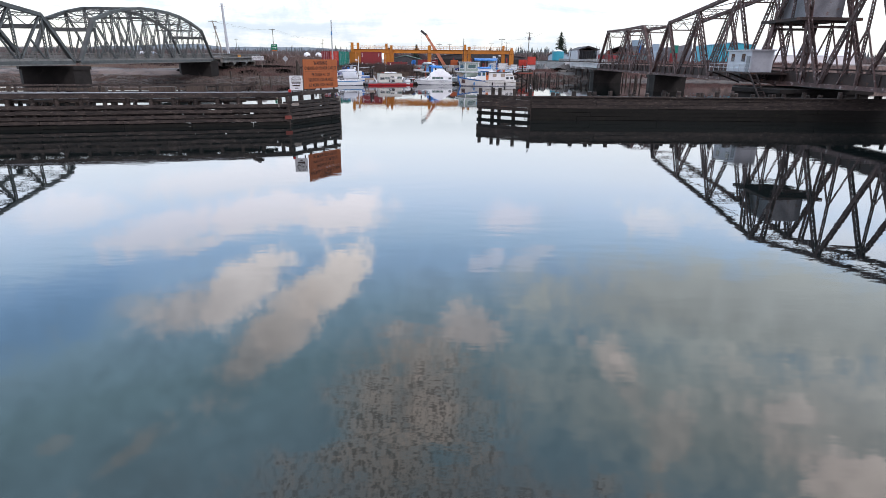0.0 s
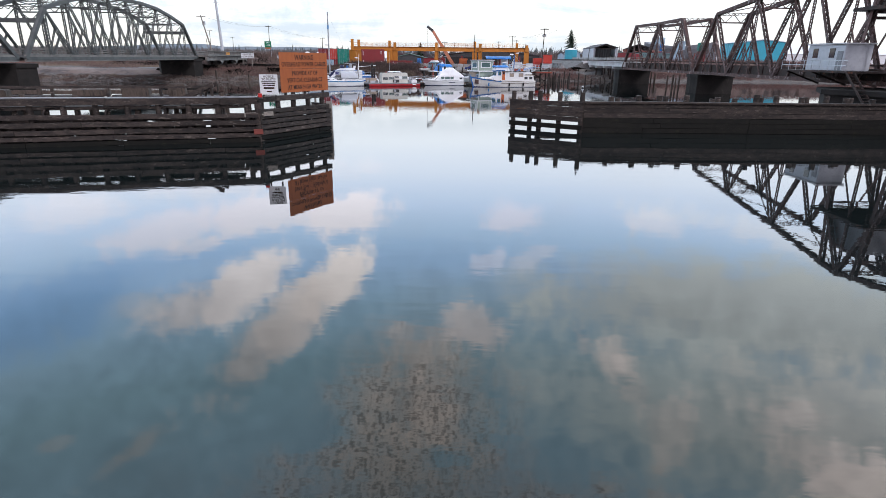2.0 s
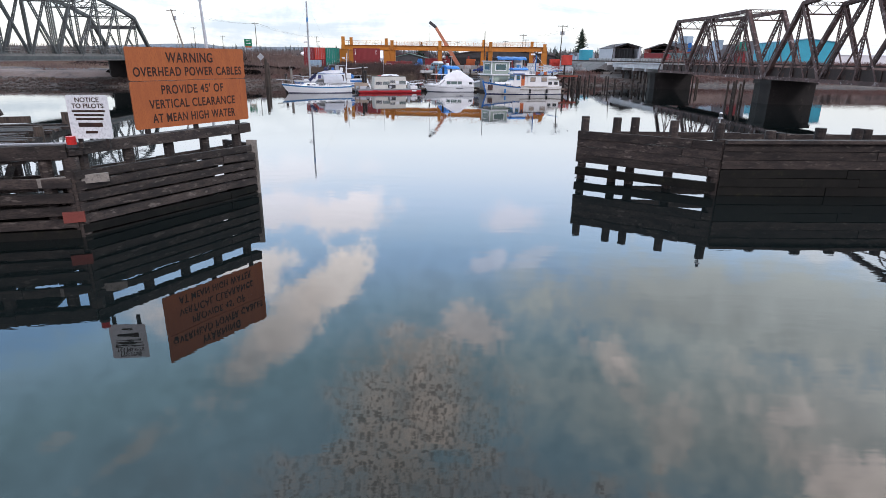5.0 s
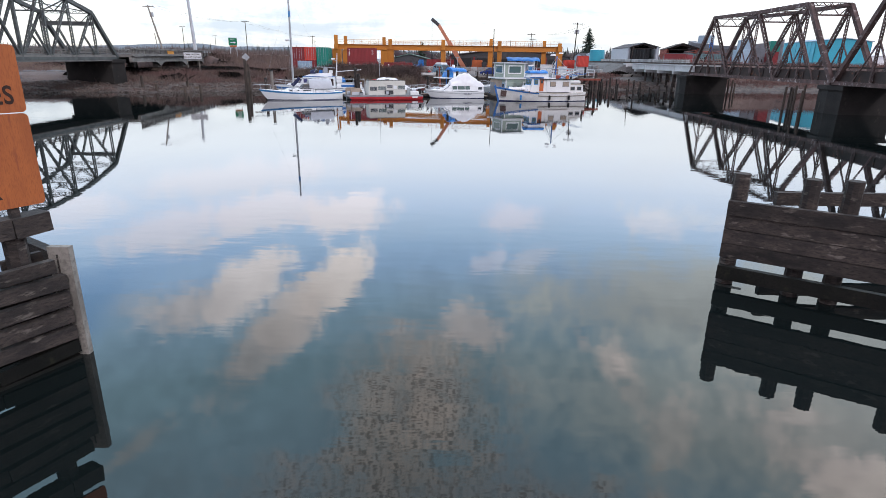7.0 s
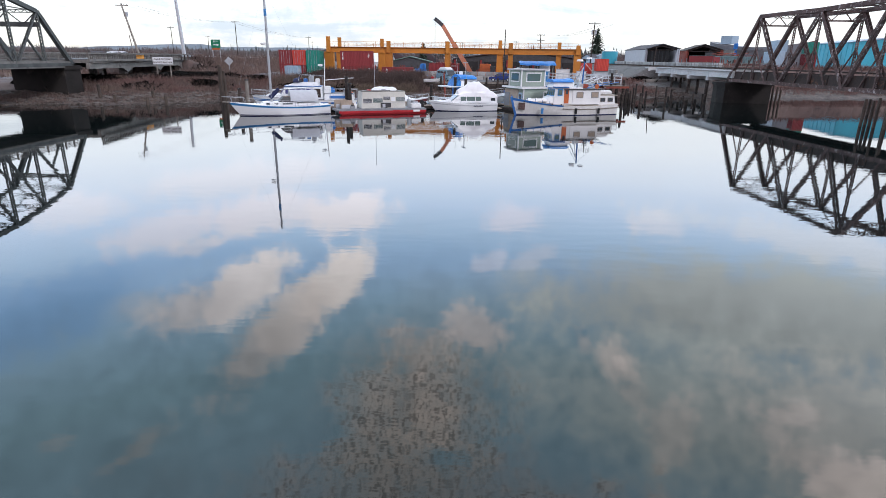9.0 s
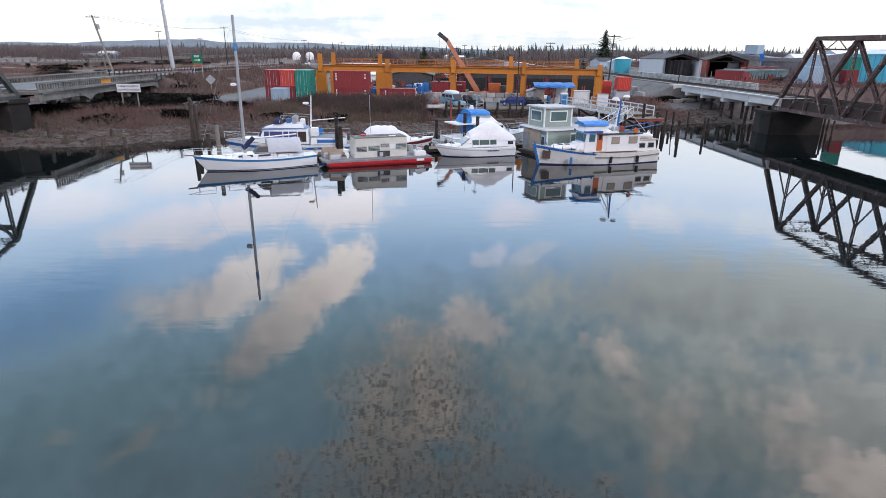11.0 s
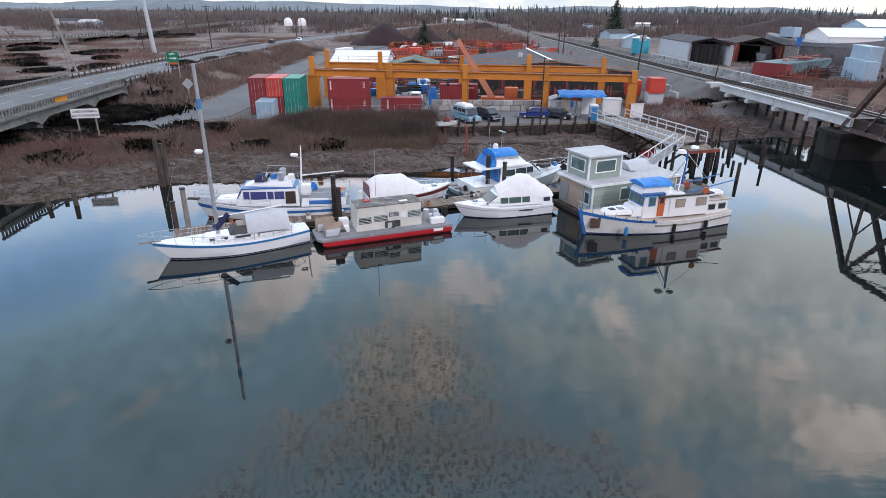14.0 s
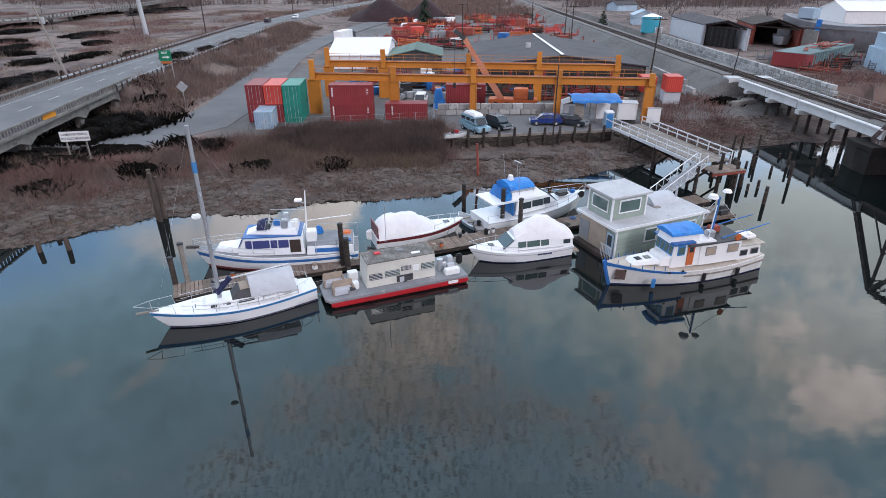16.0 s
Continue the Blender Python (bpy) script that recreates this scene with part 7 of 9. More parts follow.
# drums, pallets and tyres about the yard
random.seed(91)
for k in range(46):
    x, y = random.uniform(-27, 22), random.uniform(194, 212)
    if -25 < x < -1 and 187 < y < 204.5 and not (-17 < x < -9 and y > 195):
        continue
    j = k % 3
    if j == 0:
        t = thing("oil_drum", pose(x, y, G), "standing steel oil drum in the yard", "drum", "drums in the yard")
        mm = random.choice((BLUE_PAINT, RUST_SCRAP, DARK_METAL, WHITE))
        part("shell", one_tube((0, 0, 0), (0, 0, 0.9), 0.3, n=12), mm, t)
        part("hoop", one_tube((0, 0, 0.42), (0, 0, 0.48), 0.32, n=12), mm, t)
    elif j == 1:
        t = thing("pallet", pose(x, y, G, 0, 0, random.uniform(0, 90)), "weathered timber pallet with goods on it", "pallet", "pallets in the yard")
        for q in range(5):
            part("slat", one_box(0, -0.48 + 0.24 * q, 0.1, 1.2, 0.16, 0.03), WOOD_GREY, t)
        for q in (-0.5, 0, 0.5):
            part("bearer", one_box(q, 0, 0, 0.1, 1.1, 0.1), WOOD_GREY, t)
        part("load", bevelled(one_box(0, 0, 0.13, random.uniform(0.7, 1.1), random.uniform(0.7, 1.0), random.uniform(0.4, 1.3)), 0.05), random.choice((WHITE, BLUE_TARP, GREY_PAINT, TAN, DARK_METAL)), t)
    else:
        t = thing("tyre", pose(x, y, G, 0, 0, 0), "worn black tyre lying in the yard", "tyre", "tyres in the yard")
        bm = bmesh.new()
        path_tube(bm, [V(0.36 * math.cos(a), 0.36 * math.sin(a), 0.13) for a in np.linspace(0, 2 * math.pi, 15)], 0.13, 7)
        part("casing", bm, BLACK, t)


# ---- floating dock ----
DX, DY, DA = -29.0, 143.7, 21.7
du = V(math.cos(radians(DA)), math.sin(radians(DA)), 0)
dv = V(-du.y, du.x, 0)
D0 = V(DX, DY, 0)
dock = thing("floating_dock", pose(DX, DY, 0, 0, 0, DA), "weathered brown plank floating dock", "dock")
brd = mesh_of("deck_board", one_box(0, 0, 0.42, 0.27, 2.1, 0.06), WOOD_DECK)
for k in range(170):
    share("deck_board", brd, dock, pose(0.15 + 0.3 * k, random.uniform(-0.03, 0.03), random.uniform(-0.01, 0.01)))
for s in (-1.0, 1.0):
    for k in range(6):
        part("side_beam", one_box(4.25 + 8.5 * k, s, 0.12, 8.44, 0.16, 0.32), WOOD_DARK, dock)
for k in range(12):
    part("float_drum", one_box(2 + 4.3 * k, 0, -0.3, 1.4, 1.7, 0.45), BLACK, dock)
for x, y, h, m_, ll in ((-16.9, 147.9, 4.0, WOOD_DARK, "dark timber mooring pile beside the dock"), (-16.3, 146.7, 3.3, WOOD_DARK, "dark timber mooring pile beside the dock"), (-28.5, 145.3, 3.6, WOOD_GREY, "white-painted mooring pile with a dark cap"), (-29.3, 144.9, 2.6, WOOD_DARK, "rotten dark mooring pile at the dock's end"), (-3.2, 155.9, 3.9, WOOD_DARK, "dark timber mooring pile beside the dock"), (-1.8, 154.0, 3.7, WOOD_DARK, "dark timber mooring pile beside the dock"), (-6.6, 161, 2.6, WOOD_DARK, "dark timber mooring pile in open water")):
    t = thing("mooring_post", pose(x, y, 0), ll, "pile", "mooring piles")
    part("shaft", one_tube((0, 0, -2.2), (0, 0, h), 0.24, 0.2, n=10), m_, t)
    part("cap", one_tube((0, 0, h), (0, 0, h + 0.12), 0.25, 0.2, n=10), BLACK, t)


# ---- boats: local x to the bow, y to port, waterline at z = 0 ----
def hull_rings(L, B, fb, fs, tw=0.75, fine=2.2, draft=0.45, rake=0.9, flare=0.82, n=17, sag=0.12, full=0.45):
    rings = []
    for i in range(n):
        s = i / (n - 1)
        if s < full:
            w = tw + (1 - tw) * math.sin(s / full * math.pi / 2)
        else:
            w = max(0.02, 1 - ((s - full) / (1 - full)) ** fine)
        w *= B / 2
        z = fs + (fb - fs) * s * s - sag * math.sin(math.pi * s)
        x = -L / 2 + L * s
        k = rake * max(0, (s - 0.55) / 0.45) ** 2
        fl = flare - (flare - 0.55) * max(0, (s - 0.5) / 0.5)
        rings.append([(x, w, z), (x - k * 0.35, w * (1 + fl) / 2, z * 0.5), (x - k * 0.8, w * fl, 0.0), (x - k, w * 0.35, -draft), (x - k, -w * 0.35, -draft), (x - k * 0.8, -w * fl, 0.0), (x - k * 0.35, -w * (1 + fl) / 2, z * 0.5), (x, -w, z)])
    return rings


def band(rings, z0, z1, out=0.015):
    """A painted strake round the hull between two fractions of the freeboard."""
    bm = bmesh.new()
    for side in (0, 1):
        rows = []
        for r in rings:
            g, m, w = (Vector(r[0]), Vector(r[1]), Vector(r[2])) if side == 0 else (Vector(r[7]), Vector(r[6]), Vector(r[5]))
            at = lambda f: m.lerp(g, (f - 0.5) * 2) if f >= 0.5 else w.lerp(m, f * 2)
            o = V(0, out if side == 0 else -out, 0)
            a, b = at(z0), at(z1)
            rows.append([a + o, b + o, b - o * 2, a - o * 2])
        rows[-1] = [p + V(out, 0, 0) for p in rows[-1]]
        loft(bm, rows)
    return bm


def deck_mesh(rings, inset=0.92, lift=0.03, s0=0, s1=None):
    bm = bmesh.new()
    rows = []
    for r in rings[s0:s1]:
        g = Vector(r[0])
        y = max(0.01, g.y * inset)
        rows.append([(g.x, y, g.z + lift), (g.x, -y, g.z + lift), (g.x, -y, g.z - 0.05), (g.x, y, g.z - 0.05)])
    loft(bm, rows)
    return bm


def trunk(x0, x1, w0, w1, z0, h, front=0.5, rear=0.1, tumble=0.9, h1=None):
    """A deckhouse from x0 (aft) to x1 (forward), w0 wide aft and w1 forward, its front and rear raked."""
    bm = bmesh.new()
    h1 = h if h1 is None else h1
    quadbox(bm, [(x0, -w0 / 2, z0), (x1, -w1 / 2, z0), (x1, w1 / 2, z0), (x0, w0 / 2, z0),
                 (x0 + rear, -w0 / 2 * tumble, z0 + h), (x1 - front, -w1 / 2 * tumble, z0 + h1), (x1 - front, w1 / 2 * tumble, z0 + h1), (x0 + rear, w0 / 2 * tumble, z0 + h)])
    return bevelled(bm, 0.05, 2)


def rail_line(parent, rings, s0, s1, h, inset=0.9, name="guard_rail", step=2, r=0.022, mid=True):
    pts = {1: [], -1: []}
    for i in range(s0, s1):
        g = Vector(rings[i][0])
        for s in (1, -1):
            pts[s].append(V(g.x, max(0.03, g.y * inset) * s, g.z))
    for s in (1, -1):
        bm = bmesh.new()
        path_tube(bm, [p + V(0, 0, h) for p in pts[s]], r, 5)
        if mid:
            path_tube(bm, [p + V(0, 0, h * 0.5) for p in pts[s]], r * 0.7, 4)
        part(name, bm, GALV, parent)
        for k in range(0, len(pts[s]), step):
            part("stanchion", one_tube(pts[s][k], pts[s][k] + V(0, 0, h), r, n=5), GALV, parent)


def windows(parent, xs, y_at, z0, z1, material, tilt=0.05, name="window", frame=None):
    for a, b in xs:
        for s in (1, -1):
            w = name
            ya, yb = y_at((a + b) / 2, z0), y_at((a + b) / 2, z1)
            bm = bmesh.new()
            beam(bm, ((a + b) / 2, s * ya, z0), ((a + b) / 2, s * yb, z1), b - a, 0.05, (0, s, 0))
            o = part(w, bm, material, parent)
            if frame:
                bm = bmesh.new()
                beam(bm, ((a + b) / 2, s * (ya - 0.012), z0 - 0.06), ((a + b) / 2, s * (yb - 0.012), z1 + 0.06), b - a + 0.12, 0.05, (0, s, 0))
                part("window_frame", bm, frame, parent)


def draped(x0, x1, half, z0, z1, ridge, m=13, wob=0.05, taper=0.25):
    """A sagging cover over a boat from x0 to x1."""
    bm = bmesh.new()
    rows = []
    for i in range(m):
        f = i / (m - 1)
        x = x0 + (x1 - x0) * f
        w = half(f)
        top = z0 + ridge(f) + wob * math.sin(i * 2.3)
        ring = []
        for a in (-1.0, -0.92, -0.62, -0.3, 0, 0.3, 0.62, 0.92, 1.0):
            z = z0 + (top - z0) * (1 - abs(a) ** 2.2) + wob * 0.7 * math.sin(i * 1.7 + a * 5)
            if abs(a) == 1.0:
                z = z0 - 0.15
            ring.append((x, a * w, z))
        rows.append(ring)
    loft(bm, rows)
    return bm


def fender_ball(parent, x, y, z, material=None):
    part("fender", one_tube((x, y, z), (x, y, z + 0.6), 0.13, n=8), material or BLUE_BRIGHT, parent)


def boat(name, x, y, turn, label, category="boat"):
    return thing(name, pose(x, y, 0, 0, 0, turn), label, category, "moored boats")


# sailing boat with a grey awning
b = boat("sailing_boat", -23.5, 141.5, 205, "white sailing boat with a blue sheer stripe and grey boom awning", "sailboat")
R = hull_rings(11.2, 3.2, 1.5, 1.1, 0.55, 2.0, 0.5, 1.5, 0.85, sag=0.15)
bm = bmesh.new()
loft(bm, R)
part("hull", bm, GELCOAT, b, smooth=True)
part("sheer_stripe", band(R, 0.80, 0.97), BLUE_BRIGHT, b, "bright blue stripe")
part("waterline_stripe", band(R, 0.02, 0.10), NAVY, b)
part("deck", deck_mesh(R), WHITE, b)
part("coachroof", trunk(-1.8, 2.4, 1.9, 1.3, 1.05, 0.45, 0.5, 0.1), GELCOAT, b, smooth=True)
windows(b, ((-1.2, -0.1), (0.4, 0.9), (1.3, 1.7)), lambda x, z: 0.9 - 0.07 * (x + 1.2), 1.2, 1.38, GLASS)
part("hatch", bevelled(one_box(2.9, 0, 1.16, 0.6, 0.6, 0.08), 0.02), GLASS, b)
part("spray_hood", trunk(-1.3, 0.3, 1.8, 1.5, 1.45, 0.62, 0.6, 0.0, 0.8), DARK_METAL, b, "dark spray hood with a tan top")
part("spray_hood_top", one_box(-0.8, 0, 2.06, 0.85, 1.2, 0.04), TAN, b)
part("cockpit_coaming", trunk(-4.6, -1.8, 1.9, 2.1, 1.05, 0.3, 0.05, 0.1), GELCOAT, b)
part("awning", draped(-4.1, -1.0, lambda f: 1.35 - 0.25 * f, 1.7, 2.7, lambda f: 1.05 + 0.05 * f, m=9, wob=0.03), CLOTH_GREY, b, "grey canvas awning", smooth=True)
part("mast", one_tube((1.0, 0, 1.3), (0.95, 0, 13.6), 0.15, 0.12, n=10), GALV, b)
part("mast_band", one_tube((0.97, 0, 10.6), (0.96, 0, 11.3), 0.155, n=10), BLUE_BRIGHT, b)
part("boom", one_tube((0.9, 0, 2.75), (-3.9, 0, 3.05), 0.07, n=8), GALV, b)
part("sail_cover", one_tube((1.15, 0, 1.9), (0.1, 0, 2.9), 0.26, 0.2, n=8), NAVY, b, "navy sail cover")
for e in ((5.0, 0, 1.45), (-5.0, 0, 1.05), (1.2, 1.5, 1.15), (1.2, -1.5, 1.15)):
    part("stay", one_tube(e, (0.95, 0, 13.4), 0.006, n=4), GALV, b)
for z in (6.0, 9.3):
    part("spreader", one_beam((0.96, -0.9, z), (0.96, 0.9, z), 0.06, 0.05), GALV, b)
part("radar_dome", bevelled(one_box(1.45, 0.1, 7.6, 0.55, 0.55, 0.25), 0.08), WHITE, b)
part("bowsprit", one_beam((4.9, 0, 1.47), (6.3, 0, 1.55), 0.16, 0.1), WOOD_GREY, b)
for s in (-1, 1):
    bm = bmesh.new()
    path_tube(bm, [V(3.9, s * 0.75, 1.35), V(4.0, s * 0.75, 2.0), V(5.4, s * 0.5, 2.05), V(6.35, 0, 2.1)], 0.022, 5)
    path_tube(bm, [V(5.4, s * 0.5, 2.05), V(5.3, s * 0.2, 1.45)], 0.02, 5)
    part("pulpit", bm, GALV, b)
    bm = bmesh.new()
    path_tube(bm, [V(-4.2, s * 1.15, 1.05), V(-4.2, s * 1.15, 1.75), V(-5.1, s * 0.6, 1.8), V(-5.1, 0, 1.8)], 0.022, 5)
    part("pushpit", bm, GALV, b)
rail_line(b, R, 2, 14, 0.6, mid=True)
for x in (-3.5, 0.9, 2.6):
    part("deck_box", bevelled(one_box(x, 0.9 if x < 2 else -0.7, 1.12, 0.5, 0.35, 0.2), 0.03), random.choice((WHITE, BLUE_PAINT, BLACK)), b)

# white motor yacht with blue stripe and flying bridge
b = boat("motor_yacht", -22.5, 149.4, 187, "white motor yacht with a dark blue stripe and blue window covers", "motor yacht")
R = hull_rings(13.2, 3.9, 1.75, 1.25, 0.8, 2.4, 0.5, 1.2, 0.85)
bm = bmesh.new()
loft(bm, R)
part("hull", bm, GELCOAT, b, smooth=True)
part("hull_stripe", band(R, 0.62, 0.82), BLUE_PAINT, b, "dark blue hull stripe")
part("boot_stripe", band(R, 0.0, 0.12), MAROON, b)
part("deck", deck_mesh(R), GREY_PAINT, b, "grey painted deck")
part("deckhouse", trunk(-2.4, 3.0, 3.1, 2.7, 1.3, 1.55, 0.7, 0.15, 0.9), GELCOAT, b, smooth=True)
windows(b, ((-1.15, -0.35), (-0.25, 0.25), (0.35, 1.65), (1.75, 2.25)), lambda x, z: 1.575 - 0.037 * (x + 2.4) - 0.1 * (z - 1.3), 1.95, 2.6, GLASS_BLUE)
windows(b, ((-2.1, -1.25),), lambda x, z: 1.575 - 0.1 * (z - 1.3), 1.55, 2.6, STEEL_RUST_DARK, name="side_door")
part("windscreen", one_beam((2.86, 0, 1.95), (2.50, 0, 2.68), 2.3, 0.06, (1, 0, 0.4)), GLASS_BLUE, b)
part("forward_trunk", trunk(2.8, 5.0, 2.2, 1.3, 1.45, 0.42, 0.4, 0.0), GELCOAT, b)
part("fly_bridge", trunk(-1.9, 2.3, 2.5, 1.3, 2.88, 0.48, 1.3, 0.1, 0.88), GELCOAT, b, smooth=True)
part("fly_stripe", one_box(0.1, 0, 2.84, 4.6, 2.74, 0.07), BLUE_PAINT, b)
part("fly_screen", trunk(0.2, 0.9, 1.9, 1.5, 3.36, 0.42, 0.35, 0.1, 0.85), GLASS, b)
for y in (-0.7, 0.7):
    part("helm_seat", bevelled(one_box(-0.9, y, 3.36, 0.5, 0.5, 0.75), 0.08), GALV, b)
part("fly_cover", draped(0.5, 1.3, lambda f: 0.85, 3.45, 4.4, lambda f: 0.5 - 0.2 * f, m=6, wob=0.08), NAVY, b, "folded navy canvas", smooth=True)
part("fly_seat", bevelled(one_box(-1.7, 0.3, 3.3, 0.5, 0.9, 0.5), 0.06), WHITE, b)
part("fly_locker", bevelled(one_box(-0.2, 0.0, 3.34, 0.5, 0.5, 0.45), 0.06), BLUE_PAINT, b)
for s in (-1, 1):
    bm = bmesh.new()
    path_tube(bm, [V(0.6, s * 1.15, 3.5), V(0.4, s * 1.15, 4.25), V(-2.4, s * 1.2, 4.1), V(-2.4, s * 1.2, 2.9)], 0.022, 5)
    part("fly_rail", bm, GALV, b)
part("mast", one_tube((-2.5, 0, 2.9), (-2.7, 0, 6.2), 0.08, 0.05, n=8), WHITE, b)
part("mast_boom", one_tube((-2.6, 0, 3.6), (-6.2, 0, 3.9), 0.05, n=6), WHITE, b)
part("radar", bevelled(one_box(-2.1, 0, 5.3, 0.6, 0.5, 0.22), 0.06), WHITE, b)
part("radar_bracket", one_beam((-2.65, 0, 5.1), (-2.0, 0, 5.3), 0.06, 0.06), GALV, b)
part("aft_coaming", trunk(-6.3, -2.5, 3.3, 3.3, 1.25, 0.7, 0.1, 0.1, 0.94), GELCOAT, b)
windows(b, ((-5.8, -3.2),), lambda x, z: 1.68 - 0.14 * (z - 1.25), 1.45, 1.78, BLUE_PAINT, name="side_panel")
part("aft_deck", one_box(-4.4, 0, 1.95, 3.7, 2.9, 0.05), GREY_PAINT, b)
part("deck_seat", bevelled(one_box(-2.9, 0.3, 2.0, 0.8, 0.9, 0.9), 0.06), WHITE, b)
part("tarp_bundle", bevelled(one_box(-3.4, -0.9, 2.0, 0.8, 0.6, 0.7, taper=0.6), 0.12), BLUE_TARP, b)
part("hatch", bevelled(one_box(-5.7, 0.7, 2.0, 0.8, 0.7, 0.08), 0.02), BLUE_PAINT, b)
part("rope_coil", one_tube((-5.7, -0.8, 2.0), (-5.7, -0.8, 2.15), 0.4, 0.3, n=12), ORANGE, b)
rail_line(b, R, 8, 17, 0.7)
rail_line(b, R, 0, 6, 1.3, 0.94, mid=False)
part("anchor_platform", one_beam((6.2, 0, 1.75), (7.2, 0, 1.8), 0.35, 0.12), WOOD_DARK, b)

# camper on a raft with a red float
b = boat("house_raft", -12.65, 145.55, 21.3, "grey raft with a red float carrying an old white camper", "raft")
L_, W_ = 11.2, 3.9
bm = bmesh.new()
prism(bm, [(-5.3, -1.9), (5.5, -1.9), (5.5, 1.9), (-4.6, 1.9), (-5.6, 0.7), (-5.6, -1.5)], 0.42, 0.62)
part("raft_deck", bm, GREY_PAINT, b)
for y in (-1.6, 0.0, 1.6):
    part("float_tube", one_tube((-5.0, y, 0.10), (5.4, y, 0.10), 0.27, n=14), RED_PAINT if y < 0 else GREY_PAINT, b, "red float" if y < 0 else "", smooth=True)
part("float_rail", one_box(0.1, -1.97, 0.16, 10.7, 0.1, 0.26), RED_PAINT, b)
for x in (-2.5, 1.6, 4.2):
    part("patch", one_box(x, -2.04, 0.24, 0.8, 0.06, 0.22), WHITE if x > 3 else RED_PAINT, b)
cam_ = part("camper_body", trunk(-2.4, 3.1, 2.2, 2.2, 0.62, 1.95, 0.05, 0.15, 0.97), CREAM, b, "dirty white aluminium camper body")
part("camper_roof", one_box(0.4, 0, 2.56, 5.3, 2.1, 0.07), ROOF_MOSS, b, "mossy grey camper roof")
for k in range(7):
    part("roof_seam", one_box(-2.0 + 0.8 * k, 0, 2.625, 0.06, 2.0, 0.03), ROOF_MOSS, b)
part("roof_vent", bevelled(one_box(-1.1, 0.4, 2.63, 0.5, 0.4, 0.1), 0.03), RED_PAINT, b)
part("roof_vent", bevelled(one_box(0.7, 0.2, 2.63, 0.5, 0.4, 0.12), 0.03), GREY_PAINT, b)
part("roof_vent", bevelled(one_box(1.7, -0.5, 2.63, 0.7, 0.3, 0.06), 0.02), WHITE, b)
for a, c, z0, z1, m_ in ((-2.15, -1.15, 1.25, 1.75, GLASS), (-0.95, 0.2, 1.3, 1.8, GLASS_TEAL), (0.32, 1.12, 1.62, 1.98, GLASS), (1.92, 3.0, 1.42, 1.92, GLASS_TEAL)):
    w_ = part("window", one_box((a + c) / 2, -1.095, z0, c - a, 0.05, z1 - z0), m_, b)
    for k in range(4):
        part("louvre", one_box((a + c) / 2, -1.125, z0 + 0.06 + (z1 - z0) * k / 4, c - a - 0.04, 0.02, 0.035), GREY_ROOF, w_)
part("side_hatch", one_box(1.52, -1.09, 1.45, 0.5, 0.05, 0.45), GELCOAT, b)
part("wheel_arch", one_box(0.6, -1.09, 0.7, 1.3, 0.05, 0.55), DARK_METAL, b)
part("wheel", one_tube((0.6, -1.14, 0.92), (0.6, -0.95, 0.92), 0.3, n=14), DARK_METAL, b)
part("wheel_box", one_box(0.35, -1.15, 0.72, 0.35, 0.06, 0.4), CLOTH_GREY, b)
part("trim_line", one_box(0.35, -1.095, 1.3, 5.2, 0.04, 0.05), CLOTH_GREY, b)
for i in range(11):
    x, y = random.choice(((-4.6, -0.9), (-3.9, 0.4), (-3.3, -0.6), (-4.7, 0.6), (-3.0, 0.9), (4.1, 0.3), (4.6, -0.8), (3.7, 1.0), (-3.6, -1.3), (4.9, 0.9), (-4.2, -0.2)))
    bm = one_box(x + random.uniform(-0.2, 0.2), y + random.uniform(-0.2, 0.2), 0.62, random.uniform(0.35, 0.8), random.uniform(0.3, 0.6), random.uniform(0.25, 0.8))
    part("crate", bevelled(bm, 0.03), random.choice((WHITE, GREY_PAINT, CLOTH_GREY, DARK_METAL, WHITE)), b)
part("cooler", bevelled(one_box(4.4, -1.2, 0.62, 1.2, 0.5, 0.5), 0.05), WHITE, b, "white cooler box")
for x, y in ((-4.15, -1.05), (-4.55, 0.35)):
    seat_ = part("loveseat", bevelled(one_box(x, y, 0.64, 1.5, 0.65, 0.42), 0.06), CLOTH_GREY, b, "weathered grey wicker loveseat")
    part("backrest", bevelled(one_box(x, y + 0.32, 0.64, 1.5, 0.14, 0.95), 0.06), TAN, seat_)
    for s in (-0.72, 0.72):
        part("armrest", bevelled(one_box(x + s, y, 0.64, 0.14, 0.7, 0.68), 0.05), TAN, seat_)
part("gas_bottle", one_tube((3.75, -0.3, 0.62), (3.75, -0.3, 1.6), 0.24, n=12), GALV, b, smooth=True)
part("outboard", bevelled(one_box(5.7, 0.4, 0.5, 0.5, 0.4, 0.9), 0.1), BLACK, b)
part("flag_pole", one_tube((-0.2, 0.9, 2.8), (-0.2, 0.9, 6.6), 0.025, n=5), GALV, b)

# cabin cruiser under a white cover
b = boat("cabin_cruiser", -2.35, 150.3, 195, "white cabin cruiser with a white canvas over its bridge", "cabin cruiser")
R = hull_rings(8.9, 3.1, 1.35, 1.0, 0.88, 2.3, 0.4, 1.2, 0.85)
bm = bmesh.new()
loft(bm, R)
part("hull", bm, GELCOAT, b, smooth=True)
part("rub_strake", band(R, 0.72, 0.80), CLOTH_GREY, b)
part("boot_stripe", band(R, 0.0, 0.08), NAVY, b)
part("deck", deck_mesh(R), GELCOAT, b)
part("deckhouse", trunk(-3.6, 1.9, 2.6, 2.1, 1.05, 0.95, 1.3, 0.1, 0.88), GELCOAT, b, smooth=True)
part("windscreen", one_beam((1.72, 0, 1.25), (0.82, 0, 1.96), 1.85, 0.06, (1, 0, 1)), GLASS, b)
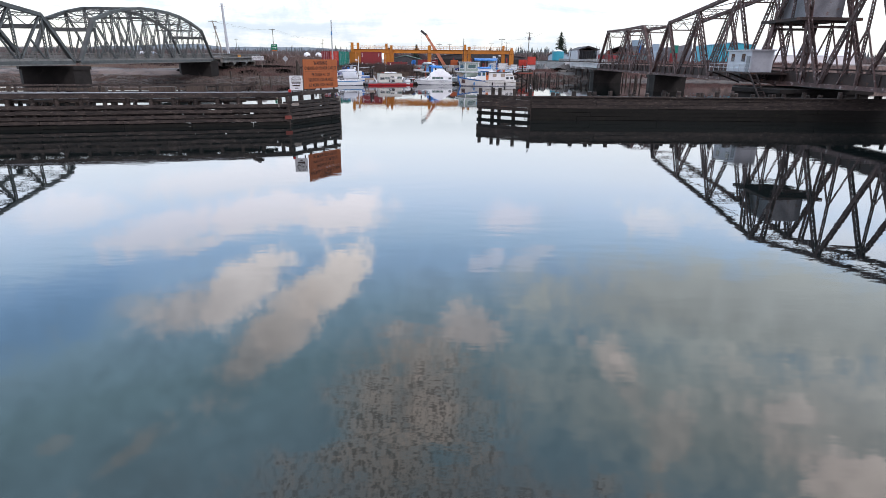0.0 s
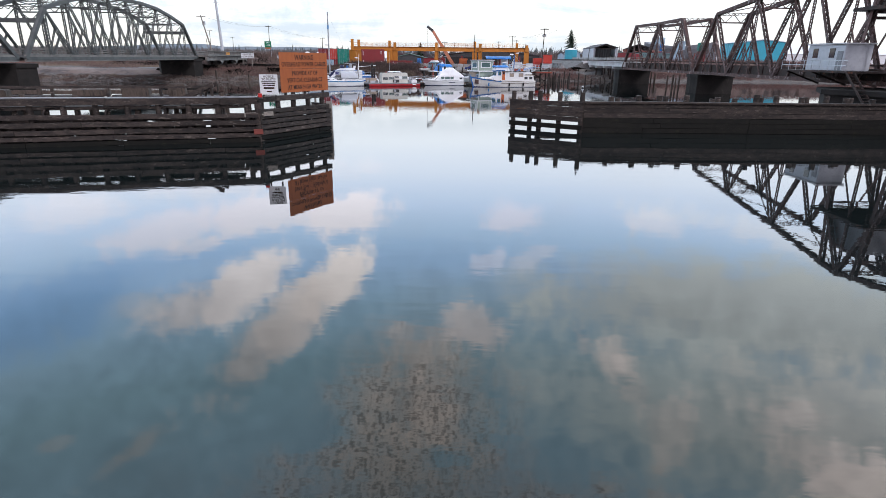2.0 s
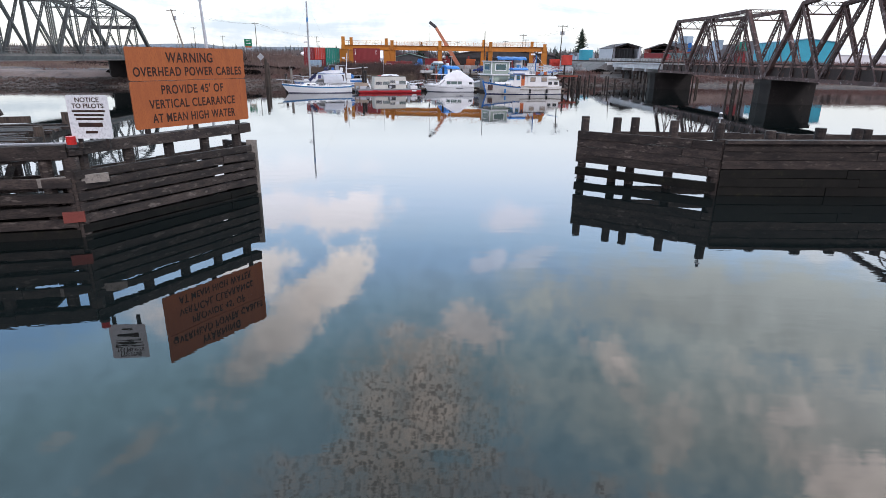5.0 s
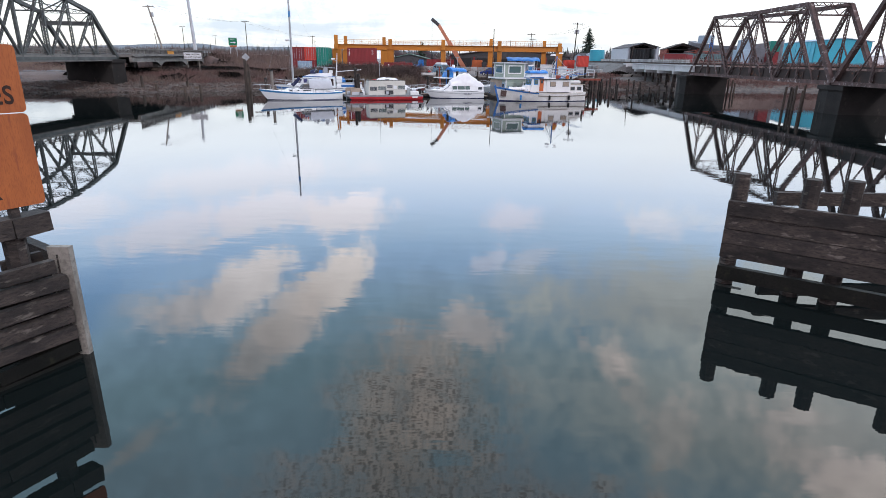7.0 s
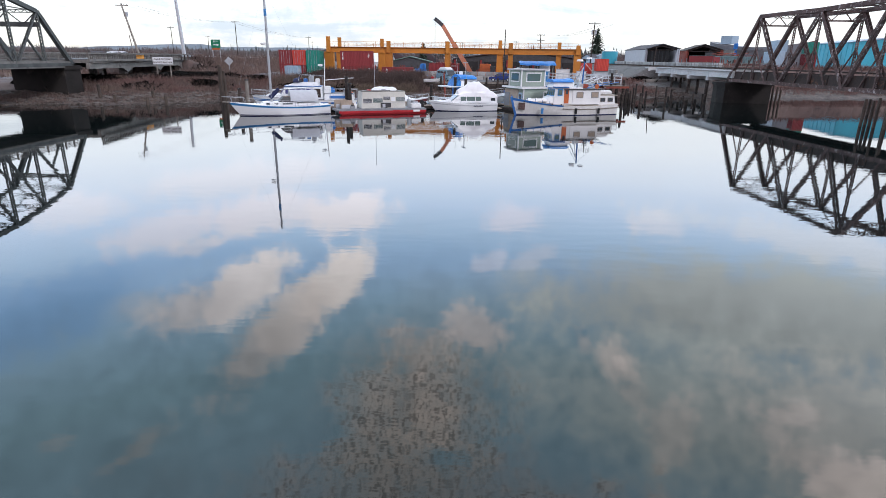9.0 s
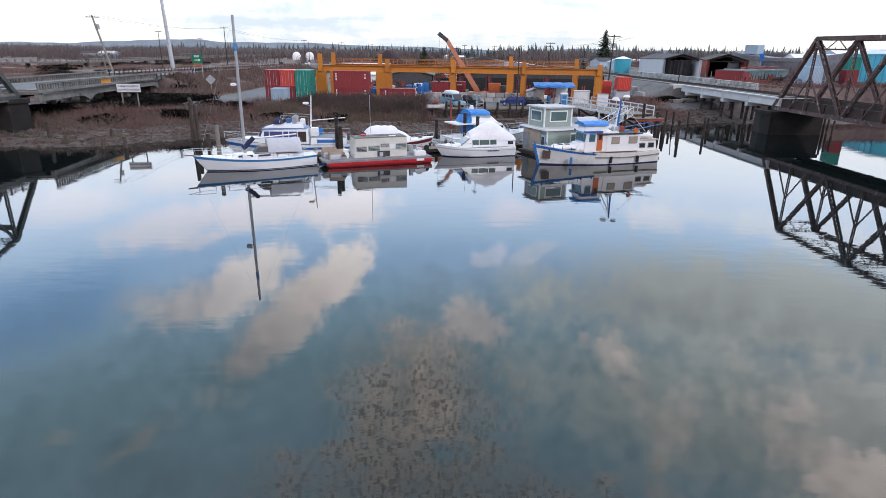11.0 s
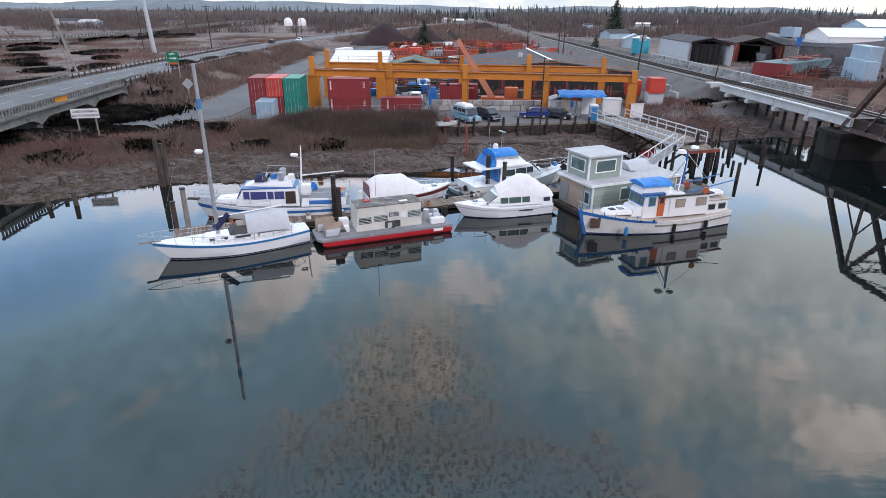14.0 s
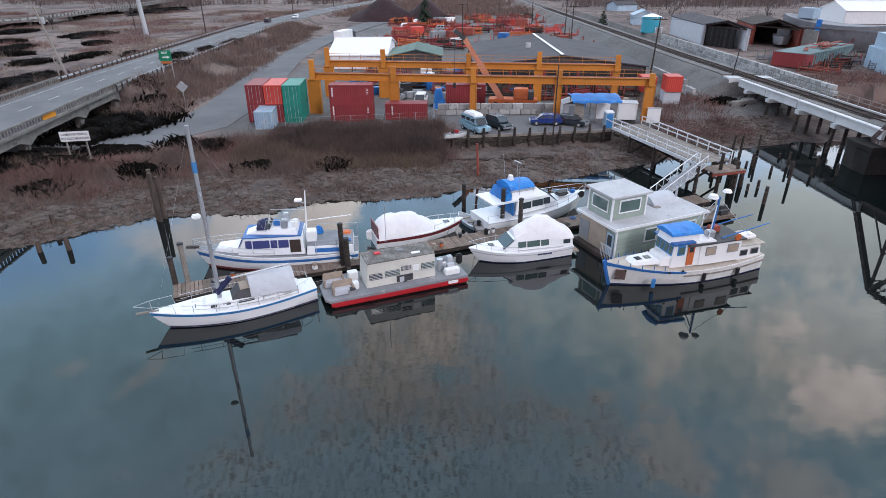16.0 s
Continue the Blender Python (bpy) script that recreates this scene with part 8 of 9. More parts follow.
windows(b, ((-2.2, -1.5), (-1.4, -0.3), (-0.2, 0.5)), lambda x, z: 1.325 - 0.045 * (x + 3.6) - 0.164 * (z - 1.05), 1.3, 1.8, GLASS_TEAL)
part("bow_trunk", trunk(1.6, 3.4, 1.7, 0.8, 1.15, 0.22, 0.5, 0.0), GELCOAT, b)
part("hatch", bevelled(one_box(2.5, 0, 1.37, 0.5, 0.5, 0.05), 0.02), GLASS, b)
part("bridge_coaming", trunk(-2.8, 0.9, 2.2, 1.7, 1.98, 0.5, 0.9, 0.0, 0.9), GELCOAT, b, smooth=True)
part("bridge_cover", draped(-4.4, 0.7, lambda f: 1.3 - 0.35 * f, 1.85, 3.9, lambda f: min(0.3 + 3.4 * f, 1.75, 0.75 + 2.6 * (1 - f)), m=17, wob=0.05), CLOTH_WHITE, b, "crumpled white canvas cover", smooth=True)
part("aft_panel", trunk(-4.4, -3.4, 2.6, 2.6, 1.0, 0.9, 0, 0.05), GELCOAT, b)
windows(b, ((-4.1, -3.5),), lambda x, z: 1.325 - 0.14 * (z - 1.0), 1.3, 1.65, GLASS)
rail_line(b, R, 9, 17, 0.5, mid=False)
part("swim_step", one_box(-4.75, 0, 0.3, 0.7, 2.4, 0.08), TAN, b)
for k in range(6):
    part("marking", one_box(-1.2 - 0.22 * k, 1.53, 0.62, 0.16, 0.03, 0.12), NAVY, b)

# runabout with maroon sides under a white cover
b = boat("covered_runabout", -10.9, 154.2, 20.5, "maroon and white runabout under a large white cover", "motorboat")
R = hull_rings(8.6, 2.7, 1.3, 0.95, 0.9, 2.2, 0.4, 1.1, 0.85)
bm = bmesh.new()
loft(bm, R)
part("hull", bm, GELCOAT, b, smooth=True)
part("hull_stripe", band(R, 0.55, 0.88), MAROON, b, "maroon hull stripe")
part("deck", deck_mesh(R), GELCOAT, b)
part("cover", draped(-4.1, 1.6, lambda f: 1.38 - 0.35 * f * f, 1.0, 3.0, lambda f: min(1.75 - 0.1 * f, 0.95 + 6 * f, 0.25 + 3.4 * (1 - f)), m=15, wob=0.05), CLOTH_WHITE, b, "draped white tarpaulin", smooth=True)
part("aft_curtain", one_box(-4.15, 0, 0.95, 0.08, 2.3, 1.1), MAROON, b)
part("hatch", bevelled(one_box(2.6, 0, 1.17, 0.5, 0.5, 0.05), 0.02), GLASS, b)
rail_line(b, R, 10, 17, 0.45, mid=False)
part("outboard", bevelled(one_box(-4.6, 0.3, 0.4, 0.5, 0.4, 0.9), 0.1), WHITE, b)

# two small dinghies
for x, y, tn, mm, ll in ((-6.3, 157.4, 118, PALE_BLUE, "small pale blue skiff tied to the dock"), (-5.2, 155.6, 100, BLACK, "small dark inflatable dinghy tied to the dock")):
    b = boat("dinghy", x, y, tn, ll, "dinghy")
    R = hull_rings(3.6, 1.5, 0.55, 0.45, 0.85, 2.2, 0.2, 0.5, 0.8, n=9, sag=0.03)
    bm = bmesh.new()
    loft(bm, R)
    part("hull", bm, mm, b, smooth=True)
    part("floor", deck_mesh(R, 0.82, 0.012), GREY_PAINT, b)
    part("gunwale", band(R, 0.85, 1.0, 0.03), WHITE if mm is PALE_BLUE else DARK_METAL, b)
    for xx in (-0.9, 0.2):
        part("thwart", one_box(xx, 0, 0.5, 0.3, 1.2, 0.05), WOOD_GREY, b)
    part("outboard", bevelled(one_box(-1.9, 0, 0.3, 0.35, 0.3, 0.7), 0.06), BLACK, b)
b = boat("dinghy", -6.9, 180.0, 20, "small white skiff with red gear at the lot's edge", "dinghy")
b.location.z = 2.45
R = hull_rings(3.4, 1.4, 0.55, 0.45, 0.85, 2.2, 0.15, 0.5, 0.8, n=9, sag=0.03)
bm = bmesh.new()
loft(bm, R)
part("hull", bm, WHITE, b, smooth=True)
part("floor", deck_mesh(R, 0.82, 0.012), GREY_PAINT, b)
part("gear", bevelled(one_box(0, 0, 0.5, 0.6, 0.5, 0.35), 0.1), RED_PAINT, b)

# sport fisher with blue canvas
b = boat("sport_cruiser", 0.2, 158.9, 26.5, "white sport cruiser with a blue canvas bimini on its flying bridge", "motor yacht")
R = hull_rings(12.4, 4.0, 1.75, 1.15, 0.9, 2.3, 0.5, 1.4, 0.82)
bm = bmesh.new()
loft(bm, R)
part("hull", bm, GELCOAT, b, smooth=True)
part("rub_strake", band(R, 0.90, 0.98), CLOTH_GREY, b)
part("deck", deck_mesh(R), GELCOAT, b)
part("deckhouse", trunk(-3.2, 2.2, 3.2, 2.4, 1.3, 1.35, 1.5, 0.2, 0.9), GELCOAT, b, smooth=True)
windows(b, ((-2.6, -1.4), (-1.2, 0.0), (0.15, 0.9)), lambda x, z: 1.63 - 0.074 * (x + 3.2) - 0.12 * (z - 1.3), 1.75, 2.35, GLASS)
part("windscreen", one_beam((2.0, 0, 1.65), (1.0, 0, 2.55), 2.1, 0.06, (1, 0, 1)), GLASS, b)
part("bridge_wing", one_box(-2.9, 0, 2.66, 5.6, 3.2, 0.14), GELCOAT, b)
part("fly_bridge", trunk(-3.6, 0.4, 2.9, 1.9, 2.7, 0.75, 0.9, 0.1, 0.9), GELCOAT, b, smooth=True)
part("bimini", draped(-3.7, -1.0, lambda f: 1.3, 3.85, 4.4, lambda f: 0.5 - 0.15 * f, m=9, wob=0.03), BLUE_TARP, b, "bright blue canvas top", smooth=True)
for x in (-3.6, -1.1):
    for s in (-1, 1):
        part("canopy_pole", one_tube((x, s * 1.22, 3.3), (x, s * 1.22, 3.95), 0.025, n=5), GALV, b)
part("clear_curtain", trunk(-3.55, -0.7, 2.4, 2.2, 3.35, 0.6, 0.35, 0.0, 0.98), CLOTH_GREY, b, "pale clear plastic curtain")
part("blue_dodger", trunk(-4.4, -3.3, 2.8, 2.7, 2.7, 0.95, 0.3, 0.4, 0.9), BLUE_TARP, b)
part("aft_curtain", one_box(-3.4, 0, 1.3, 0.08, 3.0, 1.35), BLUE_TARP, b)
part("radar_dome", one_tube((-2.9, 0, 4.3), (-2.9, 0, 4.75), 0.3, 0.22, n=12), WHITE, b)
part("antenna", one_tube((-2.6, 1.2, 2.8), (-2.9, 1.4, 6.4), 0.02, n=5), GALV, b)
part("antenna", one_tube((-2.6, -1.2, 2.8), (-2.9, -1.4, 6.0), 0.02, n=5), GALV, b)
part("light_bar", one_beam((-2.2, -0.6, 5.9), (-2.2, 0.6, 5.9), 0.15, 0.1), GALV, b)
part("light_mast", one_tube((-2.2, 0, 4.2), (-2.2, 0, 5.9), 0.03, n=5), GALV, b)
rail_line(b, R, 8, 17, 0.75)
part("deck_dinghy", bevelled(one_box(3.4, 0.2, 1.65, 1.3, 0.8, 0.35), 0.12), DARK_METAL, b)
part("anchor_winch", bevelled(one_box(4.6, 0, 1.75, 0.5, 0.4, 0.35), 0.06), BLUE_PAINT, b)
part("tyre_fender", one_tube((5.2, -0.75, 1.7), (5.2, -0.6, 1.7), 0.35, n=12), BLACK, b)
rail_line(b, R, 0, 4, 0.6, mid=False)

# houseboat
b = boat("houseboat", 8.6, 153.0, 23.5, "sage green two-storey houseboat with white trim", "houseboat")
part("pontoon", one_box(0, 0, -0.3, 10.2, 5.3, 0.65), WOOD_DARK, b)
HB = 9.4
part("lower_wall", one_box(0.2, 0, 0.35, HB, 4.7, 2.6), SAGE, b)
brd2 = mesh_of("siding_board", one_box(0, 0, 0, HB - 0.24, 0.04, 0.21), SAGE)
for k in range(12):
    share("siding_board", brd2, b, pose(0.2, -2.365, 0.4 + 0.21 * k, -4, 0, 0))
brd3 = mesh_of("siding_board", one_box(0, 0, 0, 4.5, 0.04, 0.21), SAGE)
part("porch_screen", one_box(-4.55, 0.6, 0.45, 0.08, 3.6, 2.3), TAN, b, "weathered plywood porch screen")
part("porch_screen", one_box(-4.6, 1.7, 0.6, 0.06, 1.3, 1.7), GREY_PAINT, b)
part("main_roof", one_box(0.15, 0, 2.95, HB + 0.7, 5.2, 0.16), GREY_ROOF, b, "worn white flat roof")
part("roof_trim", one_box(0.15, -2.62, 2.9, HB + 0.74, 0.06, 0.22), WHITE, b)
part("roof_trim", one_box(-4.9, 0, 2.9, 0.06, 5.2, 0.22), WHITE, b)
for k, (x, y) in enumerate(((1.6, 0.3), (3.1, 1.0))):
    part("roof_hatch", one_box(x, y, 3.11, 0.6, 1.3, 0.05), WOOD_GREY, b)
part("upper_wall", one_box(-2.35, 0.55, 3.11, 3.5, 3.1, 2.0), SAGE, b)
part("upper_roof", one_box(-2.3, 0.55, 5.11, 4.1, 3.7, 0.16), GREY_ROOF, b)
for sx in (-4.1, -0.6):
    for sy in (-1.0, 2.1):
        part("corner_trim", one_box(sx, sy, 3.11, 0.14, 0.14, 2.0), WHITE, b)
for sx in (-4.5, 4.9):
    part("corner_trim", one_box(sx, -2.37, 0.35, 0.14, 0.14, 2.6), WHITE, b)


def framed(parent, x, y, z, w, h, axis_):
    if axis_ == "y":
        f = part("window", one_box(x, y - 0.02, z, w + 0.24, 0.06, h + 0.24), WHITE, parent, "white framed window")
        part("pane", one_box(x, y - 0.045, z + 0.12, w, 0.03, h), GLASS_TEAL, f)
    else:
        f = part("window", one_box(x - 0.02, y, z, 0.06, w + 0.24, h + 0.24), WHITE, parent, "white framed window")
        part("pane", one_box(x - 0.045, y, z + 0.12, 0.03, w, h), GLASS_TEAL, f)


framed(b, -2.3, -1.02, 3.65, 2.0, 0.95, "y")
framed(b, -4.12, 0.55, 3.65, 1.9, 0.95, "x")
framed(b, -0.9, -2.40, 1.3, 1.1, 1.0, "y")
framed(b, 3.6, -2.40, 1.3, 0.8, 0.9, "y")
part("door", one_box(-4.58, -1.75, 0.4, 0.07, 0.85, 2.0), PALE_BLUE, b)
part("door_pane", one_box(-4.63, -1.75, 1.3, 0.04, 0.5, 0.9), GLASS, b)
for k in range(7):
    part("porch_rail", one_tube((-4.95, -2.4 + 0.2 * k, 0.35), (-4.95, -2.4 + 0.2 * k, 1.35), 0.025, n=5), ALU, b)
part("porch_rail_top", one_tube((-4.95, -2.5, 1.35), (-4.95, -1.0, 1.35), 0.03, n=5), ALU, b)
part("canopy", draped(1.5, 4.3, lambda f: 1.3, 3.1, 4.2, lambda f: 0.7, m=6, wob=0.03), CLOTH_GREY, b, "grey rounded canopy", smooth=True).location.y = 1.3
part("outboard", bevelled(one_box(0.2, -2.8, 0.4, 0.5, 0.4, 0.8), 0.1), DARK_METAL, b)
part("chimney", one_tube((4.3, 0.5, 3.1), (4.3, 0.5, 4.4), 0.1, n=8), GALV, b)

# old white trawler with blue bow
b = boat("fishing_trawler", 10.15, 147.1, 196, "old white wooden fishing trawler with blue bow trim and tarp", "trawler")
R = hull_rings(13.8, 3.9, 2.05, 1.3, 0.7, 2.6, 0.6, 0.7, 0.9, sag=0.35, full=0.4)
bm = bmesh.new()
loft(bm, R)
part("hull", bm, WHITE_WORN, b, "peeling white planked hull", smooth=True)
part("boot_stripe", band(R, 0.0, 0.07), NAVY, b)
part("guard_strake", band(R[:10], 0.62, 0.72, 0.07), WOOD_GREY, b)
part("bow_rail_stripe", band(R[9:], 0.86, 1.0, 0.04), BLUE_PAINT, b, "blue bow rail")
part("deck", deck_mesh(R), DECK_WORN, b, "worn cream deck")
part("stem_post", one_beam((6.2, 0, -0.3), (6.95, 0, 2.15), 0.18, 0.3), BLUE_PAINT, b, "blue stem")
part("hawse_plate", one_beam((5.45, 0.80, 1.05), (6.2, 0.47, 1.1), 0.05, 0.8), STEEL_RUST, b, "rusty hawse plate")
part("wheelhouse", trunk(-1.9, 1.9, 2.7, 2.3, 1.25, 2.0, 0.2, 0.0, 0.97), WHITE, b)
part("wheelhouse_trim", one_box(0.95, 0, 3.2, 1.9, 2.65, 0.16), BLUE_PAINT, b)
for y in (-0.78, -0.26, 0.26, 0.78):
    part("front_window", one_beam((1.80, y, 2.35), (1.72, y, 3.0), 0.38, 0.06, (1, 0, 0)), GLASS_TEAL, b)
    part("front_frame", one_beam((1.785, y, 2.25), (1.70, y, 3.1), 0.5, 0.05, (1, 0, 0)), BLUE_BRIGHT, b)
for s in (-1, 1):
    part("side_window", one_box(1.1, s * 1.205, 2.4, 0.5, 0.06, 0.6), GLASS_TEAL, b)
    part("window_frame", one_box(1.1, s * 1.195, 2.3, 0.64, 0.05, 0.8), BLUE_BRIGHT, b)
    part("door", one_box(0.25, s * 1.25, 1.4, 0.6, 0.06, 1.75), ORANGE, b, "orange-red cabin door")
    part("door_pane", one_box(0.25, s * 1.275, 2.5, 0.35, 0.04, 0.45), GLASS, b)
part("deckhouse", trunk(-4.4, -0.5, 2.7, 2.7, 1.25, 1.75, 0.0, 0.05, 0.98), WHITE, b)
windows(b, ((-1.9, -1.1), (-4.0, -3.1)), lambda x, z: 1.365, 2.1, 2.7, TAN, name="side_window", frame=GREY_PAINT)
part("deckhouse_roof", one_box(-2.0, 0, 3.02, 5.2, 2.95, 0.1), DARK_METAL, b)
part("front_coaming", trunk(1.7, 2.7, 2.1, 1.8, 1.4, 0.75, 0.35, 0.0), WHITE, b)
part("trunk_cabin", trunk(2.6, 4.9, 1.8, 1.2, 1.6, 0.35, 0.3, 0.0), WHITE, b)
for x in (3.3, 4.1):
    part("hatch", bevelled(one_box(x, 0.1, 1.96, 0.5, 0.5, 0.05), 0.02), GLASS, b)
part("top_box", trunk(-0.6, 2.0, 2.0, 1.7, 3.25, 0.75, 0.4, 0.0), WHITE, b)
part("tarpaulin", draped(-0.7, 2.0, lambda f: 1.12 - 0.1 * f, 4.02, 4.5, lambda f: 0.26 - 0.08 * f, m=10, wob=0.04), BLUE_TARP, b, "bright blue tarpaulin", smooth=True)
part("aft_house", trunk(-6.6, -4.2, 2.4, 2.7, 1.15, 1.15, 0.0, 0.15, 0.96), WHITE, b)
part("aft_roof", one_box(-5.4, 0, 2.3, 2.7, 2.55, 0.08), DECK_WORN, b, "worn cream aft roof")
windows(b, ((-6.1, -5.5), (-5.0, -4.4)), lambda x, z: 1.235 + 0.0625 * (x + 6.6), 1.6, 2.0, GLASS, name="side_window", frame=WOOD_GREY)
part("mast", one_tube((-2.4, 0, 3.0), (-2.5, 0, 6.3), 0.12, 0.08, n=8), BLUE_PAINT, b, "blue mast")
part("radar_dome", one_tube((-1.8, 0.1, 6.3), (-1.8, 0.1, 6.55), 0.42, 0.3, n=14), WHITE, b)
part("radar_dome", one_tube((-3.1, 0, 6.6), (-3.1, 0, 6.78), 0.35, 0.25, n=14), WHITE, b)
for s in (-1, 1):
    part("trolling_pole", one_tube((-2.6, s * 1.0, 3.2), (-7.0, s * 0.9, 3.9), 0.06, 0.04, n=6), BLUE_PAINT, b)
    part("stay", one_tube((-2.5, 0, 6.2), (-1.0 - 4 * (s > 0), s * 1.2, 3.2), 0.02, n=4), GALV, b)
    part("mast_leg", one_tube((-1.4, s * 0.9, 3.1), (-2.4, 0, 5.6), 0.05, n=6), GALV, b)
part("skiff", bevelled(one_box(-5.4, 0.2, 2.5, 2.2, 1.0, 0.4, taper=0.85), 0.15), WHITE, b, "white skiff on the aft roof")
part("life_ring", one_tube((-3.6, 1.5, 3.4), (-3.6, 1.6, 3.4), 0.28, n=14), ORANGE, b, "orange life ring")
part("winch", bevelled(one_box(-1.9, 0.4, 3.1, 0.7, 0.6, 0.6), 0.08), GALV, b)
part("barrel", one_tube((-1.2, -0.3, 3.1), (-1.2, -0.3, 3.8), 0.28, n=12), WHITE, b)
part("gear_box", bevelled(one_box(-3.0, -0.5, 3.1, 0.9, 0.6, 0.5), 0.05), RUST_SCRAP, b)
for x, z in ((3.6, 0.55), (-3.9, 0.5), (-0.8, 0.5)):
    part("fender", one_tube((x, 1.95 if x < 3 else 1.75, z - 0.3), (x, 1.98 if x < 3 else 1.78, z + 0.35), 0.15, n=8), BLUE_BRIGHT if x > 0 else BLACK, b)
for i in range(11, 17):
    g = Vector(R[i][0])
    for s in (1, -1):
        part("bow_stanchion", one_tube((g.x, g.y * s * 0.95, g.z), (g.x, g.y * s * 0.95, g.z + 0.35), 0.03, n=5), BLUE_PAINT, b)
for z0, x in ((1.6, 5.7), (1.35, 2.4), (1.3, 1.2)):
    part("porthole", one_tube((x, 1.0 if x > 5 else 1.86, z0), (x, 1.05 if x > 5 else 1.92, z0), 0.09, n=8), BLACK, b)
# a moored work float behind, with rubbish and rigging
wf = thing("work_float", pose(16.5, 158.2, 0, 0, 0, 21), "low grey-brown work float loaded with gear", "float")
part("float_deck", one_box(0, 0, 0.2, 6.0, 2.6, 0.3), WOOD_DECK, wf)
for k in range(9):
    part("gear_box", bevelled(one_box(random.uniform(-2.6, 2.6), random.uniform(-0.9, 0.9), 0.5, random.uniform(0.4, 1.0), random.uniform(0.3, 0.7), random.uniform(0.2, 0.7)), 0.04), random.choice((WOOD_GREY, GREY_PAINT, WOOD_DECK, DARK_METAL)), wf)


# mooring lines from the boats to the dock
def line(a, b, sag=0.35):
    bm = bmesh.new()
    a, b = Vector(a), Vector(b)
    path_tube(bm, [a.lerp(b, i / 8) - V(0, 0, sag * 4 * (i / 8) * (1 - i / 8)) for i in range(9)], 0.02, 4)
    solo("mooring_line", bm, WOOD_GREY, "slack pale mooring rope between a boat and the dock", "rope", "mooring lines")


line((-18.6, 143.9, 1.1), (-17.2, 147.4, 0.5))
line((-27.5, 141.0, 1.3), (-27.6, 144.2, 0.5))
line((-16.6, 149.6, 1.2), (-16.2, 149.4, 0.5), 0.1)
line((1.8, 151.6, 1.0), (1.6, 155.3, 0.5))
line((-6.4, 149.4, 1.2), (-5.6, 152.8, 0.5))
line((3.9, 145.5, 1.9), (4.6, 150.9, 0.9), 0.6)
line((4.6, 161.0, 1.6), (3.0, 157.0, 0.5))
line((-8.0, 155.9, 1.1), (-8.6, 152.6, 0.5))
# odds and ends on the dock
random.seed(44)
for k in range(26):
    f = random.uniform(1, 46)
    p = D0 + du * f + dv * random.choice((-0.8, 0.8)) * random.uniform(0.5, 1.0)
    t = thing("dock_gear", pose(p.x, p.y, 0.48, 0, 0, random.uniform(0, 90)), "small bin, box or coil of gear on the dock boards", "dock gear", "gear on the dock")
    kind_ = k % 3
    if kind_ == 0:
        part("box", bevelled(one_box(0, 0, 0, random.uniform(0.3, 0.7), random.uniform(0.3, 0.5), random.uniform(0.2, 0.5)), 0.03), random.choice((WHITE, BLUE_PAINT, GREY_PAINT, WOOD_GREY)), t)
        part("lid", one_box(0, 0, 0.2, 0.3, 0.3, 0.34), random.choice((WHITE, DARK_METAL, TAN)), t)
    elif kind_ == 1:
        part("bucket", one_tube((0, 0, 0), (0, 0, 0.38), 0.14, 0.17, n=10), random.choice((WHITE, BLACK, ORANGE)), t)
        part("rim", one_tube((0, 0, 0.36), (0, 0, 0.4), 0.185, n=10), DARK_METAL, t)
    else:
        bm = bmesh.new()
        for r_ in (0.3, 0.22):
            path_tube(bm, [V(r_ * math.cos(a), r_ * math.sin(a), 0.05 + 0.12 * (0.3 - r_)) for a in np.linspace(0, 2 * math.pi, 11)], 0.035, 5)
        part("rope_coil", bm, random.choice((WOOD_GREY, BLUE_PAINT, DARK_METAL)), t)


# ---- plants ----
def stems(name, spots, material, label, category, seed, h=(0.6, 1.6), lean=0.35, width=0.03, per=9, spread=0.5):
    """Many thin leafless stems as one mesh; spots: (x, y, z, scale)."""
    rnd = np.random.RandomState(seed)
    vs, fs = [], []
    for x, y, z, k in spots:
        for _ in range(per):
            a = rnd.uniform(0, 2 * math.pi)
            bx_, by_ = x + rnd.normal(0, spread), y + rnd.normal(0, spread)
            hh = rnd.uniform(*h) * k
            lx, ly = rnd.normal(0, lean) * hh, rnd.normal(0, lean) * hh
            w = width * rnd.uniform(0.6, 1.4)
            ca, sa = math.cos(a) * w, math.sin(a) * w
            n0 = len(vs)
            vs += [(bx_ - ca, by_ - sa, z - 0.1), (bx_ + ca, by_ + sa, z - 0.1), (bx_ + lx * 0.5 + ca * 0.7, by_ + ly * 0.5 + sa * 0.7, z + hh * 0.62), (bx_ + lx * 0.5 - ca * 0.7, by_ + ly * 0.5 - sa * 0.7, z + hh * 0.62), (bx_ + lx, by_ + ly, z + hh)]
            fs += [(n0, n0 + 1, n0 + 2, n0 + 3), (n0 + 3, n0 + 2, n0 + 4)]
            if rnd.rand() < 0.7:
                m = len(vs)
                tx, ty = rnd.normal(0, 0.3) * hh, rnd.normal(0, 0.3) * hh
                p = (bx_ + lx * 0.3, by_ + ly * 0.3, z + hh * 0.45)
                vs += [(p[0] - ca * 0.6, p[1] - sa * 0.6, p[2]), (p[0] + ca * 0.6, p[1] + sa * 0.6, p[2]), (p[0] + tx, p[1] + ty, p[2] + hh * 0.45)]
                fs.append((m, m + 1, m + 2))
    me = bpy.data.meshes.new(name)
    me.from_pydata(vs, [], fs)
    me.materials.append(material)
    return tagged(new(name, me), label, category, kind="stuff")


rnd = np.random.RandomState(4)
spots_a, spots_b, spots_c, spots_d = [], [], [], []
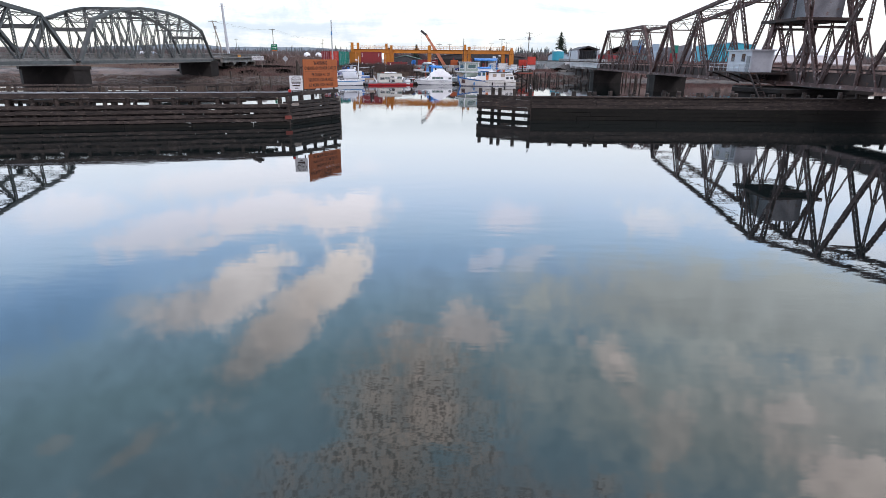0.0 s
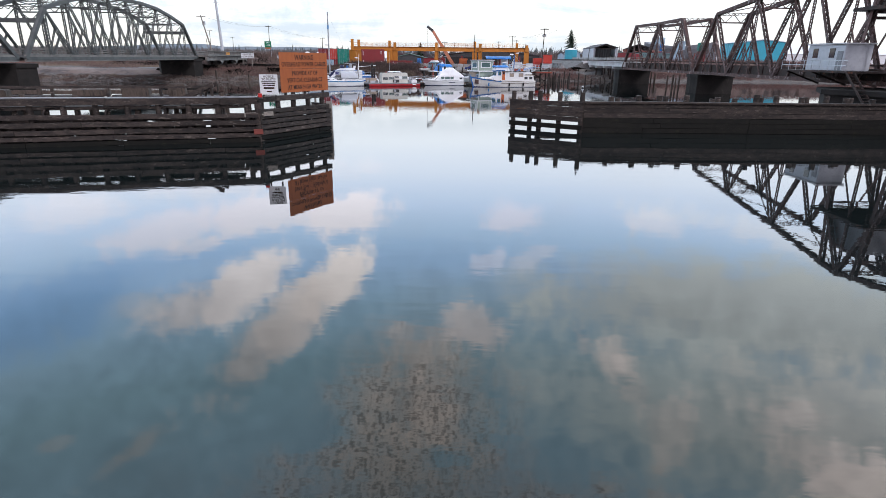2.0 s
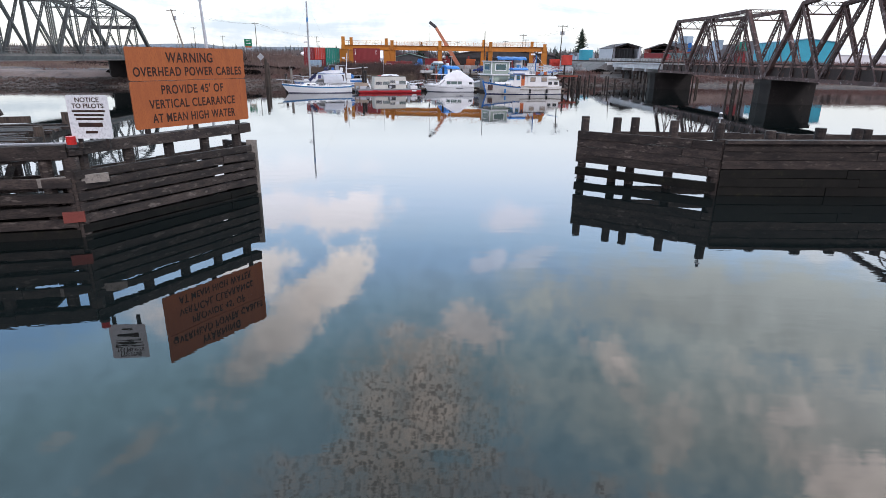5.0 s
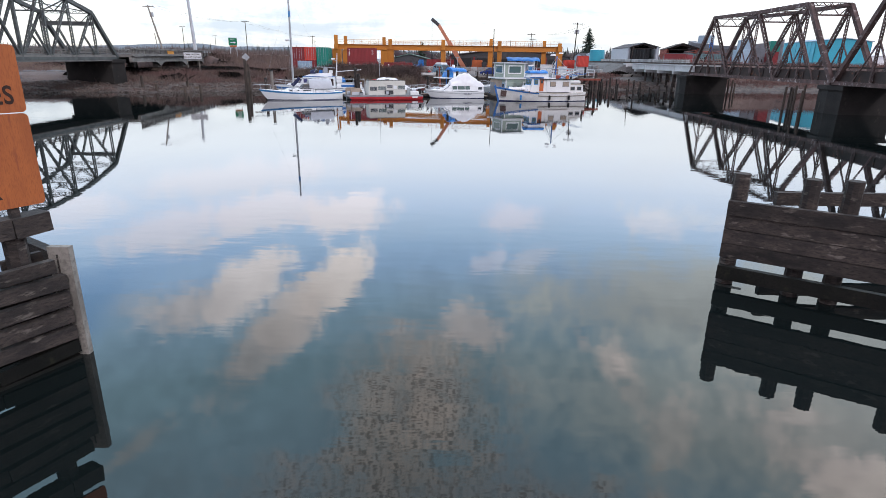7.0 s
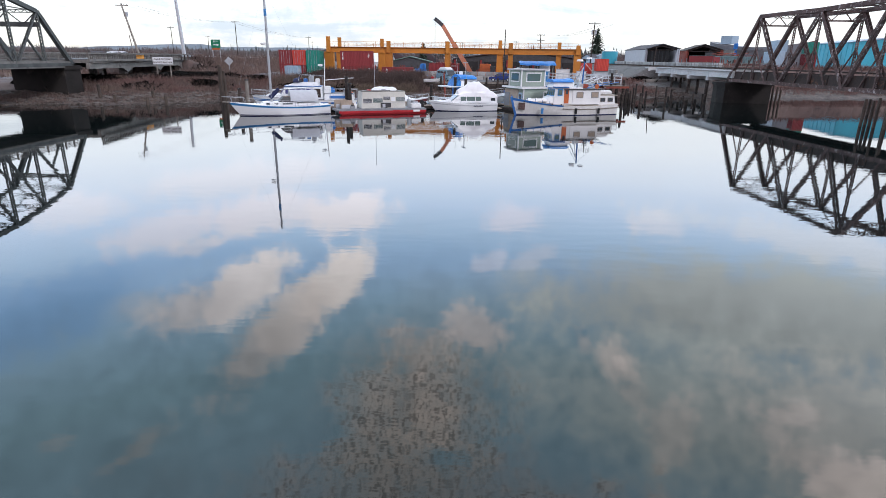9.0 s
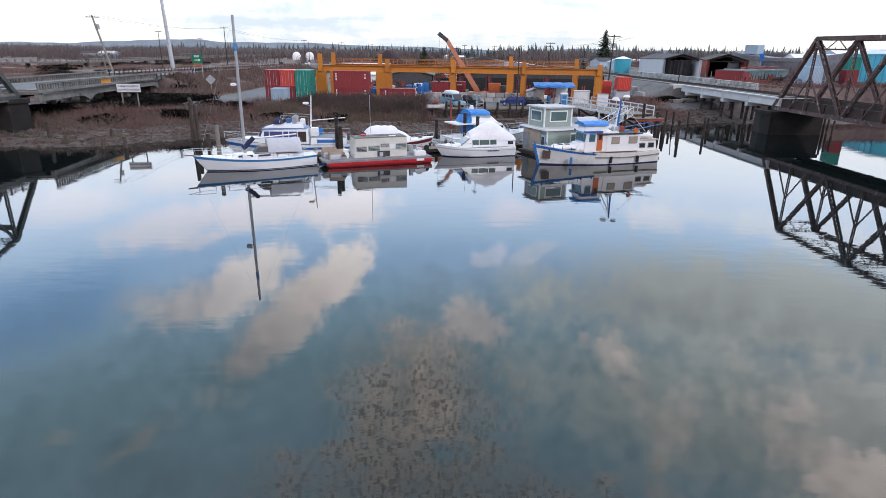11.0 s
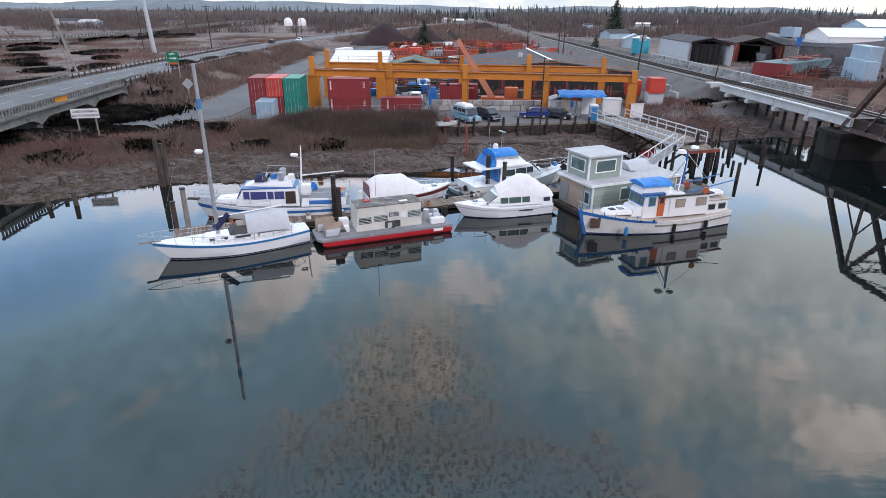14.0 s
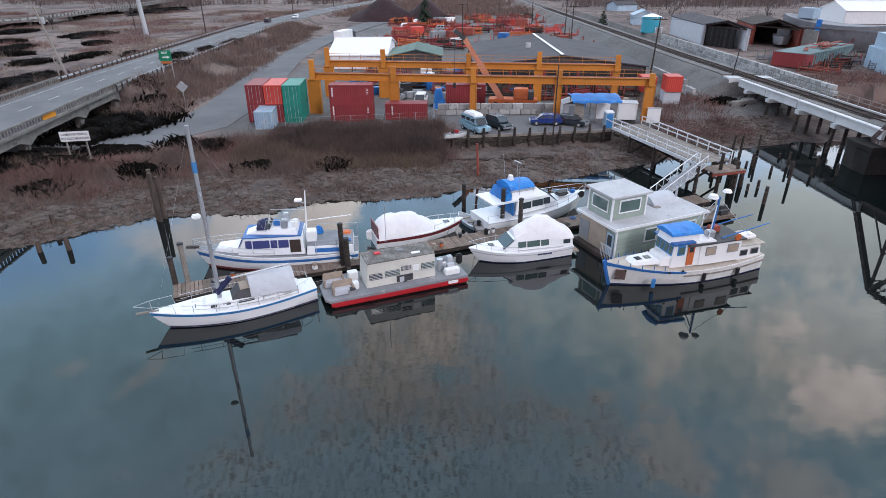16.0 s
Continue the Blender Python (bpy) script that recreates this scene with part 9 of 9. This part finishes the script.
# bank top between the water and the yard
for _ in range(2600):
    x = rnd.uniform(-60, -7.5)
    ys_ = float(np.interp(x, SHORE_X, SHORE_Y))
    y = ys_ + rnd.uniform(8.5, 19)
    if x > -31 and y > 183:
        continue
    if x < -40 and y > 174:
        continue
    z = ground_z(x, y)
    k_ = 0.75 + 1.1 * lumps(x, y, 0.16, 51)
    if k_ > 0.25:
        (spots_a if lumps(x, y, 0.22, 61) > -0.05 else spots_b).append((x, y, z, k_ * rnd.uniform(0.6, 1.3)))
spots_h = []
for _ in range(700):
    x = rnd.uniform(-33, -9.8)
    y = rnd.uniform(171.5, 175.5)
    spots_c.append((x, y, ground_z(x, y), rnd.uniform(0.6, 1.2)))
for _ in range(2300):
    x = rnd.uniform(-31, -9.0)
    y = rnd.uniform(174.0, 183.0)
    k_ = 1.0 + 0.5 * lumps(x, y, 0.3, 71)
    if x < -24:
        k_ *= 0.45 + 0.55 * max(0.0, (x + 31) / 7)
    spots_h.append((x, y, ground_z(x, y), k_ * rnd.uniform(0.7, 1.15)))
for _ in range(500):
    x = rnd.uniform(22, 36)
    y = float(np.interp(x, SHORE_X, SHORE_Y)) + rnd.uniform(4, 24)
    if abs(x - rail_x(y)) > 4:
        spots_b.append((x, y, ground_z(x, y), rnd.uniform(0.5, 1.0)))
# highway embankment, both sides, and the fields beyond
for _ in range(5200):
    y = rnd.uniform(188, 330)
    hx = float(np.interp(y, HWY_Y, HWY_X))
    x = hx + rnd.choice((-1, 1, 1, 1)) * rnd.uniform(7, 17)
    if x > -49.5:
        continue
    if lumps(x, y, 0.12, 22) < -0.12:
        continue
    spots_d.append((x, y, ground_z(x, y), rnd.uniform(0.4, 1.5)))
spots_r, spots_s = [], []
for _ in range(16000):
    x = rnd.uniform(-230, -76)
    y = rnd.uniform(168, 430)
    if lumps(x, y, 0.05, 12) < -0.05:
        continue
    (spots_r if lumps(x, y, 0.03, 14) > 0.05 else spots_s if lumps(x, y, 0.04, 15) > 0.02 else spots_d).append((x, y, ground_z(x, y), rnd.uniform(0.3, 1.0)))
for _ in range(1500):
    x = rnd.uniform(51.5, 130)
    y = float(np.interp(x, SHORE_X, SHORE_Y)) + rnd.uniform(3, 24)
    if abs(x - rail_x(y)) > 6:
        spots_b.append((x, y, ground_z(x, y), rnd.uniform(0.6, 1.3)))
stems("bank_brush", spots_a, BRUSH, "tangled brown leafless brush on the river bank", "brush", 1, (0.4, 1.5), 0.6, 0.022, 18, 0.8)
stems("bank_bramble", spots_b, BRUSH_RED, "reddish brown brambles on the river bank", "bramble", 2, (0.3, 1.2), 0.8, 0.022, 18, 0.8)
stems("bank_thicket", spots_h, BRUSH_DARK, "dense dark brown leafless thicket below the yard fence", "thicket", 5, (0.9, 2.3), 0.35, 0.02, 26, 0.5)
stems("field_bramble", spots_r, BRUSH_RED, "reddish winter brambles across the fields", "bramble", 17, (0.5, 1.6), 0.5, 0.035, 13, 1.2)
stems("field_grass", spots_s, STRAW, "pale dead grass across the fields", "grass", 18, (0.3, 0.9), 0.6, 0.035, 14, 1.3)
stems("reed_bed", spots_c, REED, "tall dry reeds along the top of the bank", "reeds", 3, (0.6, 1.45), 0.2, 0.018, 18, 0.6)
# black patches standing in for the deep shade among brush and under the viaduct
BANK_SHADE = [(-50.5, 190, 3.6, 4.5), (-52, 184, 3.5, 3.5), (-60, 166.5, 5.5, 2.2), (-52, 169.2, 4, 1.4), (-41, 177.2, 2.2, 1.0), (-56, 189, 4.5, 7), (-52.5, 196, 3.2, 6), (-56, 171, 6, 3), (-48, 173.5, 5, 1.2), (-37, 176, 2.6, 1.6), (-65.0, 234, 1.6, 5), (-62, 262, 1.6, 5), (-58, 205, 1.5, 3), (-60, 222, 1.6, 4), (-56, 180, 4, 4), (-63, 247, 1.5, 4), (-30, 170.5, 2, 0.8), (-42, 168, 2.5, 0.8), (-50, 163, 2.5, 0.7), (-22, 172, 2, 0.7), (-62, 160, 5, 1.5), (-24, 184.2, 3, 0.6), (37, 200.5, 2.2, 0.8)]
FIELD_SHADE = [(-90, 222, 7, 12), (-157, 321, 6, 8), (-126, 310, 7, 10), (-105, 247, 3.5, 5), (-155, 430, 9, 30), (-171, 400, 5, 20), (-98, 258, 2, 10), (-127, 273, 4, 8), (-172, 346, 5, 12), (-84, 240, 3, 3), (-112, 228, 3, 4), (-118, 262, 4, 3), (-95, 205, 6, 4), (-140, 290, 5, 4), (-110, 285, 3, 5), (-88, 262, 2, 4)]
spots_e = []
for bx0, by0, rx0, ry0 in BANK_SHADE + FIELD_SHADE:
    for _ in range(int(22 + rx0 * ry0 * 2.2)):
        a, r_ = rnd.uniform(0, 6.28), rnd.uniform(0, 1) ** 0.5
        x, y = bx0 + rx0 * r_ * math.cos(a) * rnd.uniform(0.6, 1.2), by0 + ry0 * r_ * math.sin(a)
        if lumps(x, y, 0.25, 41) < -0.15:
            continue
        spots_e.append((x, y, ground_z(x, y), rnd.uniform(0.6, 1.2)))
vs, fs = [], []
for bx0, by0, rx0, ry0 in BANK_SHADE + FIELD_SHADE:
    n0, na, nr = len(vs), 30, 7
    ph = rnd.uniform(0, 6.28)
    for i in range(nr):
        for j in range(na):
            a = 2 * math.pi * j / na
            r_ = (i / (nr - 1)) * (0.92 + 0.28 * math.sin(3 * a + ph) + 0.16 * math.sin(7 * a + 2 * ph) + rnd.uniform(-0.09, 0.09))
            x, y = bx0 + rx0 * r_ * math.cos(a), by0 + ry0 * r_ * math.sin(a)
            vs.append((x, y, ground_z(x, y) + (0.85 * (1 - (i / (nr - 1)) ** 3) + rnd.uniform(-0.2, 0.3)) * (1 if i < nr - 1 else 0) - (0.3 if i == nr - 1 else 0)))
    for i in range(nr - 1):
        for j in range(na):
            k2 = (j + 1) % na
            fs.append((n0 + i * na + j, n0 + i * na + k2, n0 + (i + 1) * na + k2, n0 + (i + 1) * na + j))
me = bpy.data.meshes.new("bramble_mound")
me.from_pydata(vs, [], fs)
me.materials.append(SHADE_BRUSH)
tagged(new("bramble_mound", me), "low black mounds standing in for shade among the brush", "bramble", kind="stuff")
stems("bramble_thicket", spots_e, SHADE_BRUSH, "black stems standing in for shade in the low brush", "bramble", 16, (0.4, 1.1), 0.8, 0.16, 14, 0.7)
stems("field_brush", spots_d, BRUSH, "brown winter brush on the highway embankment and fields", "brush", 6, (0.5, 1.8), 0.5, 0.035, 14, 1.1)
low_spots = []
for _ in range(6400):
    x = rnd.uniform(-120, 40)
    y = float(np.interp(x, SHORE_X, SHORE_Y)) + rnd.uniform(0.8, 9)
    if lumps(x, y, 0.3, 31) > -0.02:
        low_spots.append((x, y, ground_z(x, y), rnd.uniform(0.4, 1.0)))
stems("mud_grass", low_spots, BRUSH, "dead matted grass tufts on the tidal mud", "grass", 8, (0.12, 0.5), 0.9, 0.03, 14, 0.5)
# lumps of broken mud over the tidal bank
vs, fs = [], []
for _ in range(22000):
    x = rnd.uniform(-112, 42)
    d_ = rnd.uniform(-0.2, 10.5)
    y = float(np.interp(x, SHORE_X, SHORE_Y)) + d_
    if lumps(x, y, 0.25, 81) + 0.35 * lumps(x, y, 0.9, 82) < -0.08 or (-9 < x < 15 and d_ > 9):
        continue
    z, q = ground_z(x, y), rnd.uniform(0.10, 0.34) * (1 + 0.8 * (rnd.rand() < 0.12))
    n0, a0 = len(vs), rnd.uniform(0, 6.28)
    for k_, h_ in ((1.15, -0.25), (0.85, 0.28)):
        for j in range(5):
            a = a0 + j * 1.2566
            e_ = q * k_ * rnd.uniform(0.7, 1.25)
            vs.append((x + e_ * math.cos(a), y + e_ * math.sin(a), z + h_ * q * rnd.uniform(0.7, 1.3)))
    vs.append((x, y, z + q * rnd.uniform(0.35, 0.6)))
    fs += [(n0 + j, n0 + (j + 1) % 5, n0 + 5 + (j + 1) % 5, n0 + 5 + j) for j in range(5)] + [(n0 + 5 + j, n0 + 5 + (j + 1) % 5, n0 + 10) for j in range(5)]
me = bpy.data.meshes.new("mud_clods")
me.from_pydata(vs, [], fs)
me.materials.append(MUD_LUMP)
tagged(new("mud_clods", me), "broken brown mud clods over the tidal bank", "mud", kind="stuff")
# rocks on the shore
bm = bmesh.new()
for _ in range(300):
    x = rnd.uniform(-58, 36)
    y = float(np.interp(x, SHORE_X, SHORE_Y)) + rnd.uniform(-0.5, 7)
    s = rnd.uniform(0.10, 0.42) * (1 + rnd.rand())
    z = ground_z(x, y)
    loft(bm, [[(x + s * math.cos(a) * k * rnd.uniform(0.7, 1.2), y + s * math.sin(a) * k * rnd.uniform(0.7, 1.2), z + h * s) for a in np.linspace(0, 2 * math.pi, 6, endpoint=False)] for k, h in ((1.3, -0.3), (1.0, 0.06), (0.5, 0.28))])
me = mesh_of("shore_rocks", bm, MUD_LUMP)
tagged(new("shore_rocks", me), "scattered dark wet rocks and mud lumps along the shore", "rocks", kind="stuff")


# trees
def fir(x, y, z, h, label="dark green conifer tree standing alone"):
    t = thing("conifer_tree", pose(x, y, z), label, "tree", "conifers")
    part("trunk", one_tube((0, 0, -0.5), (0, 0, h), h * 0.022, 0.03, n=7), TREE_BARK, t)
    r_ = np.random.RandomState(int(abs(x * 13 + y * 7)) % 9999)
    vs, fs = [], []
    tiers = int(h * 2.2)
    for i in range(tiers):
        f = i / tiers
        zz = h * (0.1 + 0.9 * f)
        rad = h * 0.34 * (1 - f) ** 0.85 * r_.uniform(0.75, 1.15) + 0.15
        for k in range(9):
            a = r_.uniform(0, 2 * math.pi)
            L = rad * r_.uniform(0.6, 1.15)
            d, s = np.array((math.cos(a), math.sin(a))), np.array((-math.sin(a), math.cos(a)))
            for q in range(4):
                g = 0.25 + 0.25 * q
                w = 0.24 * L * (1.1 - g * 0.6)
                c = d * L * g
                n0 = len(vs)
                dz_ = -0.28 * L * g
                vs += [(*(c - s * w), zz + dz_ - 0.12), (*(c + s * w), zz + dz_ - 0.12 * r_.uniform(0, 2)), (*(c + d * L * 0.34 + s * r_.uniform(-w, w)), zz + dz_ - 0.12 * L), (*(c * 0.9), zz + dz_ + 0.22)]
                fs += [(n0, n0 + 1, n0 + 2), (n0, n0 + 1, n0 + 3), (n0 + 1, n0 + 2, n0 + 3), (n0 + 2, n0, n0 + 3)]
    me = bpy.data.meshes.new("crown")
    me.from_pydata(vs, [], fs)
    me.materials.append(FIR)
    share("crown", me, t, pose(0, 0, 0))


fir(74.7, 395, 2.5, 20.0)
fir(47.5, 320, 2.5, 6.5, "small dark green conifer tree")
fir(-15, 348, 2.5, 10.5, "dense dark evergreen tree in the yard")


def bare_tree(x, y, z, h, seed, label="leafless deciduous tree with fine grey branches"):
    t = thing("bare_tree", pose(x, y, z), label, "tree", "bare trees")
    r_ = random.Random(seed)
    bm_t, bm_b = bmesh.new(), bmesh.new()

    def grow(p, d, length, rad, level):
        q = p + d * length
        tube(bm_t if level == 0 else bm_b, p, q, rad, rad * 0.65, n=6 if level < 2 else 3, cap=False)
        if level >= 4:
            return
        for _ in range(3 if level else 4):
            nd = (d + V(r_.uniform(-0.8, 0.8), r_.uniform(-0.8, 0.8), r_.uniform(-0.1, 0.6))).normalized()
            grow(p.lerp(q, r_.uniform(0.55, 1.0)), nd, length * r_.uniform(0.5, 0.78), rad * 0.55, level + 1)

    grow(V(0, 0, -0.3), V(0, 0, 1), h * 0.36, h * 0.022, 0)
    part("trunk", bm_t, TREE_BARK, t)
    part("crown", bm_b, TREE_BARK, t)
    return t


bt = bare_tree(98, 400, 2.5, 13, 4)
random.seed(77)
for x, y, h in ((83, 352, 9), (78, 372, 9), (95, 380, 11), (100, 350, 8), (-150, 330, 8), (-190, 360, 9), (-230, 340, 9), (-210, 420, 10), (132, 420, 16), (120, 350, 12), (110, 330, 9), (60, 330, 7)):
    copy_thing(bt, pose(x, y, 2.4, 0, 0, random.uniform(0, 360)) @ Matrix.Scale(h / 13, 4)).scale = (h / 13,) * 3


def woods(name, band_, count, h, material, label, seed, thin=False, x_lim=(-900, 900)):
    """A far belt of trees as one mesh of ragged tapering crowns."""
    r_ = np.random.RandomState(seed)
    vs, fs = [], []
    for _ in range(count):
        x, y = r_.uniform(*x_lim), r_.uniform(*band_)
        hh = h[0] + (h[1] - h[0]) * r_.uniform() ** 2
        w = hh * (0.24 if thin else 0.5)
        z = 2.0
        for k in range(5 if thin else 7):
            f = k / (5 if thin else 7)
            a0 = r_.uniform(0, 6.28)
            rr = w * ((1 - f) if thin else math.sin(math.pi * (0.18 + 0.75 * f))) * r_.uniform(0.7, 1.2) + 0.1
            n0 = len(vs)
            for j in range(5):
                a = a0 + j * 1.2566
                vs.append((x + rr * math.cos(a) * r_.uniform(0.6, 1.3), y + rr * math.sin(a), z + hh * f + r_.uniform(-0.4, 0.4)))
            vs.append((x + r_.normal(0, 0.15 * w), y, z + hh * (f + (0.34 if thin else 0.25))))
            fs += [(n0 + j, n0 + (j + 1) % 5, n0 + 5) for j in range(5)]
    me = bpy.data.meshes.new(name)
    me.from_pydata(vs, [], fs)
    me.materials.append(material)
    tagged(new(name, me), label, "woodland", kind="stuff")


def thin_wood(name, n, x_lim, y_lim, h, label, seed, width=0.16, material=None):
    r_ = np.random.RandomState(seed)
    pts = []
    while len(pts) < n:
        x, y = r_.uniform(*x_lim), r_.uniform(*y_lim)
        hx = float(np.interp(y, HWY_Y, HWY_X))
        if abs(x - hx) < 14 or abs(x - rail_x(y)) < 12 or lumps(x, y, 0.012, seed) < -0.12 or (-75 < x < 42 and y < 600):
            continue
        pts.append((x, y, 2.2, r_.uniform(0.5, 1.2)))
    stems(name, pts, material or FAR_WOOD, label, "woodland", seed, h, 0.16, width, 13, 2.2)


thin_wood("bare_woodland", 2800, (-520, 520), (430, 640), (2.5, 6.5), "belt of bare grey-brown woodland across the flats", 1, 0.14)
thin_wood("bare_woodland", 2600, (-900, 1000), (640, 1100), (5, 11), "belt of bare grey-brown woodland in the distance", 2, 0.3)
fill = []
while len(fill) < 3600:
    x, y = rnd.uniform(-64, 36), rnd.uniform(388, 680)
    if abs(x - float(np.interp(y, HWY_Y, HWY_X))) > 9 and abs(x - rail_x(y)) > 6 and lumps(x, y, 0.03, 91) > -0.2:
        fill.append((x, y, ground_z(x, y), rnd.uniform(0.4, 1.3)))
stems("flats_brush", fill, BRUSH, "brown winter brush on the flats beyond the yard", "brush", 41, (0.8, 3.0), 0.4, 0.09, 13, 1.8)
thin_wood("bare_woodland", 420, (76, 250), (300, 460), (2.0, 5.0), "bare brown thicket beyond the boat sheds", 3, 0.09)
woods("far_conifers", (850, 1500), 420, (8, 16), FIR, "scattered dark conifers along the far woodland", 3, True, (-200, 1000))
woods("far_conifers", (900, 1500), 160, (8, 14), FIR, "scattered dark conifers along the far woodland", 9, True, (-1000, -100))
# paler tree colours with the distance haze mixed in
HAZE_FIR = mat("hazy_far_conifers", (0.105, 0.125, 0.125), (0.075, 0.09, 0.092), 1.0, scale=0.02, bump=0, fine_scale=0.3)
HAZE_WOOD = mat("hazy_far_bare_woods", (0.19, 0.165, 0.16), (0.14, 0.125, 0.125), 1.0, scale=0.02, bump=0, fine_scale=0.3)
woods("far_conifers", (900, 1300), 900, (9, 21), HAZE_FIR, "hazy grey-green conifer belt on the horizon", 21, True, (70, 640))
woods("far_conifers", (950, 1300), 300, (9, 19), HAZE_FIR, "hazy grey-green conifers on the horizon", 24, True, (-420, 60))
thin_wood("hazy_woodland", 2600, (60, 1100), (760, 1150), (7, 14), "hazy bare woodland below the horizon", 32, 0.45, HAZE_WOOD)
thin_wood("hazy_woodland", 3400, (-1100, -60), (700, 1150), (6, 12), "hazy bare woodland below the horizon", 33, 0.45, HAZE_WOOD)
# low far hills, the haze of distance put into their colour
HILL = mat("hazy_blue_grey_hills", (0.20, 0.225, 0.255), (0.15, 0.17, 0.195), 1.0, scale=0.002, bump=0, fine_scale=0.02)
for x0, x1, y, h, seed in ((-3400, 600, 3600, 72, 1), (200, 2500, 3400, 52, 2)):
    bm = bmesh.new()
    rows = []
    for i in range(61):
        f = i / 60
        x = x0 + (x1 - x0) * f
        t_ = h * math.sin(math.pi * f) ** 0.6 * (0.75 + 0.35 * noise.noise(Vector((f * 6, seed, 0))) + 0.12 * noise.noise(Vector((f * 25, seed, 3))))
        rows.append([(x, y, 0), (x, y + 500, 0), (x, y + 300, max(3, t_))])
    loft(bm, rows)
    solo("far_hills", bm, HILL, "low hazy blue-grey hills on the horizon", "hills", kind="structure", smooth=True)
# scattered far buildings
random.seed(31)
for k in range(16):
    x, y = random.uniform(-420, 420), random.uniform(560, 900)
    if -90 < x < -10:
        continue
    L_, W_, h = random.uniform(7, 16), random.uniform(6, 11), random.uniform(2.6, 4)
    shed("far_building", x, y, L_, W_, h, random.uniform(0.8, 2), random.uniform(-30, 30), random.choice((WHITE, CLOTH_GREY, PALE_BLUE, GREY_PAINT, TAN)), random.choice((DARK_ROOF, WHITE, GREY_ROOF)), "low distant industrial building", ribs=False).name = "far_building"
for x in (-112, -100):
    dm = thing("domed_tank", pose(x - 30, 640, 2.3) @ Matrix.Scale(0.62, 4), "distant white domed tank", "tank")
    bm = bmesh.new()
    loft(bm, [[(6 * r_ * math.cos(a), 6 * r_ * math.sin(a), z) for a in np.linspace(0, 2 * math.pi, 20, endpoint=False)] for r_, z in ((1, 0), (1, 5), (0.92, 7.4), (0.7, 9.4), (0.35, 10.7), (0.05, 11.1))])
    part("shell", bm, WHITE, dm, smooth=True)
